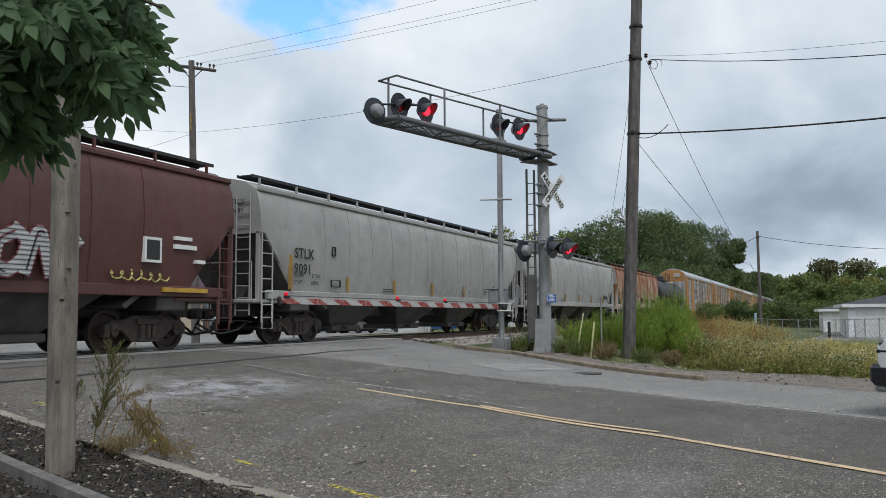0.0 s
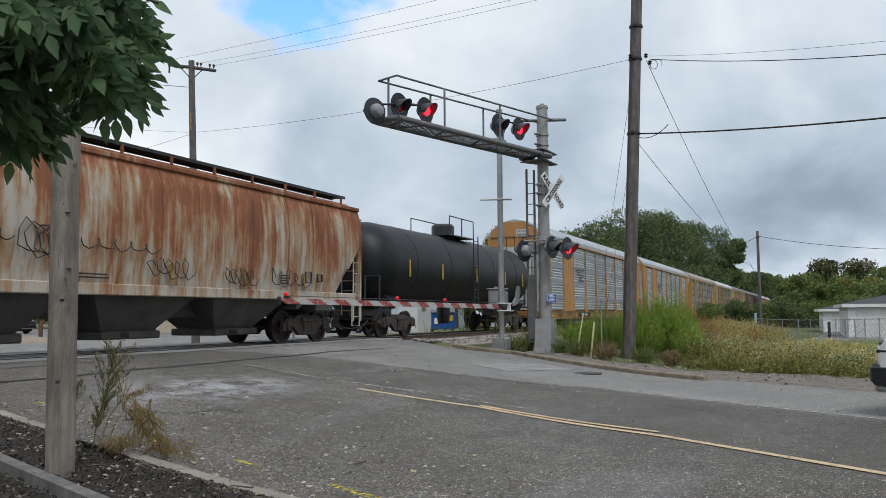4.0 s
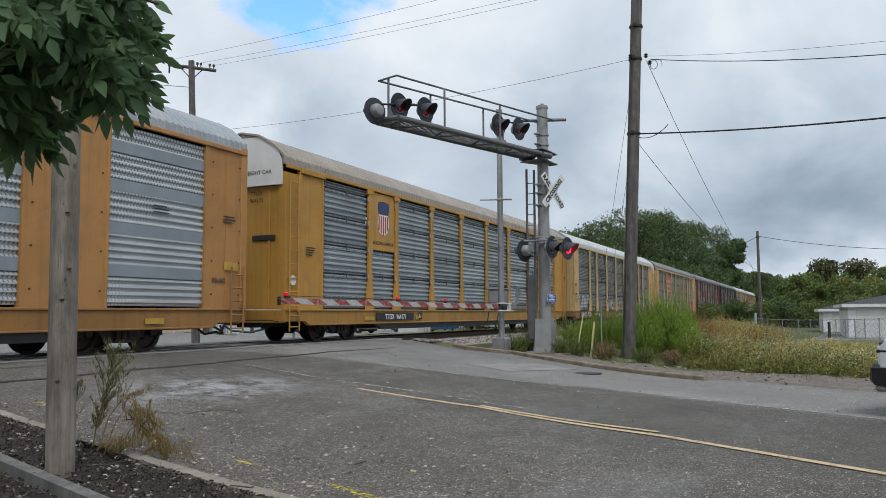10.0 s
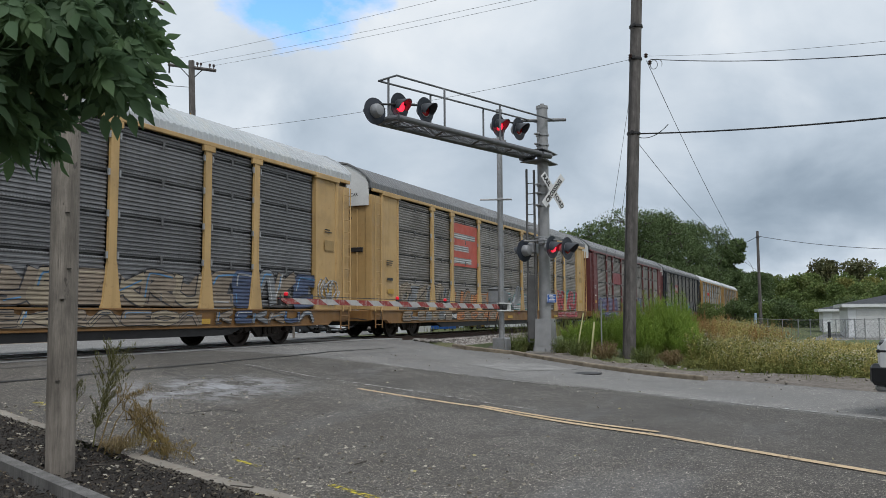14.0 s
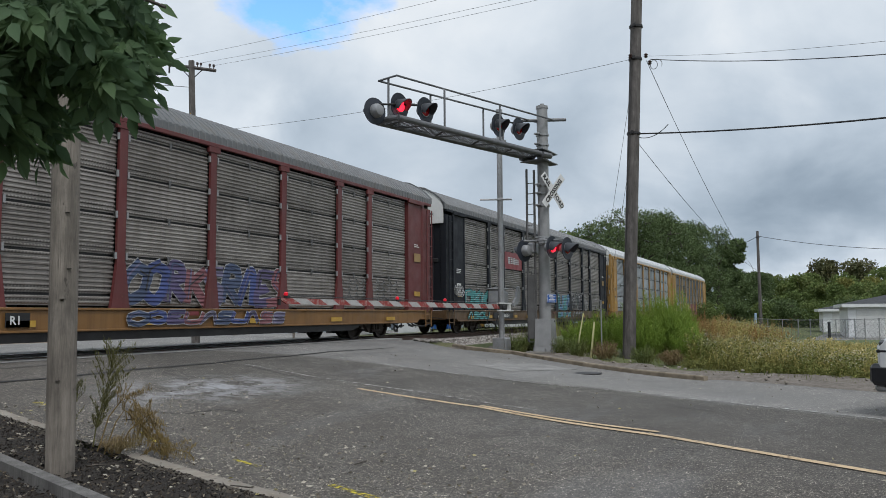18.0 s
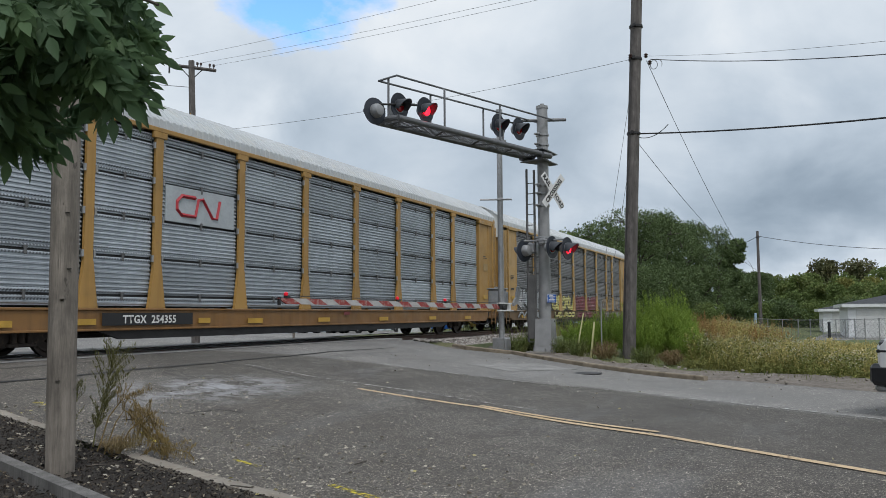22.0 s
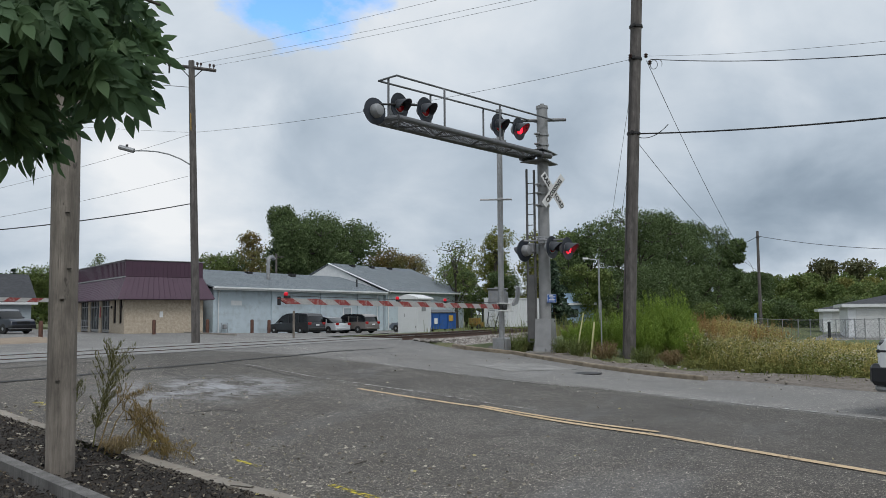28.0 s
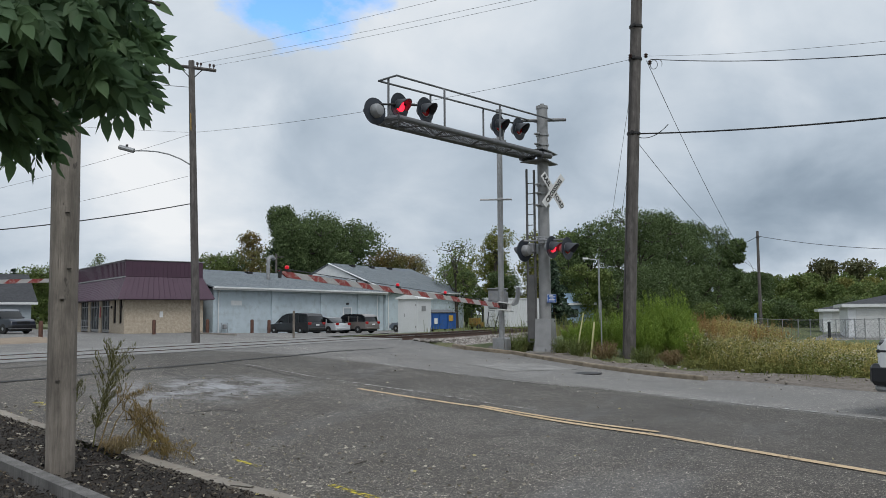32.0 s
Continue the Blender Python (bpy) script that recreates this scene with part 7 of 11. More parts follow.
M_ARMRED = plain("worn_red_sheeting", (0.27, 0.035, 0.03), 0.55, 0, 0.2, 5.0, 60, 0.05, (0.36, 0.30, 0.27))
M_ARMWHITE = plain("worn_white_sheeting", (0.43, 0.42, 0.41), 0.55, 0, 0.15, 5.0, 60, 0.05, (0.30, 0.28, 0.26))
M_GLOWDIM = glow_mat("small_red_lamp", (0.50, 0.008, 0.02), 0.55)
gate()


def far_gate():
    """The gate across the track, whose arm shows beyond the wooden post."""
    base = Vector((6.3, 4.8, G(6.3, 4.8)))
    t = thing("crossing_gate", "crossing gate across the track with a striped arm", "crossing gate", pose(*base))
    part("mast", MB().lathe([(0.085, 0.0), (0.085, 4.6)], (0, 0, 0), "z", 14), M_GALV, t)
    part("mechanism", MB().box(-0.2, 0.2, -0.2, 0.25, 1.1, 1.7, 0.04), M_CASE, t)
    part("base_box", MB().box(-0.25, 0.25, -0.25, 0.25, -0.2, 0.4, 0.03), M_CASE, t)
    arm = part("gate_arm", MB().box(-0.3, 0.4, -0.05, 0.05, -0.06, 0.06, 0.01), M_WHITE, t, "red and white striped gate arm")
    d = Vector((16.0, 4.95, 0)) - Vector((6.3, 4.8, 0))
    rz = math.degrees(math.atan2(d.y, d.x))
    L = d.length
    n = 26
    for i in range(n):
        a, b = 0.3 + (L - 0.3) * i / n, 0.3 + (L - 0.3) * (i + 1) / n
        mb = MB().prism([(a - 0.09, -0.055), (b - 0.092, -0.055), (b + 0.088, 0.055), (a + 0.09, 0.055)], -0.02, 0.02, "y")
        part("arm_stripe", mb, M_ARMWHITE if i % 2 else M_ARMRED, arm)
    arm.matrix_basis = pose(0, 0, 1.40, 0, 0, rz)
    ARM["far"] = (arm, Vector((0, 0, 1.40)), rz, 0.0)


far_gate()


# ---- poles and wires ----
def sag(a, b, s, n=14):
    a, b = Vector(a), Vector(b)
    return [tuple(a.lerp(b, i / n) - Vector((0, 0, s * 4 * (i / n) * (1 - i / n)))) for i in range(n + 1)]


def pole(name, label, at, top, r0, r1, lean=(0.0, 0.0)):
    t = thing(name, label, "utility pole", pose(*at))
    h = top - at[2]
    n = 8
    mb = MB().tube([(lean[0] * i / n, lean[1] * i / n, -0.5 if i == 0 else h * i / n) for i in range(n + 1)], r0, 16, True, r1)
    part("shaft", mb, M_POLE, t, smooth=True)
    return t, h


def insulator(parent, x, y, z):
    return part("insulator", MB().lathe([(0.02, 0.0), (0.02, 0.08), (0.05, 0.09), (0.045, 0.13), (0.055, 0.14), (0.04, 0.19), (0.001, 0.20)], (x, y, z), "z", 10), M_INSUL, parent)


M_INSUL = plain("brown_insulator", (0.05, 0.025, 0.02), 0.3)


def near_pole():
    x, y = 22.45, -9.88
    z = G(x, y)
    t, h = pole("utility_pole", "tall weathered wooden utility pole", (x, y, z), 11.6, 0.185, 0.15, (0.24, -0.52))
    def at(zw):
        k = (zw - z) / h
        return 0.24 * k, -0.52 * k, zw - z
    for zw in (8.95, 8.0, 5.85):
        a = at(zw)
        part("pole_band", MB().lathe([(0.17, -0.03), (0.19, -0.03), (0.19, 0.03), (0.17, 0.03)], a, "z", 14), M_DARK, t)
        part("bolt_bracket", MB().box(a[0] - 0.26, a[0] + 0.26, a[1] - 0.04, a[1] + 0.04, a[2] - 0.05, a[2] + 0.05, 0.01), M_DARK, t)
    for zw, dx, dy in ((8.05, -0.2, 0.1), (8.1, 0.1, -0.28), (7.9, 0.15, -0.38), (9.85, 0.2, -0.6)):
        a = at(zw)
        part("insulator", MB().lathe([(0.03, -0.06), (0.06, -0.03), (0.03, 0.0), (0.06, 0.03), (0.03, 0.06)], (a[0] + dx, a[1] + dy, a[2]), "z", 10), M_INSUL, t)
    a = at(10.6)
    part("crossarm", MB().box(a[0] - 0.06, a[0] + 0.06, a[1] - 1.2, a[1] + 1.2, a[2] - 0.06, a[2] + 0.06, 0.01), M_POLE, t)
    a = at(9.9)
    part("crossarm_brace", MB().tube([(a[0], a[1] - 0.15, a[2] - 0.1), (a[0], a[1] - 0.75, a[2] + 0.1)], 0.035, 6).box(a[0] - 0.05, a[0] + 0.05, a[1] - 0.55, a[1] - 0.15, a[2] - 0.06, a[2] + 0.06, 0.02), M_DARK, t)
    part("ground_wire", MB().tube([(*at(8.0)[:2], at(8.0)[2])] and [(at(v)[0] - 0.16, at(v)[1] + 0.1, at(v)[2]) for v in (8.0, 5.0, 2.0, -0.3)], 0.008, 5), M_CABLE, t)
    return t, [Vector(at(v)) + Vector((x, y, z)) for v in (11.0, 10.5, 10.3, 8.03, 8.1, 7.95, 5.85, 5.75)]


NP, near_pts = near_pole()


def far_pole():
    x, y = 25.13, 7.84
    z = G(x, y)
    t, h = pole("utility_pole", "weathered wooden utility pole with a crossarm and street lamp", (x, y, z), 11.23, 0.17, 0.12, (-0.16, 0.38))
    def at(zw):
        k = (zw - z) / h
        return Vector((-0.16 * k, 0.38 * k, zw - z))
    a = at(10.95)
    d = Vector((0.40, -0.87, -0.13))
    part("crossarm", MB().tube([tuple(a + d * -1.0), tuple(a + d * 1.05)], 0.07, 6), M_POLE, t)
    for s in (-0.55, 0.5):
        part("arm_brace", MB().tube([tuple(a + d * s), tuple(at(10.45))], 0.02, 5), M_DARK, t)
    for s in (-0.95, 0.25, 0.4, 0.78, 0.95):
        p = a + d * s
        insulator(t, p.x, p.y, p.z + 0.06)
    p = a + d * -0.95
    part("cutout", MB().tube([tuple(p), tuple(p + Vector((0, 0, -0.35)))], 0.035, 6), M_DARK, t)
    # street lamp on a long curved bracket
    b = at(6.84)
    e = Vector((24.02 - x, 10.28 - y, 7.5 - z))
    pts = [tuple(b.lerp(e, k) + Vector((0, 0, 0.42 * math.sin(k * math.pi * 0.5) * (1 - k) * 1.6))) for k in (0, 0.2, 0.4, 0.6, 0.8, 1.0)]
    part("lamp_bracket", MB().tube(pts, 0.028, 7), M_GALV, t)
    q = (e - b).normalized()
    part("lamp_head", MB().tube([tuple(e), tuple(e + q * 0.12), tuple(e + q * 0.42), tuple(e + q * 0.62)], 0.10, 10), M_GALV, t)
    part("photocell", MB().lathe([(0.05, 0.08), (0.05, 0.18), (0.001, 0.2)], tuple(e + q * 0.3), "z", 8), M_DARK, t)
    part("yellow_marker", MB().tube([tuple(at(8.3) + Vector((-0.15, -0.05, 0))), tuple(at(9.0) + Vector((-0.15, -0.05, 0)))], 0.02, 5), M_STRIP, t)
    wx = lambda s: Vector((x, y, z)) + a + d * s + Vector((0, 0, 0.2))
    return t, [wx(-0.95), wx(0.25), wx(0.95)], [Vector((x, y, z)) + at(v) for v in (8.24, 8.0, 6.5, 5.34, 10.12)]


FP, far_top, far_pts = far_pole()


def wire(a, b, s, r, label="thin overhead wire between poles", name="overhead_wire"):
    thing(name, label, "wire", mb=MB().tube(sag(a, b, s), r, 5), mat=M_CABLE, group="overhead wires")


off = Vector((-0.75, 0.6, 0))
wire(far_top[0], (21.86, -10.39, 10.9), 0.15, 0.005)
wire(far_top[1], (21.96, -10.51, 10.3), 0.12, 0.005)
wire(far_top[2], (22.0, -10.58, 10.15), 0.12, 0.005)
wire(far_pts[0], near_pts[3], 0.28, 0.006)
wire(far_pts[4], far_pts[4] + Vector((-14, 12, -0.2)), 0.1, 0.012)
wire(far_pts[0], far_pts[0] + Vector((-7, 9, 0.2)), 0.05, 0.005)
wire(far_pts[1] + Vector((0, 0, 0.2)), (19.58, 14.04, 5.3), 0.1, 0.006)
wire(far_pts[2], (19.65, 14.08, 4.3), 0.1, 0.006)
wire(far_pts[3], (19.68, 14.1, 3.95), 0.12, 0.022, "thick black cable to the pole")
wire(near_pts[4], (18.22, -16.84, 6.25), 0.10, 0.004)
wire(near_pts[4] + Vector((0.1, -0.4, -0.12)), (18.25, -16.83, 5.97), 0.12, 0.011, "black service cable to the pole")
wire(near_pts[6], (18.33, -16.78, 4.72), 0.08, 0.021, "thick black cable to the pole")
wire(near_pts[6] + Vector((0, -0.1, -0.1)), near_pts[6] + Vector((-0.55, -1.05, 0.05)), 0.16, 0.011, "slack loop of black cable")
wire(near_pts[5] + Vector((0.1, -0.3, 0)), (58.74, -10.87, 4.01), 0.5, 0.009)
wire(near_pts[7], (59.01, -11.38, 3.55), 0.5, 0.009)
wire(near_pts[3], (29.65, -7.56, 2.6), 0.05, 0.006, "thin steel guy wire from the pole")
wire(near_pts[7], (27.6, -7.9, 0.0), 0.05, 0.005, "thin steel guy wire from the pole")
loop = MB()
c = near_pts[4] + Vector((0.0, -0.45, -0.15))
loop.tube([tuple(c + Vector((0, -0.13 * math.sin(a) - a * 0.02, -0.16 + 0.14 * math.cos(a)))) for a in np.linspace(0, 8.5, 22)], 0.008, 5)
thing("cable_coil", "small coil of black cable hanging at the pole", "cable", mb=loop, mat=M_CABLE)


def right_pole():
    x, y = 77.67, -10.28
    z = G(x, y)
    t, h = pole("utility_pole", "thin grey utility pole by a fence", (x, y, z), 8.14, 0.16, 0.11)
    part("pole_band", MB().lathe([(0.15, h - 0.6), (0.17, h - 0.6), (0.17, h - 0.5), (0.15, h - 0.5)], (0, 0, 0), "z", 10), M_DARK, t)
    wire((x, y, 7.7), (69.5, -22.5, 5.4), 0.3, 0.02)
    wire((x, y, 7.7), (82, -8.0, 7.2), 0.1, 0.02)
    wire((58.74, -10.87, 4.01), (x, y, 3.4), 0.1, 0.012)


right_pole()


def lamp_pole():
    x, y = 74.68, 3.6
    z = G(x, y)
    t = thing("street_lamp", "galvanised street lamp pole among the trees", "street lamp", pose(x, y, z))
    part("pole", MB().tube([(0, 0, -0.3), (0, 0, 5.9 - z)], 0.11, 10, True, 0.08), M_GALV, t)
    part("arm", MB().tube([(0, 0, 5.8 - z), (-0.45, 1.0, 5.95 - z)], 0.04, 6), M_GALV, t)
    part("lamp_head", MB().tube([(-0.42, 0.9, 5.95 - z), (-0.6, 1.35, 5.95 - z)], 0.10, 8), M_WHITE, t)


lamp_pole()


# ---- the foreground: wooden post, edging beam, markers ----
def wooden_post():
    x, y = 4.31, -9.47
    z = G(x, y)
    t = thing("wooden_post", "thick round weathered wooden post", "post", pose(x, y, z))
    n = 14
    mb = MB()
    k = 22
    for i in range(n + 1):
        h = -0.4 + 3.6 * i / n
        for j in range(k):
            a = 2 * math.pi * j / k
            r = 0.103 - 0.003 * i / n + 0.004 * noise.noise((math.cos(a) * 1.5, math.sin(a) * 1.5, h * 0.8))
            mb.v.append((r * math.cos(a), r * math.sin(a) + 0.012 + 0.062 * i / n, h))
    for i in range(n):
        for j in range(k):
            j2 = (j + 1) % k
            mb.f.append((i * k + j, i * k + j2, (i + 1) * k + j2, (i + 1) * k + j))
    mb.f.append(tuple(n * k + j for j in range(k)))
    part("shaft", mb, M_POST, t, smooth=True)
    for h, a in ((1.55, 250), (1.32, 225), (0.72, 215), (1.97, 240)):
        c, s = math.cos(radians(a)), math.sin(radians(a))
        part("knot", MB().lathe([(0.018, 0.0), (0.012, 0.004), (0.001, 0.005)], (c * 0.104, s * 0.104 + 0.012 + 0.062 * (h + 0.4) / 3.6, h), "z", 8), M_KNOT, t)
    return t


M_KNOT = plain("knot", (0.03, 0.025, 0.02), 0.9)
wooden_post()


def edging():
    a, b = Vector((4.16, -8.99, 0)), Vector((3.78, -10.36, 0))
    d = (b - a).normalized()
    a, b = a - d * 2.2, b + d * 1.6
    n = Vector((d.y, -d.x, 0)) * 0.05
    mb = MB()
    q = []
    for p in (a, b):
        z = G(p.x, p.y)
        q += [tuple(p + n + Vector((0, 0, z - 0.2))), tuple(p + n + Vector((0, 0, z + 0.085))), tuple(p - n + Vector((0, 0, z + 0.085))), tuple(p - n + Vector((0, 0, z - 0.2)))]
    mb.v = q
    mb.f = [(0, 1, 5, 4), (1, 2, 6, 5), (2, 3, 7, 6), (3, 2, 1, 0), (4, 5, 6, 7)]
    thing("edging_beam", "grey weathered timber edging of a planting bed", "edging", mb=mb, mat=M_BEAM)


edging()


M_BOLLARD = plain("rusty_bollard", (0.10, 0.045, 0.03), 0.8, 0, 0.4, 4, 40, 0.2)


def stake(x, y, h, r, mat, label, lean=(0, 0), name="marker_post"):
    z = G(x, y)
    thing(name, label, "post", pose(x, y, z), mb=MB().tube([(0, 0, -0.2), (lean[0], lean[1], h)], r, 8), mat=mat)


M_STAKE = plain("pale_marker", (0.52, 0.50, 0.25), 0.6)
stake(21.2, -9.12, 0.95, 0.025, M_STAKE, "pale yellow plastic marker stake", (0.05, -0.12))
stake(21.6, -8.6, 1.15, 0.02, M_STAKE, "leaning pale marker rod", (0.15, -0.22))
stake(22.0, -9.25, 1.55, 0.018, M_GALV, "thin grey steel rod in the weeds")
stake(27.6, 4.9, 1.15, 0.05, M_POST, "short grey wooden post across the track")
for x, y in ((43.48, 28.06), (47.43, 26.65), (50.45, 24.89), (51.82, 24.32), (35.0, 29.0)):
    z = G(x, y)
    t = thing("bollard", "rusty brown steel bollard", "bollard", pose(x, y, z), group="bollards by the far lot", mb=MB().lathe([(0.13, -0.2), (0.13, 0.95), (0.11, 1.02), (0.001, 1.06)], (0, 0, 0), "z", 14), mat=M_BOLLARD, smooth=True)


def small_pole():
    x, y = 68.5, 36.0
    t, h = pole("utility_pole", "small wooden service pole behind the warehouse", (x, y, -0.6), 7.2, 0.13, 0.10)
    part("crossarm", MB().tube([(0.3, -0.7, h - 0.35), (-0.3, 0.7, h - 0.35)], 0.06, 6), M_POLE, t)


small_pole()


# ---- buildings across the track ----
M_PURPLE = plain("plum_metal", (0.062, 0.026, 0.048), 0.5, 0.0, 0.15, 1.0, 30, 0.05)
M_PEBBLE = soil_mat("pebble_dash", (0.245, 0.20, 0.15), (0.46, 0.395, 0.31), 5.0)
M_BLUEWALL = plain("pale_blue_block", (0.48, 0.555, 0.60), 0.8, 0, 0.10, 0.7, 30, 0.15, (0.33, 0.37, 0.39))
M_GLASS = plain("dark_window_glass", (0.02, 0.025, 0.03), 0.08, 0.0, 0.2)
M_TRIM = plain("white_trim", (0.66, 0.67, 0.67), 0.6, 0, 0.1)
M_STEELDOOR = plain("grey_door", (0.30, 0.34, 0.37), 0.6, 0, 0.12)


def shingle_mat(name, a, b):
    s = Shade(name, 0.9)
    br = s.N("ShaderNodeTexBrick")
    br.inputs["Scale"].default_value = 2.2
    br.inputs["Mortar Size"].default_value = 0.012
    br.inputs["Color1"].default_value, br.inputs["Color2"].default_value, br.inputs["Mortar"].default_value = rgba(a), rgba(b), rgba(tuple(v * 0.45 for v in a))
    s.L(s.vec((1, 1, 1)), br.inputs["Vector"])
    col = s.mix(0.5, br.outputs[0], s.ramp(s.noise(0.8, 6, 0.65), (0.3, 0.7), (0.7, 1.15)), "MULTIPLY")
    s.bump(s.noise(30, 3), 0.4, 0.01)
    return s.done(col)


M_SHINGLE = shingle_mat("grey_shingles", (0.105, 0.125, 0.14), (0.185, 0.21, 0.225))
M_SHINGLE_DARK = shingle_mat("dark_shingles", (0.036, 0.038, 0.043), (0.056, 0.058, 0.064))


def shop():
    t = thing("shop_building", "low shop with a plum metal mansard roof and pebble-dash walls", "building", pose(44.6, 32.1, -0.5, 0, 0, -28.5))
    W, D, h = 6.0, 17.0, 2.55
    # walls: right gable wall whole, front wall pierced by a door and windows
    part("side_wall", MB().box(0, W, 0, 0.25, -0.3, h), M_PEBBLE, t)
    part("back_wall", MB().box(W - 0.25, W, 0.25, D, -0.3, h), M_PEBBLE, t)
    part("end_wall", MB().box(0.25, W - 0.25, D - 0.25, D, -0.3, h), M_PEBBLE, t)
    # the pebble-dash front is set back to its windows
    cuts = [(0.25, 0.7, 0), (0.7, 1.45, 1), (1.45, 2.3, 0), (2.3, 3.05, 1), (3.05, 4.2, 0), (4.2, 6.6, 2), (6.6, 7.4, 0), (7.4, 10.2, 2), (10.2, 11.0, 0), (11.0, 13.6, 2), (13.6, 17.0, 0)]
    for a, b, k in cuts:
        if k == 0:
            part("front_wall", MB().box(0, 0.25, a, b, -0.3, h), M_PEBBLE, t)
        elif k == 1:
            part("front_wall", MB().box(0, 0.25, a, b, -0.3, 0.75), M_PEBBLE, t)
            w = part("window", MB().box(0.12, 0.15, a, b, 0.75, h), M_GLASS, t)
            part("window_frame", MB().box(0.08, 0.12, a, a + 0.06, 0.75, h).box(0.08, 0.12, b - 0.06, b, 0.75, h).box(0.08, 0.12, a, b, 0.75, 0.82), M_DARK, w)
        else:
            w = part("shop_front", MB().box(0.13, 0.16, a, b, 0.05, h), M_GLASS, t)
            for j in range(4):
                y = a + (b - a) * j / 3
                part("door_frame", MB().box(0.06, 0.13, min(y, b - 0.07), min(y, b - 0.07) + 0.07, 0.0, h), M_GALV, w)
            part("door_rail", MB().box(0.07, 0.13, a, b, 2.05, 2.12).box(0.07, 0.13, a, b, 0.05, 0.25), M_GALV, w)
            part("door_handle", MB().box(0.0, 0.06, (a + b) / 2 - 0.15, (a + b) / 2 - 0.11, 0.9, 1.3), M_GALV, w)
    part("soffit", MB().box(-0.65, W + 0.6, -0.65, D + 0.3, h - 0.02, h + 0.04), M_PURPLE, t)
    # mansard: sloped skirt then upright parapet
    e, r, z0, z1, z2 = 0.7, 0.05, h + 0.04, h + 1.72, h + 2.95
    for a, b in (((-e, -e), (W + e, -e)), ((W + e, -e), (W + e, D + e)), ((W + e, D + e), (-e, D + e)), ((-e, D + e), (-e, -e))):
        ins = lambda p, q: (min(max(p[0], q), W - q), min(max(p[1], q), D - q))
        a1, b1 = ins(a, r), ins(b, r)
        mb = MB().poly([(*a, z0), (*b, z0), (*b1, z1), (*a1, z1)])
        part("mansard_slope", mb, M_PURPLE, t)
        length = (Vector(b) - Vector(a)).length
        n = int(length / 0.42)
        ribs = MB()
        for i in range(1, n):
            k = i / n
            p, q = Vector((*a, z0)).lerp(Vector((*b, z0)), k), Vector((*a1, z1)).lerp(Vector((*b1, z1)), k)
            ribs.tube([tuple(p), tuple(q)], 0.022, 4)
        part("roof_seams", ribs, M_PURPLE, t)
    part("parapet", MB().box(0.05, W - 0.05, 0.05, D - 0.05, z1 + 0.004, z2, 0.02), M_PURPLE, t)
    rib = MB()
    for i in range(46):
        y = 0.1 + (D - 0.2) * i / 45
        rib.box(0.02, 0.05, y - 0.02, y + 0.02, z1 + 0.05, z2 - 0.08)
    for i in range(18):
        x = 0.2 + (W - 0.4) * i / 17
        rib.box(x - 0.015, x + 0.015, 0.03, 0.05, z1 + 0.05, z2 - 0.08)
    part("parapet_ribs", rib, M_PURPLE, t)
    part("parapet_cap", MB().box(-0.02, W + 0.02, -0.02, D + 0.02, z2, z2 + 0.06, 0.01), M_GALV, t)
    part("ledge_trim", MB().box(-0.03, 0.05, 0.0, D, z1 - 0.04, z1 + 0.05), M_GALV, t)
    part("notice", MB().box(2.6, 2.85, -0.03, 0.0, 1.2, 1.65), M_TRIM, t, "small pale notice on the wall")
    for y in (0.5, 3.3):
        part("wall_lamp", MB().box(-0.12, 0.0, y, y + 0.15, 1.9, 2.1, 0.02), M_DARK, t)


shop()


def shop_rail():
    t = thing("handrail", "thin grey steel handrail before the shop door", "handrail", pose(44.6, 32.1, -0.5, 0, 0, -28.5))
    for y in (4.6, 6.0, 7.4):
        part("post", MB().tube([(-1.3, y, -0.1), (-1.3, y, 0.95)], 0.025, 6), M_GALV, t)
    for z in (0.5, 0.95):
        part("rail", MB().tube([(-1.3, 4.6, z), (-1.3, 7.4, z)], 0.022, 6), M_GALV, t)
    thing("wall_sign", "narrow red sign beside the shop door", "sign", pose(44.6, 32.1, -0.5, 0, 0, -28.5), mb=MB().box(-0.04, -0.004, 6.75, 7.05, 1.2, 2.1, 0.005), mat=M_RED)


shop_rail()


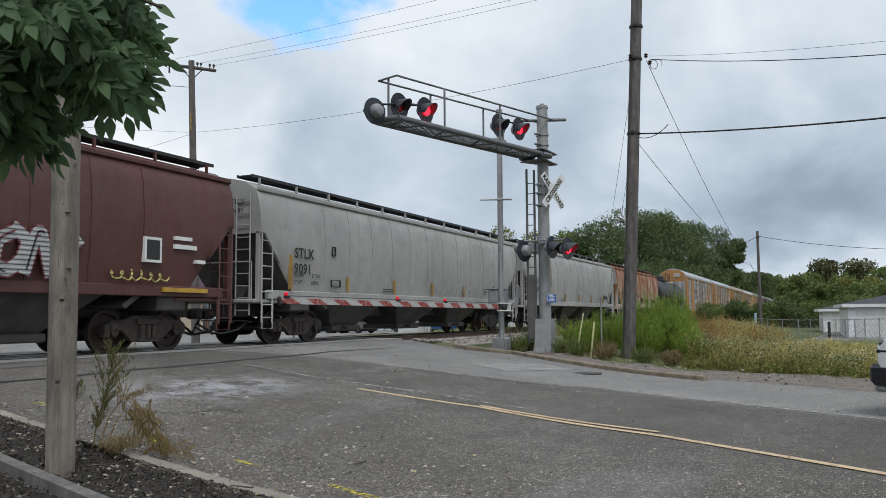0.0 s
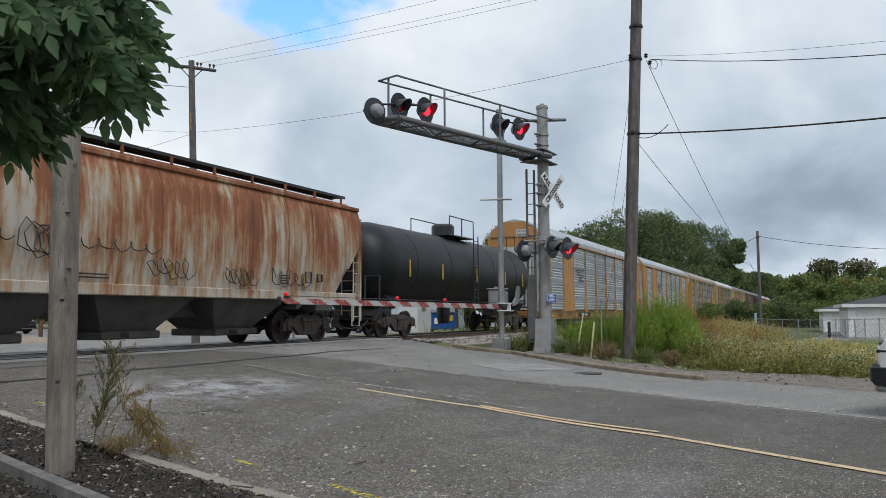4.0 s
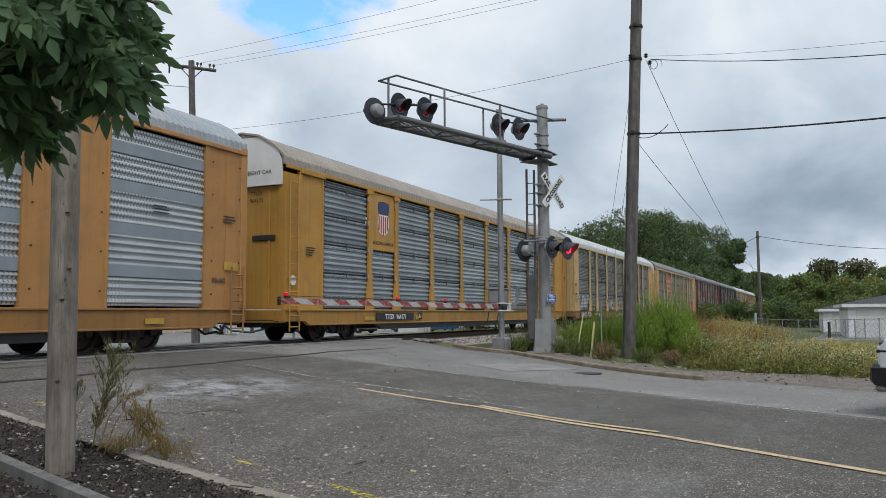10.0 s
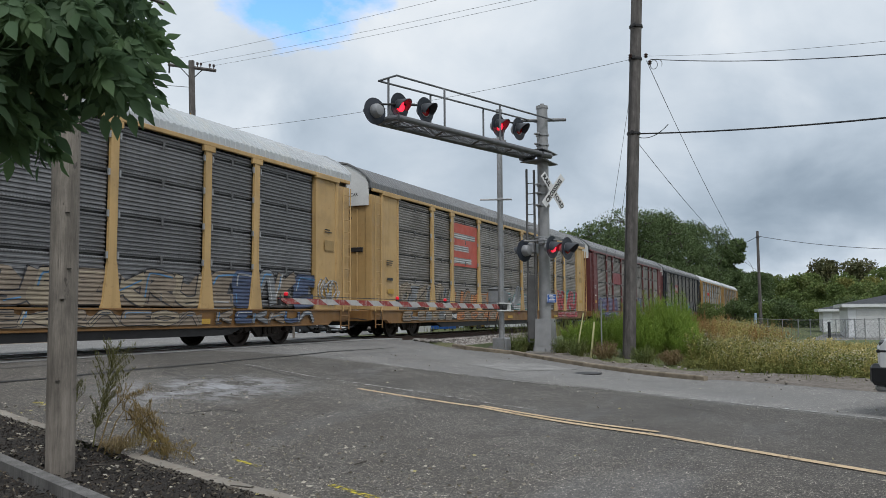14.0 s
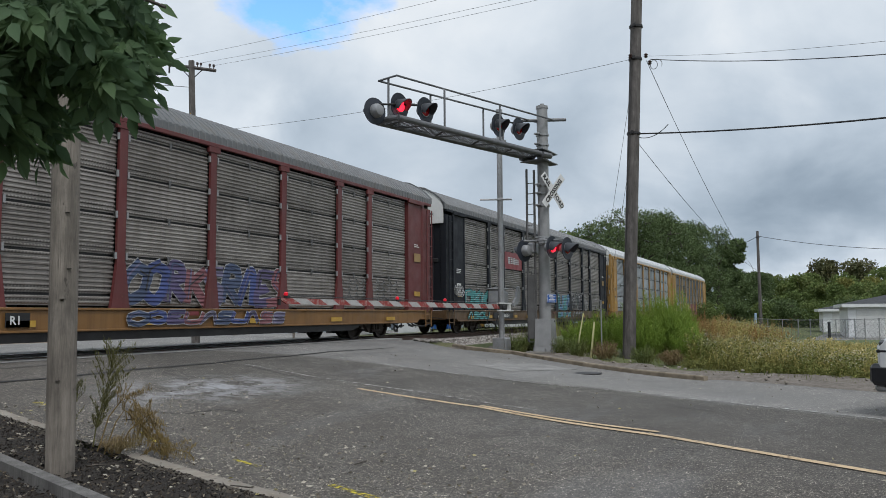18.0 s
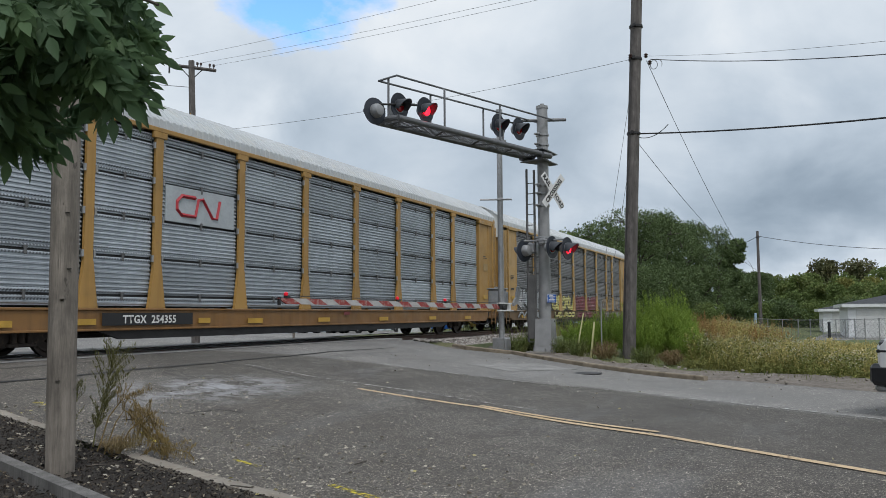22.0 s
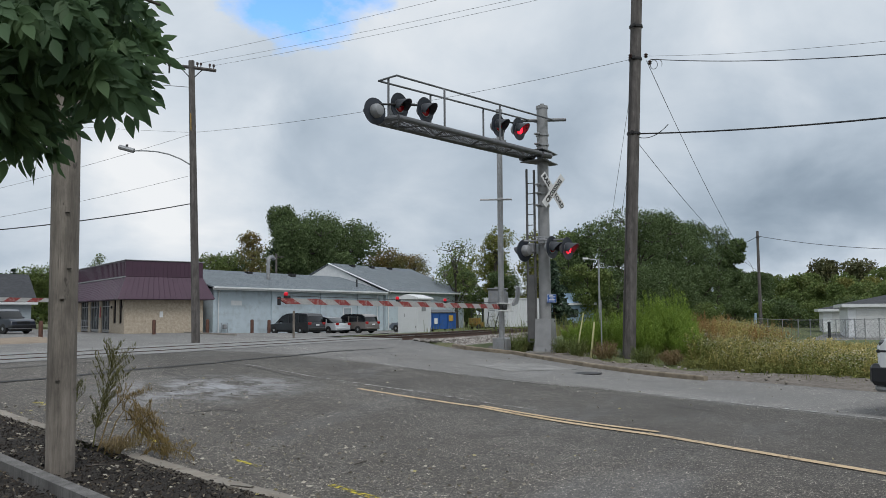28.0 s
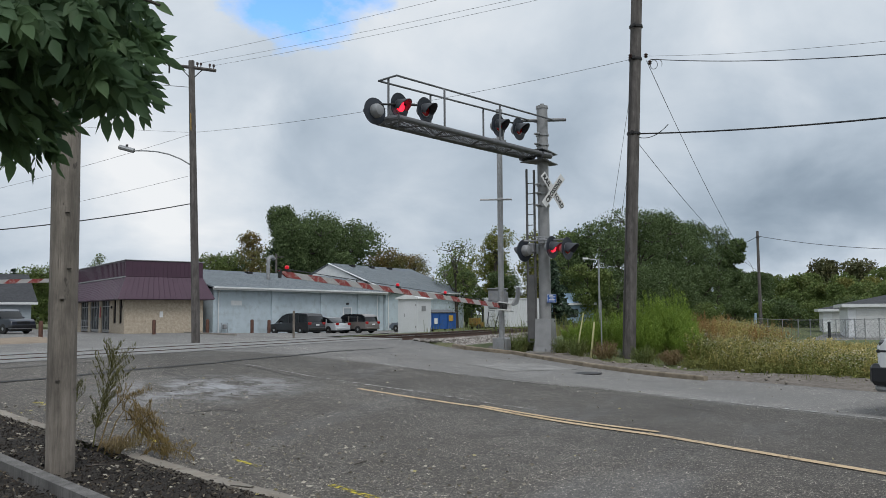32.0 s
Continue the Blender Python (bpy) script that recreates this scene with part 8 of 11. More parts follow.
def warehouse():
    ang = -8.3
    # camera-facing wall line runs from (49.8, 28.8) along e1
    t = thing("warehouse", "pale blue block warehouse with grey shingle roof", "building", pose(51.3, 29.6, -0.7, 0, 0, ang))
    L, D, h = 22.8, 12.0, 3.75
    part("front_wall", MB().box(0, L, 0, 0.3, -0.3, h), M_BLUEWALL, t)
    part("end_wall", MB().box(0, 0.3, 0.3, D, -0.3, h), M_BLUEWALL, t)
    part("back_wall", MB().box(0.3, L, D - 0.3, D, -0.3, h), M_BLUEWALL, t)
    for x, w in ((0.0, 0.35), (6.6, 0.8), (13.0, 0.85), (18.5, 0.6), (22.0, 0.7)):
        part("pilaster", MB().box(x, x + w, -0.16, 0.0, -0.3, h - 0.05, 0.02), M_BLUEWALL, t)
    for z in np.arange(0.3, h, 0.4):
        part("block_course", MB().box(0.35, L, -0.012, 0.0, z, z + 0.015), M_BLUEWALL, t)
    roof = [(-0.6, h - 0.02), (D / 2, h + 1.75), (D + 0.6, h - 0.02), (D + 0.6, h + 0.10), (D / 2, h + 1.90), (-0.6, h + 0.10)]
    part("roof", MB().prism(roof, -0.4, L + 4.0), M_SHINGLE, t)
    part("gutter", MB().box(-0.4, L, -0.75, -0.6, h - 0.05, h + 0.10, 0.02), M_TRIM, t)
    part("fascia", MB().box(-0.4, L, -0.60, -0.56, h - 0.16, h + 0.03), M_TRIM, t)
    for x in (0.5, 21.6):
        part("downspout", MB().tube([(x, -0.65, h), (x, -0.22, h - 0.3), (x, -0.22, 0.1), (x, -0.5, 0.0)], 0.05, 6), M_TRIM, t)
    for x, y in ((2.2, 5.4), (8.6, 5.0), (14.0, 4.6)):
        part("roof_vent", MB().box(x, x + 0.6, y, y + 0.5, h + 1.45, h + 1.85, 0.03), M_DARK, t)
    part("vent_stack", MB().tube([(9.2, 3.0, h + 0.6), (9.2, 3.0, h + 2.9), (9.35, 3.0, h + 3.15), (9.7, 3.0, h + 3.2), (9.95, 3.0, h + 3.0)], 0.17, 10), M_GALV, t)
    part("vent_pipe", MB().tube([(20.2, 1.4, h + 0.4), (20.2, 1.4, h + 1.4)], 0.08, 8), M_BLACK, t)
    d = part("door", MB().box(16.4, 17.5, -0.05, 0.0, 0.0, 2.15, 0.01), M_STEELDOOR, t)
    part("door_frame", MB().box(16.3, 16.4, -0.08, 0.0, 0.0, 2.25).box(17.5, 17.6, -0.08, 0.0, 0.0, 2.25).box(16.3, 17.6, -0.08, 0.0, 2.16, 2.25), M_TRIM, d)
    part("wall_lamp", MB().box(16.8, 17.1, -0.18, 0.0, 2.5, 2.7, 0.03), M_DARK, t)
    for x, z0, z1 in ((2.0, 2.35, 2.75),):
        part("faded_sign", MB().box(x, x + 1.2, -0.02, 0.0, z0, z1), M_TRIM, t, "faded white patch on the wall")
    part("gas_meter", MB().box(0.9, 1.2, -0.5, -0.2, 0.4, 0.8, 0.05).tube([(0.7, -0.35, -0.2), (0.7, -0.35, 0.9), (1.4, -0.35, 0.9), (1.4, -0.35, -0.2)], 0.03, 6), M_CASE, t)
    # the taller block at the end
    u = thing("warehouse", "taller pale blue warehouse with a grey gabled roof", "building", pose(51.3 + L * 0.9895, 29.6 - L * 0.1443, -0.75, 0, 0, ang))
    L2, D2, h2 = 15.5, 15.0, 3.9
    part("front_wall", MB().box(0, L2, -0.4, -0.1, -0.3, h2), M_BLUEWALL, u)
    part("far_wall", MB().box(L2 - 0.3, L2, -0.1, D2, -0.3, h2), M_BLUEWALL, u)
    roof = [(-0.8, h2), (D2 / 2, h2 + 3.2), (D2 + 0.6, h2), (D2 + 0.6, h2 + 0.14), (D2 / 2, h2 + 3.36), (-0.8, h2 + 0.14)]
    part("roof", MB().prism(roof, 0.0, L2 + 0.3), M_SHINGLE, u)
    part("gable", MB().prism([(-0.1, h2), (D2 / 2, h2 + 3.18), (D2, h2)], 0.05, 0.25), M_TRIM, u)
    part("rake_trim", MB().tube([(-0.06, -0.8, h2 + 0.1), (-0.06, D2 / 2, h2 + 3.3)], 0.09, 4), M_TRIM, u)
    part("gutter", MB().box(0, L2 + 0.2, -0.95, -0.8, h2 - 0.02, h2 + 0.12, 0.02), M_TRIM, u)
    for x in (0.3, L2 - 0.3):
        part("downspout", MB().tube([(x, -0.85, h2), (x, -0.5, h2 - 0.3), (x, -0.5, 0.0)], 0.05, 6), M_TRIM, u)
    part("vent_grille", MB().box(5.6, 6.5, -0.45, -0.4, 2.9, 3.5, 0.01), M_STEELDOOR, u)
    part("door", MB().box(6.6, 8.0, -0.46, -0.4, 0.0, 2.2, 0.01), M_BLUEWALL, u)
    for x, y in ((3.0, 6.6), (6.5, 6.6), (10.0, 6.6)):
        part("roof_vent", MB().box(x, x + 0.6, y, y + 0.5, h2 + 2.85, h2 + 3.3, 0.03), M_DARK, u)


warehouse()


def small_house(at, rz, W, D, h, rise, wall, roof, label, over=0.5, hip=False):
    t = thing("house", label, "house", pose(*at, 0, 0, rz))
    for nm, q in (("front_wall", (0, W, 0, 0.2)), ("back_wall", (0, W, D - 0.2, D)), ("side_wall", (0, 0.2, 0.2, D - 0.2)), ("side_wall", (W - 0.2, W, 0.2, D - 0.2))):
        part(nm, MB().box(*q, -0.4, h), wall, t)
    if hip:
        mb = MB()
        mb.v = [(-over, -over, h), (W + over, -over, h), (W + over, D + over, h), (-over, D + over, h)]
        mb.v += [(x, y, z + 0.14) for x, y, z in mb.v] + [(D / 2, D / 2, h + rise), (W - D / 2, D / 2, h + rise)]
        mb.f = [(3, 2, 1, 0), (0, 1, 5, 4), (1, 2, 6, 5), (2, 3, 7, 6), (3, 0, 4, 7), (4, 5, 9, 8), (5, 6, 9), (6, 7, 8, 9), (7, 4, 8)]
        part("roof", mb, roof, t)
        part("fascia", MB().box(-over - 0.05, W + over + 0.05, -over - 0.05, -over - 0.004, h - 0.10, h + 0.13), M_TRIM, t)
        part("fascia", MB().box(-over - 0.05, -over - 0.004, -over, D + over, h - 0.10, h + 0.13), M_TRIM, t)
        return t
    prof = [(-over, h), (D / 2, h + rise), (D + over, h), (D + over, h + 0.12), (D / 2, h + rise + 0.15), (-over, h + 0.12)]
    part("roof", MB().prism(prof, -over, W + over), roof, t)
    part("gable", MB().prism([(0.02, h), (D / 2, h + rise - 0.02), (D - 0.02, h)], 0.0, 0.15), wall, t)
    part("gable", MB().prism([(0.02, h), (D / 2, h + rise - 0.02), (D - 0.02, h)], W - 0.15, W), wall, t)
    part("fascia", MB().box(-over, W + over, -over - 0.05, -over, h - 0.08, h + 0.14), M_TRIM, t)
    return t


M_SIDING = plain("white_siding", (0.78, 0.79, 0.80), 0.6, 0, 0.06, 1.0, 30, 0.05)
M_BLUEHOUSE = plain("pale_blue_siding", (0.30, 0.42, 0.56), 0.7, 0, 0.1)


def garages():
    # two white sheds beyond the fence
    t = small_house((64.5, -16.85, G(64.5, -16.85) - 0.03), -88, 12.0, 9.0, 2.3, 1.15, M_SIDING, M_SHINGLE_DARK, "white garage with horizontal siding and dark hipped shingle roof", 0.35, True)
    for z in np.arange(0.12, 2.4, 0.16):
        part("siding_board", MB().prism([(-0.03, z), (-0.005, z + 0.15), (0.0, z + 0.15), (0.0, z)], 0.0, 12.0), M_SIDING, t)
    d = part("garage_door", MB().box(0.5, 7.0, -0.06, -0.031, 0.0, 2.0), M_WHITE, t)
    for k in range(5):
        part("door_panel", MB().box(0.55, 6.95, -0.075, -0.06, 0.05 + k * 0.39, 0.40 + k * 0.39, 0.01), M_WHITE, d)
    t = small_house((83.5, -15.4, -1.05), -88, 10.0, 8.0, 2.0, 1.0, M_SIDING, M_SHINGLE_DARK, "small white outbuilding with a dark hipped shingle roof", 0.35, True)
    part("garage_door", MB().box(0.8, 4.5, -0.06, -0.0, 0.0, 2.1, 0.01), M_WHITE, t)
    # pale blue house hidden in the trees, dark-roofed house by the shop
    t = small_house((84.0, 10.5, -0.5), -60, 4.0, 5.0, 2.3, 1.1, M_BLUEHOUSE, M_BLUEHOUSE, "pale blue house half hidden by trees", 0.3)
    part("window", MB().box(1.4, 2.3, -0.05, 0.0, 0.9, 1.8), M_GLASS, t)
    t = small_house((47.7, 60.4, -0.5), -28.5, 9.0, 10.0, 2.6, 3.0, M_STEELDOOR, M_SHINGLE_DARK, "house with a steep dark roof", 0.5)
    t = small_house((41.5, 52.0, -0.4), -62, 4.4, 4.0, 1.9, 0.45, M_SIDING, M_TRIM, "low white shed with a flat pale roof", 0.3)
    part("window", MB().box(2.5, 3.2, -0.05, 0.0, 1.2, 2.2), M_GLASS, t)


garages()


def signal_hut():
    x, y = 42.6, 8.0
    t = thing("signal_cabinet", "tall white metal signal equipment cabinet", "cabinet", pose(x, y, G(x, y), 0, 0, -92))
    W, D, h = 1.35, 1.75, 2.0
    part("body", MB().box(0, W, 0, D, -0.1, h, 0.02), M_CABINET, t)
    part("roof", MB().prism([(-0.12, h), (W + 0.12, h), (W + 0.1, h + 0.08), (W / 2, h + 0.30), (-0.1, h + 0.08)], -0.12, D + 0.12, "y"), M_TRIM, t)
    d = part("door", MB().box(0.35, 1.25, -0.03, 0.0, 0.05, h - 0.1, 0.01), M_CABINET, t)
    part("handle", MB().box(0.45, 0.52, -0.06, -0.03, 0.95, 1.15, 0.01), M_GALV, d)
    for z in (0.3, 1.6):
        part("hinge", MB().box(1.2, 1.27, -0.05, -0.03, z, z + 0.12), M_GALV, d)
    part("vent", MB().box(W, W + 0.02, 0.5, 1.0, 1.3, 1.6), M_CASE, t)


M_CABINET = plain("cabinet_white", (0.58, 0.59, 0.60), 0.55, 0, 0.06, 1.0, 40, 0.04)
signal_hut()


def dumpster():
    x, y = 51.05, 9.85
    t = thing("dumpster", "blue steel dumpster with a dark lid", "dumpster", pose(x, y, G(x, y), 0, 0, -38))
    prof = [(0, 0.15), (1.55, 0.15), (1.7, 1.25), (1.35, 1.45), (0.0, 1.25)]
    part("bin", MB().prism(prof, 0, 2.0), M_BINBLUE, t)
    part("lid", MB().prism([(-0.05, 1.26), (1.35, 1.47), (1.74, 1.26), (1.74, 1.30), (1.36, 1.52), (-0.05, 1.31)], -0.04, 2.04), M_BLACK, t)
    for x0 in (-0.12, 2.0):
        part("fork_pocket", MB().box(x0, x0 + 0.12, 0.3, 1.3, 0.65, 0.9, 0.01), M_BINBLUE, t)
    for x0 in (0.1, 0.7, 1.3, 1.85):
        part("rib", MB().box(x0, x0 + 0.06, -0.05, 0.0, 0.2, 1.2), M_BINBLUE, t)
    part("label_plate", MB().box(1.4, 1.75, -0.06, -0.05, 0.7, 1.1), M_STRIP, t, "yellow sticker")
    part("label_plate", MB().box(0.25, 0.5, -0.06, -0.05, 0.5, 0.9), M_TRIM, t, "white sticker")
    for x0 in (0.1, 1.8):
        part("caster", MB().lathe([(0.08, -0.03), (0.08, 0.03)], (x0, 0.2, 0.08), "x", 10), M_RUBBER, t)
        part("caster", MB().lathe([(0.08, -0.03), (0.08, 0.03)], (x0, 1.3, 0.08), "x", 10), M_RUBBER, t)


M_BINBLUE = plain("bin_blue", (0.012, 0.075, 0.27), 0.45, 0, 0.15)
dumpster()


def container():
    x, y = 64.6, 9.04
    t = thing("shipping_container", "white corrugated steel shipping container", "container", pose(x, y, G(x, y) + 0.02, 0, 0, -12))
    L, W, h = 6.06, 2.44, 2.5
    part("frame", MB().box(0, L, 0, W, 0.0, 0.15, 0.02).box(0, L, 0, W, h - 0.12, h, 0.02).box(0, 0.12, 0, 0.12, 0, h).box(L - 0.12, L, 0, 0.12, 0, h).box(0, 0.12, W - 0.12, W, 0, h).box(L - 0.12, L, W - 0.12, W, 0, h), M_CABINET, t)
    prof = []
    n = 23
    for i in range(n):
        a = 0.12 + (L - 0.24) * i / n
        s = (L - 0.24) / n
        prof += [(a, 0.07), (a + s * 0.4, 0.07), (a + s * 0.5, 0.03), (a + s * 0.9, 0.03)]
    part("side_wall", MB().prism(prof + [(L - 0.12, 0.12), (0.12, 0.12)], 0.15, h - 0.12, "z"), M_CABINET, t)
    part("body", MB().box(0.1, L - 0.1, 0.14, W - 0.05, 0.1, h - 0.05), M_CABINET, t)
    for k in range(2):
        dr = part("end_door", MB().box(-0.03, 0.06, 0.1 + k * 1.13, 1.2 + k * 1.13, 0.12, h - 0.1, 0.01), M_CABINET, t)
        for yy in (0.35, 0.85):
            part("lock_rod", MB().tube([(-0.06, yy + k * 1.13, 0.15), (-0.06, yy + k * 1.13, h - 0.15)], 0.025, 6), M_GALV, dr)
        for z in (0.5, 0.9, 1.4):
            part("text_bar", MB().box(-0.035, -0.031, 0.2 + k * 1.13, 0.75 + k * 1.13, z, z + 0.06), M_CASE, dr)


container()


M_LIFTYEL = plain("grimy_machine_yellow", (0.22, 0.13, 0.02), 0.6, 0, 0.4, 4.0, 40, 0.1, (0.03, 0.028, 0.025))


def forklift():
    x, y = 78.4, 16.7
    t = thing("forklift", "small yellow and black forklift truck", "forklift", pose(x, y, G(x, y), 0, 0, 160))
    part("body", MB().prism([(0, 0.3), (1.7, 0.3), (1.9, 0.6), (1.85, 1.15), (1.2, 1.2), (1.0, 0.75), (0, 0.7)], -0.5, 0.5, "y"), M_LIFTYEL, t)
    part("mast", MB().box(-0.25, -0.1, -0.45, -0.35, 0.1, 2.2).box(-0.25, -0.1, 0.35, 0.45, 0.1, 2.2), M_BLACK, t)
    part("roof_guard", MB().tube([(0.1, -0.45, 0.7), (0.3, -0.45, 2.0), (1.4, -0.45, 2.0), (1.6, -0.45, 1.1)], 0.04, 6).tube([(0.1, 0.45, 0.7), (0.3, 0.45, 2.0), (1.4, 0.45, 2.0), (1.6, 0.45, 1.1)], 0.04, 6).box(0.3, 1.4, -0.45, 0.45, 1.98, 2.03), M_BLACK, t)
    for xx in (0.2, 1.5):
        for yy in (-0.5, 0.5):
            part("wheel", MB().lathe([(0.12, -0.1), (0.28, -0.1), (0.28, 0.1), (0.12, 0.1)], (xx, yy, 0.28), "y", 14), M_RUBBER, t)
    part("fork", MB().box(-1.2, -0.2, -0.3, -0.2, 0.12, 0.17).box(-1.2, -0.2, 0.2, 0.3, 0.12, 0.17), M_DARK, t)


forklift()


# ---- parked cars ----
def car(label, at, rz, mat, L, W, H, kind):
    """x forward. kind: van, sedan, suv, truck."""
    t = thing("car", label, "car", pose(*at, 0, 0, rz), group="parked cars")
    hb = {"van": 0.98, "sedan": 0.92, "suv": 1.02, "truck": 1.15}[kind]
    side = {
        "van": [(-0.50, 0.35), (-0.50, 0.75), (-0.485, 1.0), (-0.44, 1.0), (-0.10, 1.0), (0.14, 0.98), (0.27, 0.93), (0.42, 0.80), (0.49, 0.62), (0.50, 0.35)],
        "sedan": [(-0.50, 0.35), (-0.50, 0.72), (-0.47, 0.98), (-0.38, 1.0), (-0.10, 1.0), (0.14, 0.98), (0.22, 0.97), (0.42, 0.84), (0.49, 0.66), (0.50, 0.35)],
        "suv": [(-0.50, 0.40), (-0.50, 0.80), (-0.485, 1.0), (-0.40, 1.0), (-0.10, 1.0), (0.14, 0.99), (0.24, 0.97), (0.44, 0.88), (0.495, 0.70), (0.50, 0.40)],
        "truck": [(-0.50, 0.45), (-0.50, 0.95), (-0.49, 1.0), (-0.40, 1.0), (-0.10, 1.0), (0.14, 1.0), (0.24, 1.0), (0.46, 0.95), (0.50, 0.80), (0.50, 0.42)],
    }[kind]
    roof = {
        "van": [(-0.47, 1.0), (-0.455, 1.5), (-0.42, 1.68), (-0.2, 1.76), (0.02, 1.72), (0.14, 1.55), (0.30, 0.98)],
        "sedan": [(-0.42, 0.98), (-0.26, 1.36), (-0.14, 1.45), (0.02, 1.44), (0.10, 1.36), (0.24, 0.98)],
        "suv": [(-0.48, 1.0), (-0.45, 1.45), (-0.38, 1.64), (-0.2, 1.70), (0.02, 1.68), (0.10, 1.55), (0.24, 1.0)],
        "truck": [(-0.10, 1.0), (-0.08, 1.75), (0.0, 1.86), (0.10, 1.85), (0.16, 1.7), (0.25, 1.0)],
    }[kind]
    k = H / max(z for _, z in roof)
    low = [(x * L, z * hb / 1.0 * k if z < 1.01 else z * k) for x, z in side]
    w = W / 2
    def loft(prof, ws):
        mb = MB()
        n = len(prof)
        for wy in ws:
            for i, (x, z) in enumerate(prof):
                mb.v.append((x * wy[1], wy[0], z))
        for r in range(len(ws) - 1):
            for i in range(n):
                j = (i + 1) % n
                mb.f.append((r * n + i, r * n + j, (r + 1) * n + j, (r + 1) * n + i))
        mb.f.append(tuple(range(n)))
        mb.f.append(tuple((len(ws) - 1) * n + i for i in range(n - 1, -1, -1)))
        return mb
    part("body", loft(low[::-1], [(-w, 0.965), (-w + 0.06, 0.99), (-w * 0.6, 1.0), (w * 0.6, 1.0), (w - 0.06, 0.99), (w, 0.965)]), mat, t, smooth=True)
    gl = [(x * L, z * k * (1 if z > 1.01 else hb)) for x, z in roof]
    cab = part("cabin_glass", loft(gl[::-1], [(-w + 0.10, 0.97), (-w + 0.2, 1.0), (w - 0.2, 1.0), (w - 0.10, 0.97)]), M_CARGLASS, t, "dark tinted windows", smooth=True)
    top = [p for p in gl if p[1] > (1.3 if kind == "sedan" else 1.42) * k]
    part("roof", loft([(x, z + 0.012) for x, z in top][::-1] + [(top[0][0], top[0][1] - 0.05), (top[-1][0], top[-1][1] - 0.05)], [(-w + 0.13, 1.0), (w - 0.13, 1.0)]), mat, t, smooth=True)
    for y in (-w + 0.085, w - 0.085):
        s = 1 if y > 0 else -1
        for f in ((0.5,) if kind == "truck" else (0.28, 0.58)):
            x = gl[0][0] + (gl[-1][0] - gl[0][0]) * f
            part("pillar", MB().box(x - 0.05, x + 0.05, y - 0.02, y + 0.02, hb * k, H - 0.18), mat, cab)
    if kind == "truck":
        part("bed", MB().box(-L * 0.5, -L * 0.12, -w + 0.03, -w + 0.12, hb * k - 0.02, hb * k + 0.12).box(-L * 0.5, -L * 0.12, w - 0.12, w - 0.03, hb * k - 0.02, hb * k + 0.12), mat, t)
    r = 0.34 if kind != "truck" else 0.39
    for x in (-L * 0.30, L * 0.31):
        for y in (-w + 0.10, w - 0.10):
            wh = part("wheel", MB().lathe([(r * 0.62, -0.11), (r * 0.97, -0.11), (r, -0.08), (r, 0.08), (r * 0.97, 0.11), (r * 0.62, 0.11)], (x, y, r), "y", 20), M_RUBBER, t)
            rim = MB().lathe([(0.04, -0.115), (0.07, -0.118), (r * 0.62, -0.09), (r * 0.62, 0.09), (0.07, 0.118), (0.04, 0.115)], (x, y, r), "y", 14)
            part("rim", rim, M_RIM, wh)
    for s in (-1, 1):
        y = s * (w - 0.17)
        part("tail_lamp", MB().box(-L * 0.5 - 0.015, -L * 0.5 + 0.12, y - 0.15, y + 0.15, hb * k * 0.82, hb * k * 1.02, 0.02), M_TAIL, t, "red tail lamp")
        if kind == "truck":
            part("headlamp", MB().box(L * 0.44, L * 0.488, y - 0.168, y + 0.168, 0.88 * k, 0.99 * k, 0.03), M_LAMPDARK, t, "clear headlamp")
            part("lamp_trim", MB().box(L * 0.42, L * 0.492, y - 0.172, y + 0.172, 0.835 * k, 0.875 * k, 0.01), M_BLACK, t)
        else:
            part("headlamp", MB().box(L * 0.478, L * 0.492, y - 0.16, y + 0.16, 0.62 * k, 0.78 * k, 0.02), M_HEAD, t, "clear headlamp")
        part("mirror", MB().box(L * 0.17, L * 0.20, s * w - 0.02 + (0 if s > 0 else -0.14), s * w + 0.16 + (0 if s > 0 else -0.14), hb * k, hb * k + 0.15, 0.03), mat, t)
    part("plate", MB().box(-L * 0.5 - 0.05, -L * 0.5 - 0.04, -0.2, 0.2, 0.72, 0.84), M_TRIM, t, "plain pale plate")
    part("bumper", MB().box(-L * 0.5 - 0.04, -L * 0.5 + 0.1, -w + 0.08, w - 0.08, 0.38 * k, 0.56 * k, 0.04), mat, t)
    up = 0.13 if kind == "truck" else 0.0
    if kind == "truck":
        part("bumper", MB().box(L * 0.5 - 0.45, L * 0.5 + 0.07, -w - 0.01, w + 0.01, 0.44 * k, 0.70 * k, 0.05), M_BLACK, t, "black plastic bumper")
        part("skid_plate", MB().box(L * 0.5 - 0.40, L * 0.5 + 0.03, -w + 0.04, w - 0.04, 0.36 * k, 0.45 * k, 0.03), M_GALV, t, "grey skid plate")
    else:
        part("bumper", MB().box(L * 0.5 - 0.12, L * 0.5 + 0.03, -w + 0.08, w - 0.08, 0.36 * k, 0.58 * k, 0.04), M_BLACK if kind == "suv" else mat, t)
    part("grille", MB().box(L * 0.49, L * 0.503, -w * 0.55, w * 0.55, (0.60 + up) * k, (0.82 + up) * k, 0.02), M_BLACK, t)
    part("underbody", MB().box(-L * 0.46, L * 0.46, -w + 0.15, w - 0.15, 0.2, 0.4), M_BLACK, t)
    return t


def car_paint(name, c):
    s = Shade(name, 0.28, 0.15)
    s.b.inputs["Coat Weight"].default_value = 0.6
    s.b.inputs["Coat Roughness"].default_value = 0.08
    return s.done(s.mix(0.15, c, s.ramp(s.noise(1.5, 4), (0.3, tuple(v * 0.8 for v in c)), (0.7, c))))


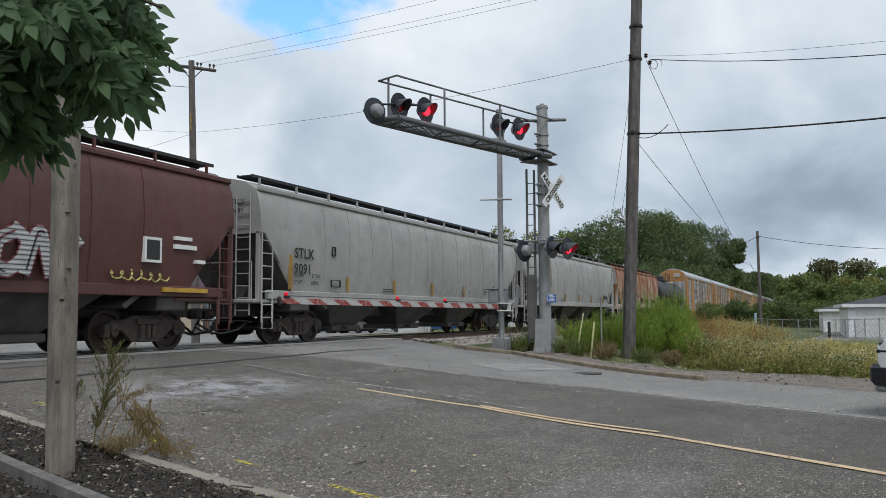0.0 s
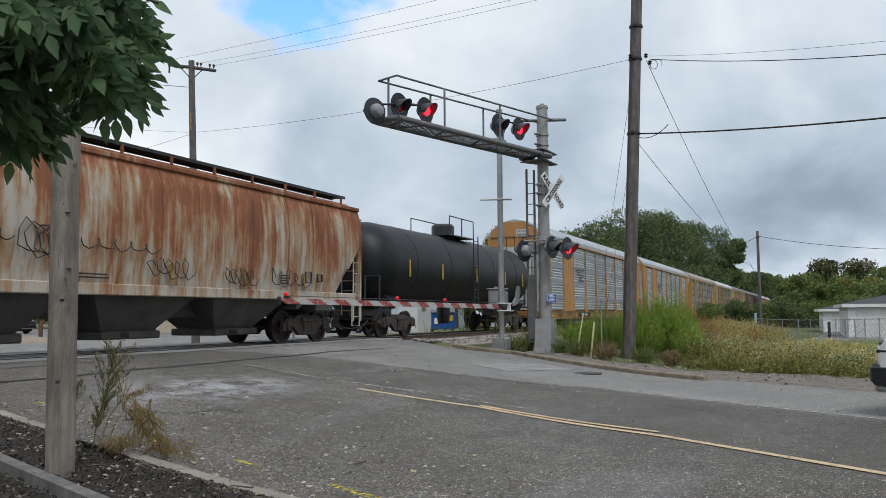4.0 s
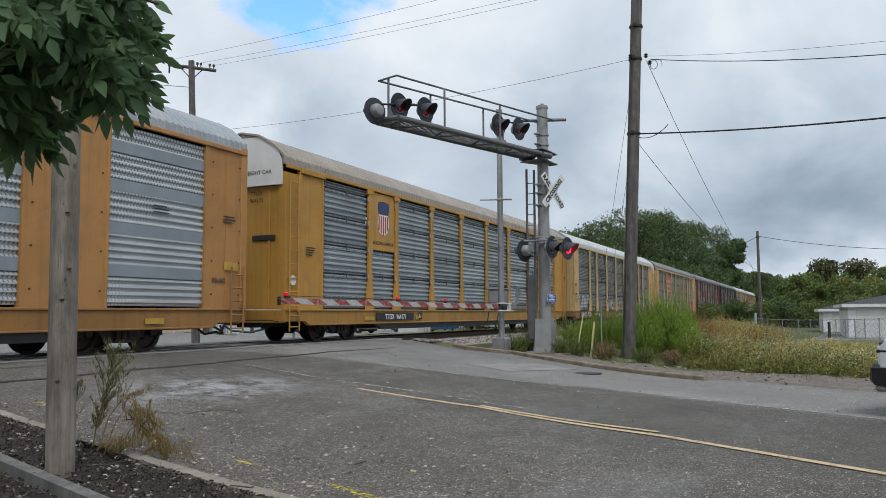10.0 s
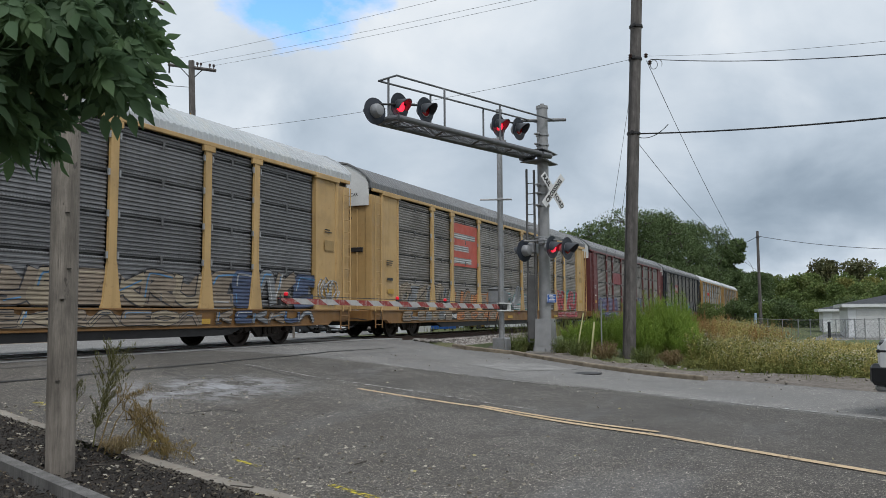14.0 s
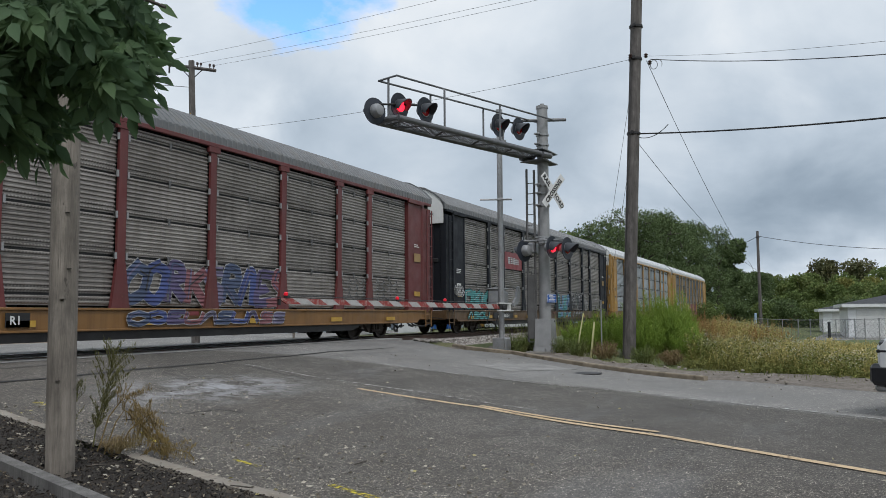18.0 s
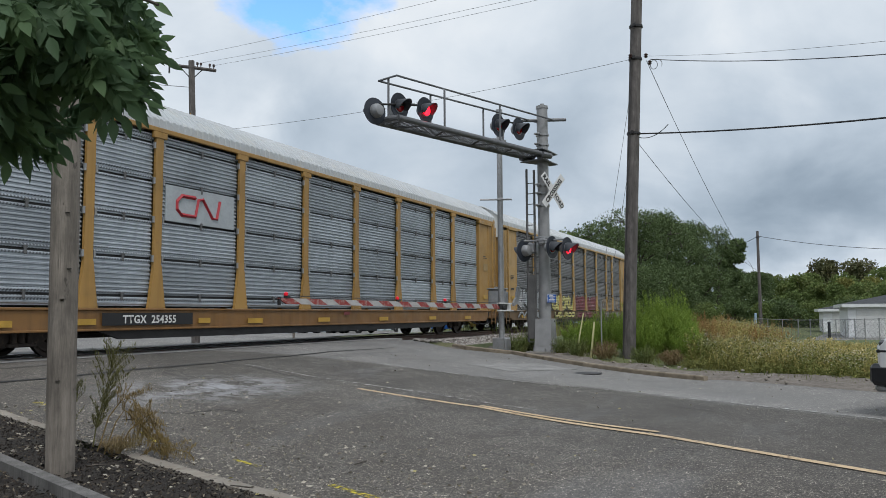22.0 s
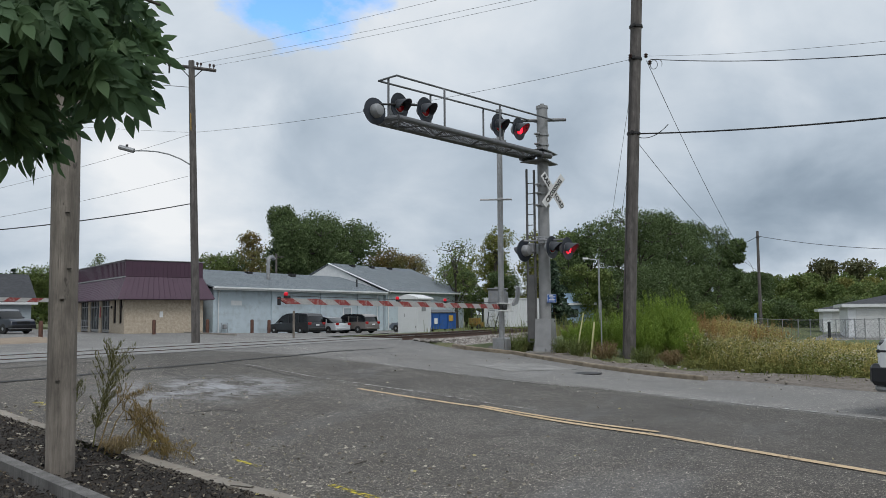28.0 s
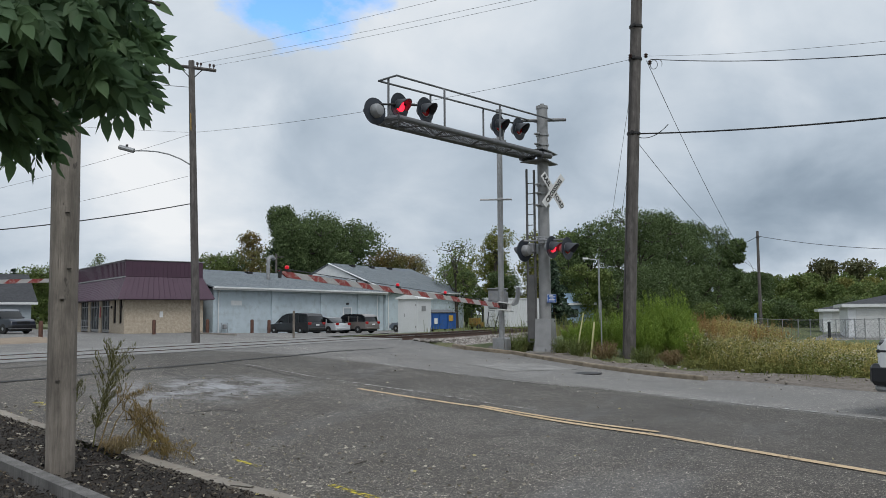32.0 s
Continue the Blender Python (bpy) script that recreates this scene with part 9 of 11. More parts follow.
M_CARGLASS = plain("tinted_glass", (0.012, 0.014, 0.016), 0.06, 0, 0.1)
M_RIM = plain("alloy_rim", (0.42, 0.43, 0.44), 0.3, 0.8, 0.1)
M_TAIL = plain("red_lamp_glass", (0.32, 0.012, 0.012), 0.2)
M_LAMPDARK = plain("smoked_headlamp_glass", (0.12, 0.125, 0.13), 0.08, 0.3, 0.1)
M_HEAD = plain("headlamp_glass", (0.55, 0.57, 0.58), 0.1, 0.2, 0.1)
PARK = 79.0
for args in (
    ("black minivan parked nose-in", (56.8, 25.3), M_CARBLACK := car_paint("car_black", (0.015, 0.016, 0.018)), 5.1, 1.98, 1.76, "van"),
    ("silver sedan parked nose-in", (59.06, 23.97), car_paint("car_silver", (0.46, 0.48, 0.50)), 4.7, 1.82, 1.45, "sedan"),
    ("grey-brown compact utility vehicle parked nose-in", (60.95, 22.2), car_paint("car_taupe", (0.13, 0.115, 0.105)), 4.75, 1.85, 1.68, "suv"),
    ("dark blue-grey car parked behind the cabinet", (66.4, 18.9), car_paint("car_slate", (0.13, 0.15, 0.18)), 4.6, 1.82, 1.5, "sedan"),
):
    label, (x, y), mat, L, W, H, kind = args
    car(label, (x, y, G(x, y)), PARK, mat, L, W, H, kind)
car("dark pickup truck parked by the far kerb", (42.9, 43.2, -0.5), -95, car_paint("car_navy", (0.025, 0.032, 0.05)), 5.6, 2.0, 1.9, "truck")
car("black utility vehicle by the far kerb", (36.6, 43.6, -0.5), -95, M_CARBLACK, 4.9, 1.95, 1.8, "suv")
car("white pickup truck with a black lower bumper, waiting in the lane", (10.84, -18.01, G(11.2, -17.7) - 0.07), 56, car_paint("car_white", (0.72, 0.73, 0.74)), 5.4, 1.95, 1.92, "truck")


# ---- chain-link fence by the white garages ----
M_CHAIN = plain("dull_chain_wire", (0.10, 0.11, 0.11), 0.6, 0.3)


def fence():
    pts = [(66.7, -10.4), (61.5, -13.6), (58.2, -15.9), (55.0, -17.4), (52.0, -19.5)]
    t = thing("chain_link_fence", "grey chain-link fence on steel posts", "fence")
    wire_mesh = MB()
    h = 1.25
    for (x0, y0), (x1, y1) in zip(pts, pts[1:]):
        n = 3
        for i in range(n):
            x, y = x0 + (x1 - x0) * i / n, y0 + (y1 - y0) * i / n
            part("post", MB().tube([(x, y, G(x, y) - 0.2), (x, y, G(x, y) + h + 0.05)], 0.035, 7), M_GALV, t)
        a, b = Vector((x0, y0, G(x0, y0) + h)), Vector((x1, y1, G(x1, y1) + h))
        part("top_rail", MB().tube([tuple(a), tuple(b)], 0.025, 6), M_GALV, t)
        m = 34
        for i in range(m):
            for s in (0, 1):
                k0, k1 = i / m, (i + 4) / m
                p, q = a.lerp(b, k0), a.lerp(b, min(1, k1))
                if s:
                    wire_mesh.tube([(p.x, p.y, p.z), (q.x, q.y, q.z - h)], 0.0035, 3, False)
                else:
                    wire_mesh.tube([(p.x, p.y, p.z - h), (q.x, q.y, q.z)], 0.0035, 3, False)
    w = part("wire_mesh", wire_mesh, M_CHAIN, t)
    tagged(w, kind="stuff")
    thing("privacy_panel", "short blue-grey fence panel", "fence", mb=MB().box(65.6, 66.9, -10.6, -10.5, -0.9, 0.75, 0.02), mat=M_BLUEHOUSE)


fence()
x, y = 62.0, -15.55
thing("bollard", "black post in the yard by the garages", "bollard", pose(x, y, G(x, y)), mb=MB().lathe([(0.1, -0.2), (0.1, 1.1), (0.001, 1.15)], (0, 0, 0), "z", 10), mat=M_BLACK)
patch([(54, yy, 82, yy - 2) for yy in np.arange(-19, -12.6, 0.8)], 10, 0.02, "yard", "grey asphalt yard by the garages", M_ASPHALT)


def lawn_mat():
    s = Shade("mown_lawn", 0.95)
    g = s.ramp(s.noise(0.5, 7, 0.65), (0.3, (0.062, 0.088, 0.024)), (0.7, (0.115, 0.135, 0.045)))
    g = s.mix(0.6, g, s.ramp(s.noise(18, 6, 0.7), (0.3, 0.5), (0.7, 1.3)), "MULTIPLY")
    s.bump(s.noise(14, 6, 0.7), 0.9, 0.05)
    return s.done(g)


patch([(24.5 - (yy + 15) * 0.1, yy, 54.0, yy - 2) for yy in np.arange(-30.0, -13.6, 0.8)], 24, 0.02, "lawn", "patchy green mown lawn by the yard", lawn_mat(), 0.01)


# ---- trees and plants ----
M_LEAF_DARK = leaf_mat("leaves_dark", (0.057, 0.087, 0.034), (0.132, 0.179, 0.072), (0.100, 0.140, 0.062))
M_LEAF_MID = leaf_mat("leaves_mid", (0.077, 0.114, 0.032), (0.163, 0.215, 0.070), (0.154, 0.163, 0.051))
M_LEAF_YEL = leaf_mat("leaves_yellowing", (0.123, 0.152, 0.041), (0.246, 0.254, 0.080), (0.203, 0.167, 0.051))
M_LEAF_RED = leaf_mat("leaves_turning", (0.090, 0.105, 0.033), (0.195, 0.173, 0.068), (0.225, 0.128, 0.053))
M_NEEDLE = leaf_mat("needles", (0.035, 0.061, 0.038), (0.072, 0.104, 0.067), (0.048, 0.072, 0.048), 0.1)
M_PINE = leaf_mat("pine_tufts", (0.070, 0.085, 0.038), (0.135, 0.135, 0.062), (0.12, 0.095, 0.045), 0.1)
M_BARK = wood_mat("bark", (0.035, 0.028, 0.022), (0.10, 0.085, 0.07))


def leaf_cards(centres, size, rng, flat=0.0, long=1.6):
    """Kite-shaped leaf sprays at the centres, turned at random."""
    n = len(centres)
    u = rng.normal(size=(n, 3))
    u[:, 2] *= 1 - flat
    u /= np.linalg.norm(u, axis=1)[:, None]
    w = rng.normal(size=(n, 3))
    w -= u * (w * u).sum(1)[:, None]
    w /= np.linalg.norm(w, axis=1)[:, None]
    s = (size * rng.uniform(0.6, 1.35, n))[:, None]
    nrm = np.cross(u, w)
    v = np.stack([centres - u * s * long * 0.5, centres + w * s * 0.45 + nrm * s * 0.12, centres + u * s * long * 0.5, centres - w * s * 0.45 + nrm * s * 0.12], 1).reshape(-1, 3)
    f = np.arange(n * 4).reshape(-1, 4)
    me = bpy.data.meshes.new("leaves")
    me.from_pydata(v.tolist(), [], f.tolist())
    return me


def tree(label, x, y, r, top, mat, seed, z0=None, base=0.22, n=2600, size=0.34, name="tree", lobes=9, bare=0.0):
    rng = np.random.default_rng(seed)
    z = G(x, y) if z0 is None else z0
    h = top - z
    t = thing(name, label, "tree", pose(x, y, z), group="trees along the line")
    trunk = MB()
    lean = rng.normal(size=2) * 0.02 * h
    trunk.tube([(0, 0, -0.3), (lean[0] * 0.3, lean[1] * 0.3, h * 0.25), (lean[0], lean[1], h * 0.62), (lean[0] * 1.2, lean[1] * 1.2, h * 0.9)], 0.022 * h + 0.05, 8, True, 0.03)
    part("trunk", trunk, M_BARK, t)
    cs = []
    for i in range(lobes):
        a = rng.uniform(0, 2 * math.pi)
        k = rng.uniform(0.12, 0.68) if i else 0.0
        zz = h * (base + (0.93 - base) * (i + 0.7) / lobes)
        taper = 1.0 - max(0.0, (zz / h - 0.55)) * 1.1
        lr = r * rng.uniform(0.38, 0.6)
        cs.append((math.cos(a) * r * k * taper, math.sin(a) * r * k * taper, min(zz, h - lr * 0.75), lr, lr * rng.uniform(0.6, 0.85)))
    limbs = MB()
    for cx, cy, cz, lr, lz in cs:
        z1 = max(h * 0.18, cz - h * 0.22)
        limbs.tube([(0, 0, z1), (cx * 0.55, cy * 0.55, (z1 + cz) / 2 + 0.2), (cx, cy, cz)], 0.012 * h, 5, True, 0.02)
        for _ in range(4):
            d = rng.normal(size=3)
            d /= np.linalg.norm(d)
            limbs.tube([(cx, cy, cz), (cx + d[0] * lr * 0.9, cy + d[1] * lr * 0.9, cz + abs(d[2]) * lz)], 0.006 * h, 4, True, 0.008)
    tagged(part("limb_tangle", limbs, M_BARK, t), kind="stuff")
    per = max(1, int(n * (1 - bare) / lobes))
    pts = []
    for cx, cy, cz, lr, lz in cs:
        d = rng.normal(size=(per, 3))
        d /= np.linalg.norm(d, axis=1)[:, None]
        rad = rng.uniform(0.35, 1.0, per) ** 0.45
        bump = 1 + 0.22 * np.sin(d[:, 0] * 5 + seed) * np.cos(d[:, 1] * 4 + seed * 2) + rng.normal(size=per) * 0.10
        p = d * (rad * bump)[:, None] * np.array([lr, lr, lz]) + np.array([cx, cy, cz])
        pts.append(p)
    pts = np.concatenate(pts)
    pts = pts[pts[:, 2] > h * 0.06]
    ob = part("crown", put(leaf_cards(pts, size, rng), mat), None, t)
    return t


def conifer(label, x, y, r, top, seed, n=2600, tiers=16, size=0.3, base=0.06, z0=None):
    rng = np.random.default_rng(seed)
    z = G(x, y) if z0 is None else z0
    h = top - z
    t = thing("conifer", label, "tree", pose(x, y, z), group="trees along the line")
    part("trunk", MB().tube([(0, 0, -0.3), (0, 0, h * 0.97)], 0.018 * h + 0.05, 7, True, 0.02), M_BARK, t)
    limbs, pts = MB(), []
    for i in range(tiers):
        k = i / (tiers - 1)
        zz = h * (base + (0.95 - base) * k)
        rr = (r * (1 - k) ** 0.85 + 0.12) * rng.uniform(0.72, 1.12)
        for j in range(7):
            a = rng.uniform(0, 2 * math.pi)
            L = rr * rng.uniform(0.65, 1.1)
            e = (math.cos(a) * L, math.sin(a) * L, zz - L * 0.18)
            limbs.tube([(0, 0, zz), e], 0.03, 3, False, 0.01)
            m = max(2, int(n / tiers / 7 * (0.3 + L / r)))
            f = rng.uniform(0.2, 1.05, m)[:, None]
            pts.append(np.array([0, 0, zz]) * (1 - f) + np.array(e) * f + rng.normal(size=(m, 3)) * np.array([0.16, 0.16, 0.10]) * (0.4 + rr * 0.25))
    tagged(part("limb_tangle", limbs, M_BARK, t), kind="stuff")
    part("crown", put(leaf_cards(np.concatenate(pts), size, rng, 0.4, 1.9), M_NEEDLE), None, t)
    return t


GREEN, MIDG, YELG, REDG = "dense dark green deciduous tree", "leafy mid-green deciduous tree", "deciduous tree with yellowing leaves", "deciduous tree with reddish turning leaves"
WOODS_BEHIND_SHEDS = [
    (GREEN, 79.4, 42.0, 4.5, 14.1, M_LEAF_DARK, 7800), (GREEN, 86.0, 40.7, 6.0, 14.2, M_LEAF_DARK, 8400), (GREEN, 90.5, 40.1, 4.9, 13.4, M_LEAF_DARK, 6300),
    (GREEN, 91.0, 47.0, 6.9, 13.4, M_LEAF_DARK, 7200), (GREEN, 84.0, 44.6, 5.1, 11.0, M_LEAF_DARK, 5400), (REDG, 98.7, 39.8, 4.7, 10.2, M_LEAF_RED, 3900),
    (REDG, 101.0, 36.8, 4.1, 9.6, M_LEAF_RED, 3600), (MIDG, 104, 31.0, 5.1, 8.6, M_LEAF_MID, 2700), (MIDG, 73.4, 48.0, 3.4, 8.2, M_LEAF_MID, 2700),
    (MIDG, 77.6, 48.6, 3.4, 8.4, M_LEAF_DARK, 2700), (YELG, 74.8, 44.0, 2.5, 10.8, M_LEAF_RED, 1650), (MIDG, 70.5, 50.5, 2.8, 6.4, M_LEAF_MID, 1800),
    (MIDG, 76.9, 82.4, 4.1, 7.7, M_LEAF_MID, 3000), (MIDG, 76.7, 87.5, 3.6, 7.1, M_LEAF_DARK, 2700), (MIDG, 96, 92, 6.6, 7.8, M_LEAF_MID, 2250),
]
WOODS_ACROSS = [
    (YELG, 94.6, 21.4, 3.6, 11.9, M_LEAF_YEL, 2600), (YELG, 97, 16.9, 3.4, 11.2, M_LEAF_YEL, 2600), (MIDG, 100, 23.5, 3.6, 9.0, M_LEAF_MID, 2200),
    (MIDG, 92.0, 24.5, 2.4, 6.4, M_LEAF_DARK, 1800), (MIDG, 90.0, 19.0, 2.4, 6.0, M_LEAF_DARK, 1800), (MIDG, 97.9, 12.9, 3.4, 11.2, M_LEAF_MID, 2800),
    (MIDG, 92.0, 10.5, 3.6, 10.4, M_LEAF_MID, 2800), (GREEN, 91.0, 8.6, 4.0, 11.6, M_LEAF_DARK, 3600), (GREEN, 105.0, 8.2, 4.6, 12.4, M_LEAF_DARK, 3800),
    (GREEN, 121.0, 8.8, 6.0, 17.0, M_LEAF_DARK, 5600), (GREEN, 141.0, 9.0, 6.0, 19.0, M_LEAF_DARK, 5600), (GREEN, 158.0, 10.0, 5.6, 20.0, M_LEAF_DARK, 4600),
    (GREEN, 180.0, 10.5, 6.0, 21.0, M_LEAF_DARK, 4200), (MIDG, 86.0, 7.4, 3.0, 6.2, M_LEAF_MID, 2400),
]
WOODS_DOWN_LINE = [
    (GREEN, 190, 8.5, 5.5, 22.2, M_LEAF_DARK, 4600), (GREEN, 228, 8.5, 6.6, 24.1, M_LEAF_DARK, 4600), (GREEN, 269, 8.5, 5.8, 24.0, M_LEAF_DARK, 4600),
    (MIDG, 98.0, 7.0, 3.4, 6.6, M_LEAF_DARK, 2400), (MIDG, 113.0, 7.0, 3.8, 7.4, M_LEAF_DARK, 2400), (MIDG, 132.0, 7.2, 4.2, 8.6, M_LEAF_DARK, 2400),
    (MIDG, 158.0, 7.6, 5.0, 10.0, M_LEAF_DARK, 2400), (MIDG, 190.0, 8.4, 5.4, 12.0, M_LEAF_DARK, 2400), (MIDG, 290.0, 10.5, 6.0, 15.4, M_LEAF_DARK, 2400),
    (MIDG, 340.0, 11.5, 7.0, 18.5, M_LEAF_DARK, 2400), (MIDG, 390.0, 9.5, 6.0, 20.0, M_LEAF_DARK, 2400), (MIDG, 450.0, 10.0, 7.0, 22.5, M_LEAF_DARK, 2400),
    (MIDG, 520.0, 9.5, 6.6, 25.0, M_LEAF_DARK, 2400), (MIDG, 610.0, 9.0, 6.8, 27.0, M_LEAF_MID, 2400), (MIDG, 700.0, 7.0, 7.0, 29.0, M_LEAF_MID, 2400),
    (MIDG, 84.0, 92.0, 5.0, 7.6, M_LEAF_DARK, 2200), (MIDG, 141.9, -10.9, 3.0, 5.9, M_LEAF_MID, 2400), (MIDG, 131.8, -13.1, 2.9, 6.4, M_LEAF_MID, 2400),
    (MIDG, 127.4, -15.4, 2.8, 5.3, M_LEAF_MID, 2400),
]
WOODS_BY_YARD = [
    (MIDG, 123.1, -18.2, 2.6, 4.7, M_LEAF_MID, 2400), (MIDG, 126.7, -21.1, 2.8, 5.0, M_LEAF_MID, 2400), (MIDG, 114.7, -12.0, 2.1, 3.6, M_LEAF_MID, 2000),
    (YELG, 140.1, -19.1, 2.3, 6.1, M_LEAF_YEL, 1800), (YELG, 134.0, -23.0, 2.6, 6.0, M_LEAF_YEL, 1800), (MIDG, 150.0, -14.6, 3.4, 7.6, M_LEAF_MID, 2200),
    (MIDG, 160.0, -20.0, 4.0, 7.6, M_LEAF_MID, 2200), (MIDG, 160.0, -27.5, 4.0, 8.9, M_LEAF_MID, 2200), (MIDG, 118.0, -24.0, 3.2, 4.6, M_LEAF_MID, 2000),
    (MIDG, 185.0, -11.6, 4.0, 8.4, M_LEAF_MID, 2000), (MIDG, 235.0, -11.0, 4.6, 9.6, M_LEAF_MID, 2000),
]
for i, (lab, x, y, r, top, mat, n) in enumerate(sum((WOODS_BEHIND_SHEDS, WOODS_ACROSS, WOODS_DOWN_LINE, WOODS_BY_YARD), [])):
    tree(lab, x, y, r, top, mat, 20 + i, n=int(n * 2.9), size=0.185 if x < 130 else 0.25 if x < 250 else 0.55, base=0.10 if x > 70 else 0.2, z0=-0.7, lobes=11 if n > 2400 else 8)
tree("sparse old tree with dead branches", 87.3, 23.8, 3.6, 9.9, M_LEAF_MID, 71, n=3600, size=0.15, z0=-0.6, lobes=12, bare=0.35)
tree("nearly bare small deciduous tree", 69.5, 62.5, 2.0, 8.6, M_LEAF_MID, 72, n=1300, size=0.15, z0=-0.5, lobes=9, bare=0.3)
for i, (x, y, r, top) in enumerate(((104.5, -3.0, 2.6, 2.0), (106.0, -5.8, 2.8, 2.4), (107.0, -8.6, 2.6, 1.9), (108.5, -11.2, 3.0, 2.6), (110.2, -14.6, 3.0, 2.3), (112.0, -18.0, 3.2, 2.6), (116.0, -21.6, 3.4, 2.8))):
    tree("dense green shrub at the edge of the woods", x, y, r, top, M_LEAF_DARK if i % 2 else M_LEAF_MID, 140 + i, n=4200, size=0.17, base=0.0, z0=-1.2, lobes=9, name="shrub")
conifer("tall dark green pine tree", 80.6, 43.6, 3.6, 14.6, 81, 9000, 34, 0.34)
conifer("dark spruce among the trees", 77.6, 8.9, 2.3, 6.3, 82)
conifer("dark spruce by the far houses", 68.7, 76.2, 1.5, 7.0, 83, 1600)
conifer("dark spruce by the far houses", 70.0, 80.5, 1.6, 6.6, 86, 1600)
for x, y, r, top, sd in ((166.6, -16.8, 4.4, 10.9, 84), (169.2, -22.4, 3.9, 10.8, 85)):
    tree("broad flat-topped dark pine tree", x, y, r, top, M_PINE, sd, n=3000, size=0.36, base=0.5, lobes=7, name="pine", z0=-1.0)


def treeline():
    """The woods that close the distance all round."""
    rng = np.random.default_rng(9)
    pts = []
    for i in range(420):
        a = 2 * math.pi * i / 420
        d = 260 + 50 * math.sin(a * 5) + rng.uniform(-15, 15)
        if abs(math.sin(a)) * d < 9 :
            continue
        h = rng.uniform(6, 10.5)
        m = 60
        p = rng.normal(size=(m, 3)) * np.array([2.6, 2.6, h * 0.22]) + np.array([math.cos(a) * d, math.sin(a) * d, h * 0.52])
        pts.append(p)
    pts = np.concatenate(pts)
    pts = pts[pts[:, 2] > -0.8]
    ob = thing("far_woods", "distant green treeline", "trees", kind="stuff")
    part("leaves", put(leaf_cards(pts, 1.3, rng), M_LEAF_MID), None, ob)


treeline()


def blades(rng, base, height, width, lean=0.35, bend=0.3):
    """Thin bent blades: two quads each, from base points."""
    n = len(base)
    a = rng.uniform(0, 2 * math.pi, n)
    side = np.stack([np.cos(a), np.sin(a), np.zeros(n)], 1)
    b = rng.uniform(0, 2 * math.pi, n)
    out = np.stack([np.cos(b), np.sin(b), np.zeros(n)], 1) * (height * lean * rng.uniform(0, 1, n))[:, None]
    up = np.zeros((n, 3)); up[:, 2] = height
    mid = base + up * 0.55 + out * 0.4
    top = base + up * (1 - bend * 0.3) + out
    w = (side * np.asarray(width).reshape(-1, 1))
    v = np.stack([base - w, base + w, mid + w * 0.8, mid - w * 0.8, top + w * 0.15, top - w * 0.15], 1).reshape(-1, 3)
    k = np.arange(n) * 6
    f = np.concatenate([np.stack([k, k + 1, k + 2, k + 3], 1), np.stack([k + 3, k + 2, k + 4, k + 5], 1)])
    return v, f, top


def from_np(name, v, f):
    me = bpy.data.meshes.new(name)
    me.from_pydata(v.tolist(), [], f.tolist())
    return me


def gz(p):
    return np.array([G(x, y) for x, y in p])


M_FERN = leaf_mat("feathery_green", (0.098, 0.169, 0.024), (0.305, 0.410, 0.078), (0.195, 0.273, 0.047), 0.4)
M_STRAW = leaf_mat("straw", (0.230, 0.195, 0.061), (0.446, 0.377, 0.135), (0.270, 0.260, 0.074), 0.2)
M_OLIVE = leaf_mat("olive_weed", (0.092, 0.116, 0.031), (0.250, 0.250, 0.078), (0.250, 0.201, 0.069), 0.25)
M_FLOWER = leaf_mat("white_flower_heads", (0.375, 0.362, 0.275), (0.650, 0.625, 0.525), (0.450, 0.388, 0.200), 0.1)
M_LAWN = leaf_mat("lawn_blades", (0.085, 0.125, 0.03), (0.15, 0.20, 0.055), (0.13, 0.15, 0.05), 0.2)
M_TUFT = leaf_mat("seed_tufts", (0.300, 0.250, 0.096), (0.525, 0.450, 0.204), (0.425, 0.338, 0.120), 0.2)
M_RUSTW = leaf_mat("rust_weed", (0.195, 0.106, 0.042), (0.351, 0.206, 0.078), (0.182, 0.150, 0.060), 0.2)
M_WEED = leaf_mat("weed_green", (0.074, 0.101, 0.028), (0.162, 0.189, 0.063), (0.203, 0.162, 0.063), 0.2)
M_BROWNW = leaf_mat("brown_weed", (0.13, 0.09, 0.045), (0.27, 0.20, 0.10), (0.14, 0.14, 0.06), 0.2)


def feather_bush(x, y, h, r, seed, mat=M_FERN, n_stem=60, per=70, label="tall feathery bright green bush"):
    rng = np.random.default_rng(seed)
    t = thing("bush", label, "bush", pose(x, y, G(x, y)), group="bushes on the verge")
    stems, pts, dirs = MB(), [], []
    for i in range(n_stem):
        a, d = rng.uniform(0, 2 * math.pi), r * math.sqrt(rng.random())
        hh = h * rng.uniform(0.45, 1.12) * (1 - 0.35 * (d / r) ** 2)
        b = np.array([math.cos(a) * d * 0.45, math.sin(a) * d * 0.45, 0])
        e = np.array([math.cos(a) * d, math.sin(a) * d, hh])
        stems.tube([tuple(b), tuple((b * 0.6 + e * 0.4) + np.array([0, 0, 0.1])), tuple(e)], 0.008, 3, False, 0.003)
        k = rng.uniform(0.12, 1.0, per) ** 0.8
        pts.append(b + (e - b) * k[:, None] + rng.normal(size=(per, 3)) * (np.array([0.06, 0.06, 0.04]) * (1.15 - 0.75 * k)[:, None]))
    tagged(part("stem_tangle", stems, mat, t), kind="stuff")
    pts = np.concatenate(pts)
    n = len(pts)
    v, f, _ = blades(rng, pts, rng.uniform(0.03, 0.10, n), rng.uniform(0.003, 0.006, n), 1.5, 0.3)
    tagged(part("foliage", put(from_np("foliage", v, f), mat), None, t), kind="stuff")


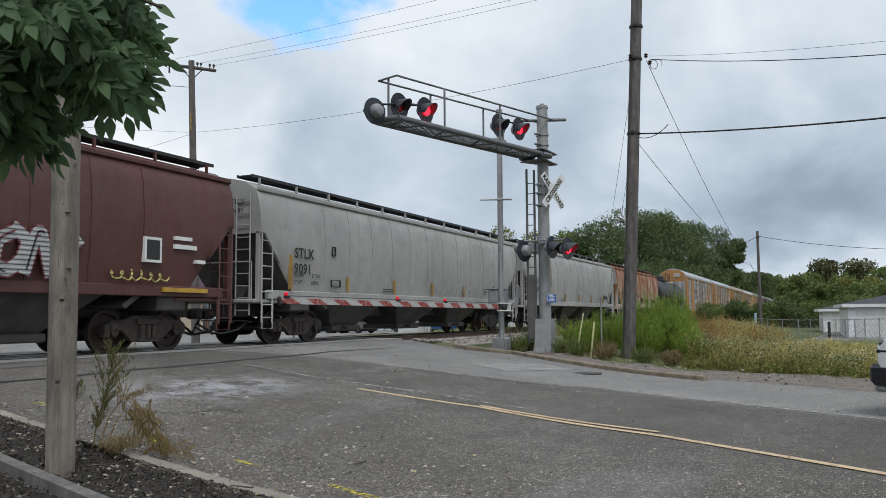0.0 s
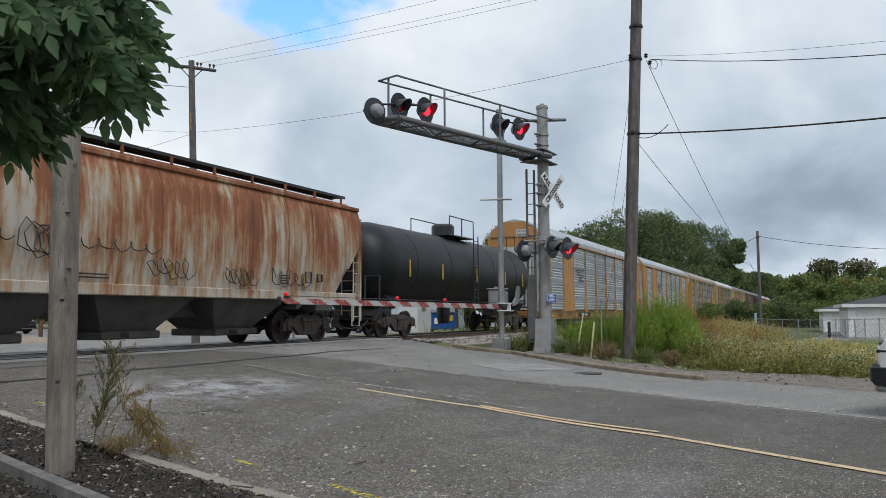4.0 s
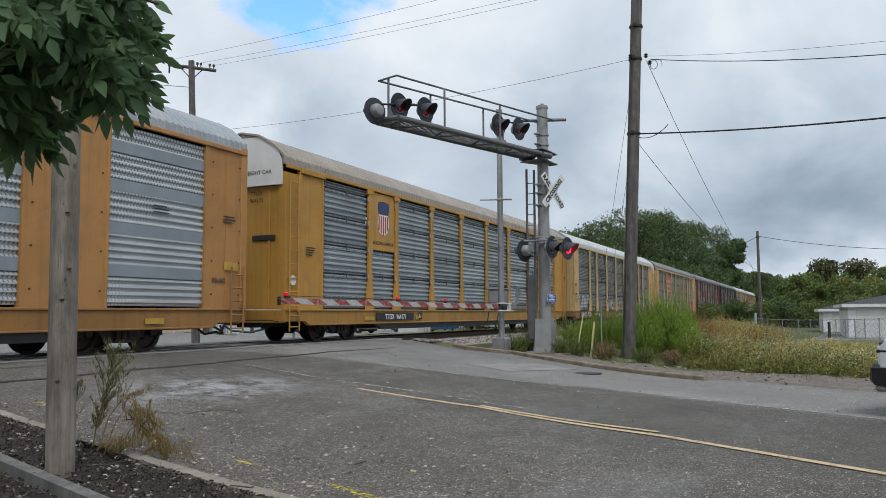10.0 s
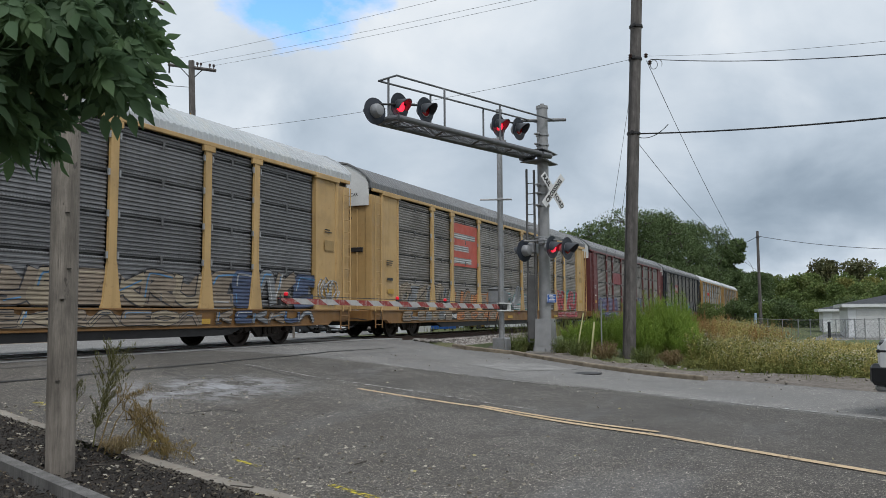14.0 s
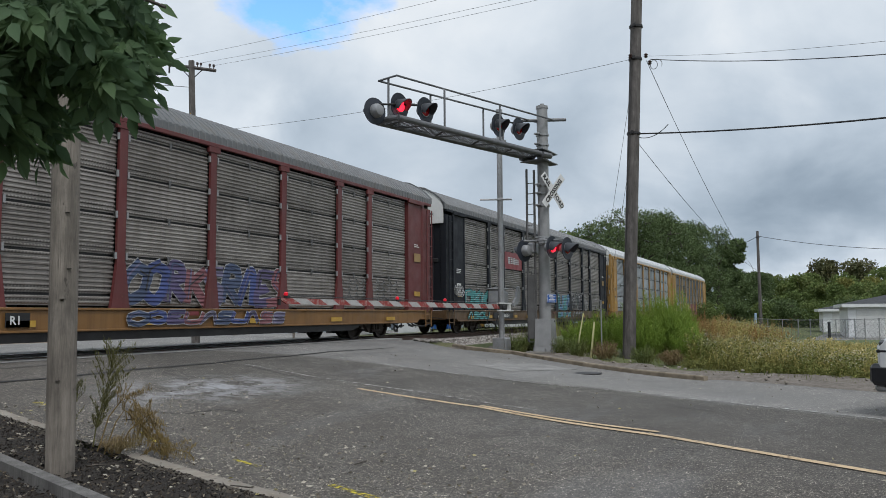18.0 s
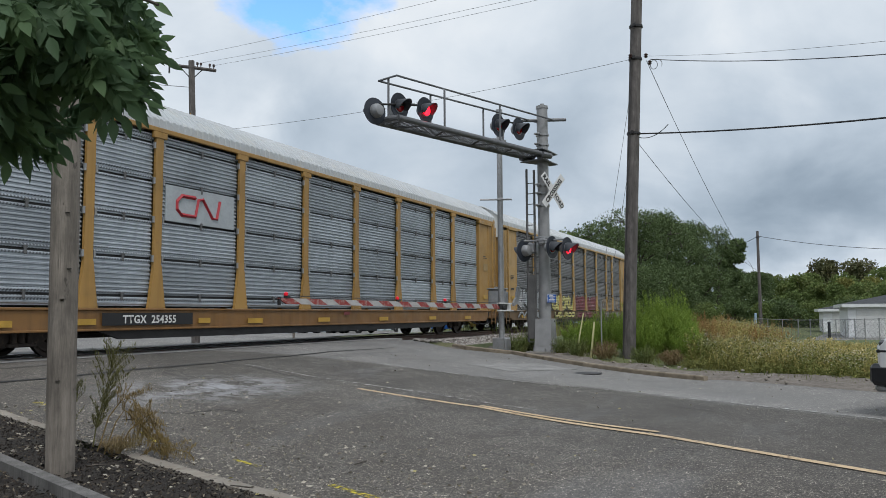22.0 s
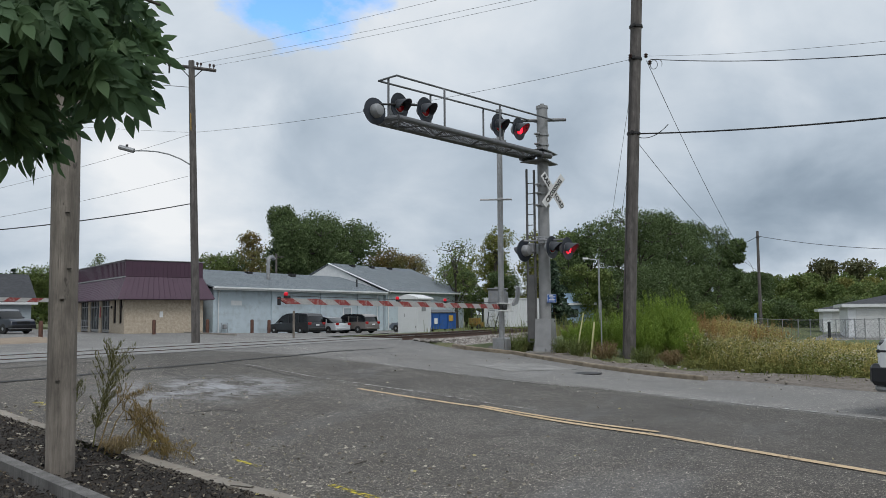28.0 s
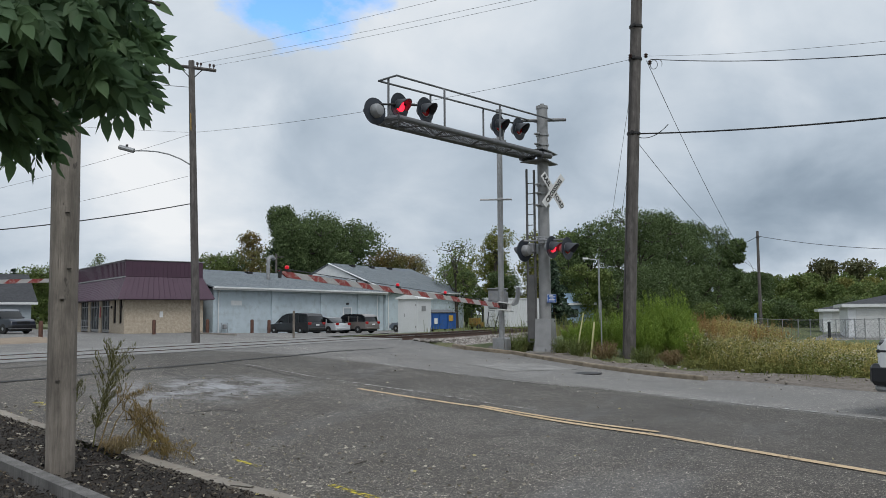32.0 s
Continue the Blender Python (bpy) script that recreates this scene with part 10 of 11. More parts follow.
for x, y, h, r, sd in ((23.0, -8.4, 1.0, 0.6, 1), (23.6, -9.0, 1.25, 0.7, 2), (24.6, -9.5, 1.6, 0.6, 3), (25.0, -10.1, 1.85, 0.6, 4), (25.2, -10.7, 1.95, 0.6, 5), (24.4, -10.6, 1.75, 0.6, 6), (24.0, -11.1, 1.45, 0.55, 7), (25.1, -11.1, 1.35, 0.45, 8), (23.2, -11.4, 0.95, 0.5, 9), (23.2, -10.2, 1.2, 0.6, 10)):
    feather_bush(x, y, h, r, sd, n_stem=90, per=120)
for x, y, h, r, sd in ((31.2, -11.0, 1.3, 0.5, 61), (31.6, -11.4, 1.25, 0.5, 62), (31.9, -11.8, 1.2, 0.5, 63), (32.2, -12.2, 1.1, 0.5, 64), (33.2, -11.5, 1.3, 0.6, 65), (33.8, -12.1, 1.2, 0.6, 66), (30.6, -11.9, 0.95, 0.5, 67)):
    feather_bush(x - 0.35, y + 0.76, h, r, sd, M_RUSTW, 60, 50, "tall orange-brown dead weeds")
for x, y, h, r, sd in ((21.3, -8.75, 0.55, 0.4, 11), (21.3, -9.5, 0.5, 0.4, 12), (20.9, -10.6, 0.42, 0.35, 13), (20.7, -11.3, 0.40, 0.35, 14), (22.0, -8.1, 0.45, 0.35, 15)):
    feather_bush(x, y, h, r, sd, M_WEED if sd % 2 else M_BROWNW, 46, 34, "low green weed clump on the verge" if sd % 2 else "low brownish weed clump on the verge")
for x, y, h, r, sd in ((22.3, -6.75, 0.55, 0.30, 16), (22.75, -6.9, 0.6, 0.3, 17), (23.0, -6.3, 0.45, 0.3, 18)):
    feather_bush(x, y, h, r, sd, M_WEED, 40, 40, "green weed clump by the signal base")


def meadow(name, label, region, n, hmin, hmax, mat, seed, tufts=None, width=(0.005, 0.012), tuft_n=3, tsize=0.035, bound=-1.0):
    """region: (s0, s1, r0, r1) across and along the road."""
    rng = np.random.default_rng(seed)
    s = rng.uniform(region[0], region[1], n)
    r = rng.uniform(region[2], region[3], n)
    x, y = 0.83 * s + 0.557 * r, -0.557 * s + 0.83 * r
    clump = np.array([noise.noise((a * 0.5, b * 0.5, seed)) for a, b in zip(x, y)])
    # bound: nothing grows on the yard side of this line
    keep = (clump > -0.25) & ((y + 14.56) / x > bound)
    x, y, clump = x[keep], y[keep], clump[keep]
    base = np.stack([x, y, gz(zip(x, y)) - 0.03], 1)
    h = (hmin + (hmax - hmin) * rng.random(len(x)) ** 1.3) * (0.75 + 1.1 * np.clip(clump, -0.35, 0.55))
    # lower where the verge is mown towards the yard
    h *= 0.34 + 0.66 * np.clip(((y + 14.56) / x + 0.07) / 0.18, 0, 1)
    v, f, top = blades(rng, base, h, rng.uniform(*width, len(x)), 0.45)
    ob = thing(name, label, "weeds", kind="stuff")
    part("blades", put(from_np("blades", v, f), mat), None, ob)
    if tufts is not None:
        sel = rng.random(len(top)) < 0.5
        tp = np.repeat(top[sel], tuft_n, 0) + rng.normal(size=(sel.sum() * tuft_n, 3)) * np.array([0.05, 0.05, 0.04])
        part("seed_heads", put(leaf_cards(tp, tsize, rng), tufts), None, ob)


# s runs across the road to the right, r along it towards the track
def herbs(name, label, region, n, hmin, hmax, mat, seed, heads=None, per=110, heads_per=35, head_size=0.019):
    """Leafy straggling clumps with flower or seed heads at their tops."""
    rng = np.random.default_rng(seed)
    stems, leaves, tops = MB(), [], []
    for _ in range(n):
        a, b = rng.uniform(region[0], region[1]), rng.uniform(region[2], region[3])
        x, y = 0.83 * a + 0.557 * b, -0.557 * a + 0.83 * b
        z = G(x, y) - 0.02
        h = rng.uniform(hmin, hmax) * (0.45 + 0.55 * min(1.0, max(0.0, ((y + 14.56) / x + 0.10) / 0.2)))
        for _ in range(7):
            d, w = rng.uniform(0, 6.283), rng.uniform(0.05, 0.34)
            tip = np.array([x + math.cos(d) * w, y + math.sin(d) * w, z + h * rng.uniform(0.6, 1.05)])
            foot = np.array([x + math.cos(d) * w * 0.3, y + math.sin(d) * w * 0.3, z])
            stems.tube([tuple(foot), tuple(tip)], 0.005, 3, False, 0.002)
            k = rng.uniform(0.05, 1.0, per // 7)[:, None]
            leaves.append(foot + (tip - foot) * k + rng.normal(size=(per // 7, 3)) * 0.05)
            m = heads_per // 7
            tops.append(tip + rng.normal(size=(m, 3)) * np.array([0.06, 0.06, 0.035]))
    ob = thing(name, label, "weeds", kind="stuff")
    part("stems", stems, mat, ob)
    part("leaves", put(leaf_cards(np.concatenate(leaves), 0.034, rng, 0.0, 2.0), mat), None, ob)
    if heads is not None:
        part("flower_heads", put(leaf_cards(np.concatenate(tops), head_size, rng, 0.0, 1.1), heads), None, ob)


herbs("flowering_weeds", "straggling olive weeds with small white flower heads", (23.5, 27.5, -8, 0.6), 230, 0.40, 0.80, M_OLIVE, 38, M_FLOWER)
herbs("golden_weeds", "golden dying weeds with pale seed heads", (23.8, 27.5, -4.5, 1.2), 85, 0.5, 0.95, M_STRAW, 39, M_TUFT, head_size=0.024)
herbs("flowering_weeds", "straggling olive weeds with white flower heads beside the green bush", (25.0, 28.0, 0.6, 3.4), 95, 0.45, 0.85, M_OLIVE, 42, M_FLOWER)
herbs("golden_weeds", "tall golden weeds by the fence", (31.0, 34.5, 6.2, 8.0), 60, 0.75, 1.2, M_STRAW, 43, M_TUFT, head_size=0.028)
herbs("golden_weeds", "patches of golden dying weeds among the flowers", (25.0, 27.5, -3.0, 3.2), 40, 0.45, 0.9, M_STRAW, 44, M_TUFT, head_size=0.026)
herbs("brown_weeds", "rust-brown dying weeds behind the green bush", (29.5, 34.0, 5.5, 9.0), 46, 0.8, 1.3, M_RUSTW, 40, M_TUFT, head_size=0.02)
herbs("low_weeds", "low dark weeds at the edge of the dirt", (23.2, 23.9, -9, 1.5), 90, 0.12, 0.35, M_OLIVE, 41)
meadow("dry_weeds", "tall dry yellow stalks", (23.5, 27.5, -7, 1.2), 1600, 0.3, 0.9, M_STRAW, 31, M_TUFT, tsize=0.026)
meadow("green_weeds", "dark green grass among the weeds", (23.5, 29, -8, 1.8), 5000, 0.12, 0.5, M_OLIVE, 32)
meadow("dry_weeds", "dry brown weeds farther down the line", (27.5, 40, -6, 6), 8000, 0.3, 0.8, M_STRAW, 33, M_TUFT, (0.010, 0.020), 2, 0.05)
meadow("tall_weeds", "tall green and brown weeds down the line", (30, 60, 4, 26), 6000, 0.5, 1.25, M_WEED, 34, None, (0.010, 0.02), bound=0.055)
meadow("verge_grass", "short grass and stalks at the edge of the dirt", (22.2, 24.2, -10, 6), 2600, 0.05, 0.28, M_WEED, 35, None, (0.003, 0.007))
meadow("lawn_grass", "rough mown grass by the yard", (28, 62, -22, -2), 16000, 0.03, 0.09, M_LAWN, 36, None, (0.008, 0.016))


# ---- dry weeds by the post, dead leaves, stones ----
def dry_plant(x, y, h, seed, mat, label, lean, n=16, r=0.2, fine=60):
    rng = np.random.default_rng(seed)
    t = thing("dry_weed", label, "weed", pose(x, y, G(x, y) + 0.02), group="weeds by the post")
    stems, pts = MB(), []
    for i in range(n):
        a = rng.uniform(0, 2 * math.pi)
        e = np.array([math.cos(a) * r * rng.random() + lean[0], math.sin(a) * r * rng.random() + lean[1], h * rng.uniform(0.55, 1.0)])
        m = e * 0.5 + np.array([-lean[0] * 0.25, -lean[1] * 0.25, h * 0.12])
        stems.tube([(0, 0, -0.03), tuple(m), tuple(e)], 0.0045, 4, False, 0.002)
        k = rng.uniform(0.4, 1.0, fine)[:, None]
        q = np.where(k < 0.7, m + (e - m) * (k - 0.4) / 0.6, m + (e - m) * (k - 0.4) / 0.6)
        pts.append(q + rng.normal(size=(fine, 3)) * 0.018)
    tagged(part("stem_tangle", stems, mat, t), kind="stuff")
    pts = np.concatenate(pts)
    k = len(pts)
    v, f, _ = blades(rng, pts, rng.uniform(0.03, 0.085, k), rng.uniform(0.0012, 0.0028, k), 1.2, 0.3)
    tagged(part("foliage", put(from_np("foliage", v, f), mat), None, t), kind="stuff")


M_DRYGREEN = leaf_mat("fading_weed", (0.075, 0.08, 0.028), (0.165, 0.155, 0.06), (0.13, 0.10, 0.035), 0.2)
M_DRYBROWN = leaf_mat("dead_weed", (0.119, 0.084, 0.038), (0.280, 0.203, 0.090), (0.196, 0.145, 0.045), 0.2)
def plume(x, y, path, width, seed, mat, label, branches=26, tufts=9, start=0.25):
    """A tall weed: one bent stem with ascending side branches full of tiny leaves."""
    rng = np.random.default_rng(seed)
    t = thing("dry_weed", label, "weed", pose(x, y, G(x, y) + 0.02), group="weeds by the post")
    path = [Vector(p) for p in path]
    part("stem", MB().tube([tuple(p) for p in path], 0.0065, 5, True, 0.003), mat, t)
    seg = [(b - a).length for a, b in zip(path, path[1:])]
    def along(k):
        d = k * sum(seg)
        for a, b, l in zip(path, path[1:], seg):
            if d <= l:
                return a.lerp(b, d / l), (b - a).normalized()
            d -= l
        return path[-1], (path[-1] - path[-2]).normalized()
    twigs, pts = MB(), []
    for i in range(branches):
        k = start + (1 - start) * (i + rng.random()) / branches
        p, d = along(min(k, 0.995))
        a = rng.uniform(0, 2 * math.pi)
        out = Vector((math.cos(a), math.sin(a), 0.0)).cross(d)
        L = width * (0.35 + 0.9 * math.sin(math.pi * min(1.0, (1 - k) * 1.25 + 0.12))) * rng.uniform(0.7, 1.1)
        e = p + (out.normalized() * 0.62 + d * 0.8) * L
        twigs.tube([tuple(p), tuple(e)], 0.0022, 3, False, 0.001)
        f = np.linspace(0.15, 1.0, tufts)[:, None]
        pts.append(np.array(p) * (1 - f) + np.array(e) * f + rng.normal(size=(tufts, 3)) * 0.004)
    tagged(part("side_branch_tangle", twigs, mat, t), kind="stuff")
    pts = np.repeat(np.concatenate(pts), 2, 0)
    n = len(pts)
    v, f, _ = blades(rng, pts, rng.uniform(0.018, 0.045, n), rng.uniform(0.0018, 0.0036, n), 1.0, 0.3)
    tagged(part("foliage", put(from_np("foliage", v, f), mat), None, t), kind="stuff")


# side: along the bed's edge, seen across
SX, SY = 0.417, -0.909


def bent(*pts):
    return [(u * SX + w * 0.9, u * SY + w * 0.4, z) for u, w, z in pts]


plume(5.02, -8.98, bent((0, 0, -0.03), (0.03, 0, 0.2), (0.08, 0.02, 0.45), (0.16, 0.02, 0.80)), 0.24, 51, M_DRYGREEN, "tall fading grey-green weed by the post", 62, 14)
plume(4.9, -8.85, bent((0, 0, -0.03), (0.0, 0.02, 0.2), (0.03, 0.02, 0.55)), 0.12, 52, M_DRYGREEN, "fading weed behind the post", 26, 8)
plume(5.0, -9.05, bent((0, 0, -0.03), (0.10, 0, 0.30), (0.22, 0, 0.46), (0.30, 0.02, 0.44), (0.40, 0.02, 0.16)), 0.16, 53, M_DRYBROWN, "dead bent brown weed drooping over the kerb", 44, 9, 0.5)
plume(5.03, -9.1, bent((0, 0, -0.03), (0.10, 0, 0.26), (0.17, 0, 0.36), (0.34, 0.0, 0.22), (0.50, 0.02, 0.04)), 0.13, 54, M_DRYBROWN, "dead brown weed bent to the ground", 38, 9, 0.45)
plume(5.06, -9.2, bent((0, 0, -0.03), (0.12, 0, 0.20), (0.28, 0, 0.34), (0.36, 0.02, 0.14), (0.44, 0.0, 0.0)), 0.12, 57, M_DRYBROWN, "dead brown weed bent to the ground", 34, 8, 0.45)
plume(5.15, -9.45, bent((-0.1, 0, -0.03), (0.05, 0, 0.06), (0.2, 0, 0.07), (0.36, 0.02, 0.03)), 0.12, 58, M_DRYBROWN, "dead brown weed lying on the kerb", 22, 7, 0.2)
dry_plant(5.0, -9.25, 0.16, 55, M_BROWNW, "low reddish dead weeds in the soil", (0.0, -0.2), 16, 0.25, 40)


def litter():
    """Dead leaves and bits on road, kerb and soil."""
    rng = np.random.default_rng(12)
    pts = []
    for i in range(2100):
        if i < 900:
            y = rng.uniform(-12.6, -6.4)
            x = kerb_x(y) + abs(rng.normal()) * 1.3 - 0.1
        elif i < 1700:
            y = rng.uniform(-11.5, -6.5)
            x = kerb_x(y) - rng.random() * 1.8 - 0.15
        else:
            y = rng.uniform(-17, -4.5)
            x = road_left(y) + rng.random() * (road_right(y) - road_left(y))
        z = G(x, y) + (0.012 if x > kerb_x(y) else 0.055)
        pts.append((x, y, z))
    ob = thing("dead_leaves", "scattered pale dead leaves on the ground", "leaves", kind="stuff")
    me = leaf_cards(np.array(pts), 0.021, rng, 0.97, 1.9)
    part("leaves", put(me, M_LITTER), None, ob)
    bits = []
    for i in range(15000):
        y = rng.uniform(-12.2, -6.2)
        x = kerb_x(y) - rng.random() ** 1.3 * 2.6 - 0.16
        bits.append((x, y, G(x, y) + 0.045 + rng.random() * 0.02))
    ob = thing("soil_litter", "dark chips and rotten leaves on the soil", "litter", kind="stuff")
    part("chips", put(leaf_cards(np.array(bits), 0.013, rng, 0.45, 2.4), M_CHIP), None, ob)
    tw = MB()
    for i in range(5):
        y = rng.uniform(-11.5, -8)
        x = kerb_x(y) + rng.uniform(-0.6, 1.5)
        a = rng.uniform(0, 6.3)
        z = G(x, y) + (0.012 if x > kerb_x(y) else 0.06)
        tw.tube([(x, y, z), (x + 0.09 * math.cos(a), y + 0.09 * math.sin(a), z + 0.008), (x + 0.2 * math.cos(a + 0.3), y + 0.2 * math.sin(a + 0.3), z)], 0.005, 4)
    w = thing("twigs", "dark twigs on the ground", "twigs", kind="stuff", mb=tw, mat=M_BARK)
    st = MB()
    for i in range(70):
        if i < 20:
            y = rng.uniform(-10.8, -6.5); x = kerb_x(y) - rng.random() * 1.5 - 0.2
        else:
            s, r2 = rng.uniform(21.0, 23.2), rng.uniform(-8, 4)
            x, y = 0.83 * s + 0.557 * r2, -0.557 * s + 0.83 * r2
        r = rng.uniform(0.015, 0.04) * (1.3 if i >= 20 else 0.8)
        st.lathe([(0.001, -r * 0.6), (r, -r * 0.1), (r * 0.8, r * 0.4), (0.001, r * 0.6)], (x, y, G(x, y) + 0.04), "z", 6)
    thing("loose_stones", "small loose stones and rubble", "stones", kind="stuff", mb=st, mat=M_CONC)


def chip_mat():
    s = Shade("soil_chip", 0.9)
    return s.done(s.ramp(s.island(), (0.0, (0.005, 0.004, 0.004)), (0.65, (0.026, 0.020, 0.015)), (0.93, (0.075, 0.056, 0.040)), (1.0, (0.26, 0.22, 0.16))))


M_CHIP = chip_mat()


def litter_mat():
    s = Shade("dead_leaf", 0.8)
    return s.done(s.ramp(s.island(), (0.0, (0.15, 0.125, 0.095)), (0.45, (0.27, 0.24, 0.19)), (0.95, (0.42, 0.39, 0.32)), (1.0, (0.36, 0.31, 0.08))))


M_LITTER = litter_mat()
litter()


# ---- the young tree whose branches hang into view ----
BRANCHES = []


def compound_leaf(rng):
    """A drooping leaf of seven to nine pointed leaflets; the stalk hangs along -z."""
    mb = MB()
    n = rng.integers(3, 5)
    L = rng.uniform(0.17, 0.24)
    mb.tube([(0, 0, 0), (0.01, 0, -L * 0.5), (0.0, 0.0, -L)], 0.0018, 4, False)
    def leaflet(o, d, length, width, twist):
        d = Vector(d).normalized()
        s = d.cross(Vector((0, 1, 0)))
        if s.length < 0.1:
            s = Vector((1, 0, 0))
        s.normalize()
        s = Matrix.Rotation(twist, 3, d) @ s
        nn = d.cross(s)
        b = len(mb.v)
        prof = ((0.0, 0.02), (0.15, 0.55), (0.38, 1.0), (0.62, 0.82), (0.82, 0.42), (1.0, 0.0))
        for k, w in prof:
            c = Vector(o) + d * length * k + Vector((0, 0, -0.25 * length * k * k))
            mb.v.append(tuple(c - s * width * w + nn * width * w * 0.35))
            mb.v.append(tuple(c))
            mb.v.append(tuple(c + s * width * w + nn * width * w * 0.35))
        for i in range(len(prof) - 1):
            for j in (0, 1):
                mb.f.append((b + i * 3 + j, b + i * 3 + j + 1, b + i * 3 + j + 4, b + i * 3 + j + 3))
    for i in range(n):
        z = -L * (0.25 + 0.65 * i / n)
        for s in (-1, 1):
            leaflet((0, 0, z), (s * 0.85, rng.uniform(-0.4, 0.4), -0.6 - 0.15 * i), rng.uniform(0.078, 0.110), rng.uniform(0.022, 0.031), rng.uniform(-0.5, 0.5))
    leaflet((0, 0, -L), (rng.uniform(-0.2, 0.2), 0, -1), 0.12, 0.032, rng.uniform(-0.5, 0.5))
    return mb.mesh("leaf", True)


def young_tree():
    rng = np.random.default_rng(77)
    # local axes: x to the right along the bed's edge, y away from the road side, origin at the trunk's foot
    base = Vector((1.92, -10.82, 0))
    base.z = G(base.x, base.y)
    t = thing("young_tree", "young tree with drooping dark green compound leaves", "tree", pose(*base, 0, 0, -65.34))
    zc = -base.z
    part("trunk", MB().tube([(0, 0, -0.2), (0.05, 0, 1.2), (0.12, -0.05, 2.1 + zc), (0.1, -0.1, 3.4 + zc)], 0.075, 10, True, 0.03), M_BARK, t)
    leaves = [put(compound_leaf(rng), M_NEARLEAF) for _ in range(6)]
    # limbs: start at the trunk, end over the verge; each carries hanging leaves
    specs = [
        ("limb", [(0.12, -0.05, 2.0 + zc), (0.7, -0.4, 2.12 + zc), (1.25, -0.55, 2.02 + zc), (1.62, -0.58, 1.86 + zc)], 0, 62, (0.95, 1.56)),
        ("limb", [(0.11, -0.05, 1.85 + zc), (0.5, -0.45, 1.85 + zc), (0.85, -0.65, 1.68 + zc), (1.05, -0.7, 1.56 + zc)], 1, 26, (0.90, 1.18)),
        ("limb", [(0.12, -0.07, 2.3 + zc), (0.8, -0.3, 2.35 + zc), (1.4, -0.4, 2.22 + zc)], 2, 30, (0.90, 1.52)),
    ]
    # how low the foliage hangs along the limbs: metres out, metres up
    hem = [(0.70, 1.36), (0.80, 1.36), (1.08, 1.36), (1.12, 1.27), (1.20, 1.27), (1.25, 1.42), (1.32, 1.44), (1.37, 1.36), (1.40, 1.50), (1.44, 1.39), (1.53, 1.38), (1.57, 1.52), (1.61, 1.46), (1.68, 1.44), (1.71, 1.68), (1.80, 1.95)]
    def lowest(a):
        for (p, q), (p2, q2) in zip(hem, hem[1:]):
            if a <= p2:
                return q + (q2 - q) * max(0.0, a - p) / (p2 - p)
        return hem[-1][1]
    gaps = ((1.24, 1.52, 0.075), (1.13, 1.72, 0.06), (1.52, 1.63, 0.05), (1.38, 1.46, 0.05))
    for name, pts, k, n, (a0, a1) in specs:
        o = Vector(pts[0])
        mb = MB().tube([tuple(Vector(p) - o) for p in pts], 0.02, 6, True, 0.006)
        b = part(name, mb, M_BARK, t)
        b.location = o
        BRANCHES.append((b, o, k))
        made = 0
        while made < n:
            a = a0 + (a1 - a0) * rng.random()
            lo = lowest(a + 0.06) + 0.16
            z = lo + (2.05 - lo) * rng.random() ** 1.1
            if z > 2.05 - 2.6 * max(0.0, a - 1.42) or any(math.hypot(a - p, z - 0.06 - q) < r for p, q, r in gaps):
                continue
            y = -0.55 + rng.normal() * 0.15
            # a spray of leaves that fans out from one twig
            fan = rng.uniform(-25, 25)
            for q in range(5):
                size = rng.uniform(0.46, 0.68)
                ob = new("leaf", leaves[(made + q) % 6])
                ob.parent = b
                tilt = fan + (q - 2) * 33 + rng.uniform(-10, 10)
                ob.matrix_basis = Matrix.Translation(Vector((a + rng.normal() * 0.015, y + rng.normal() * 0.03, z + zc)) - o) @ pose(0, 0, 0, rng.uniform(-35, 35), tilt, 0) @ pose(0, 0, 0, 0, 0, rng.uniform(-50, 50)) @ Matrix.Diagonal((size, size, size, 1))
            made += 1


def near_leaf_mat():
    s = Shade("young_tree_leaf", 0.6, 0.0, 0.2)
    col = s.mix(s.random(), (0.085, 0.140, 0.080), (0.120, 0.190, 0.088))
    col = s.mix(s.math("MULTIPLY", s.ramp(s.noise(9, 4), (0.55, 0), (0.75, 1)), 0.3), col, (0.10, 0.11, 0.03))
    tr = s.N("ShaderNodeBsdfTranslucent")
    s.L(col, tr.inputs[0])
    mx = s.N("ShaderNodeMixShader")
    mx.inputs[0].default_value = 0.5
    s.L(s.b.outputs[0], mx.inputs[1])
    s.L(tr.outputs[0], mx.inputs[2])
    s.L(mx.outputs[0], s.nt.nodes["Material Output"].inputs[0])
    return s.done(col)


M_NEARLEAF = near_leaf_mat()
young_tree()


# ---- what moves ----
DARK = {"tip": (10, 12, 20, 28), "root": (2, 8, 10, 12, 13, 18, 20, 22, 32), "mast": (17, 21, 30, 31)}


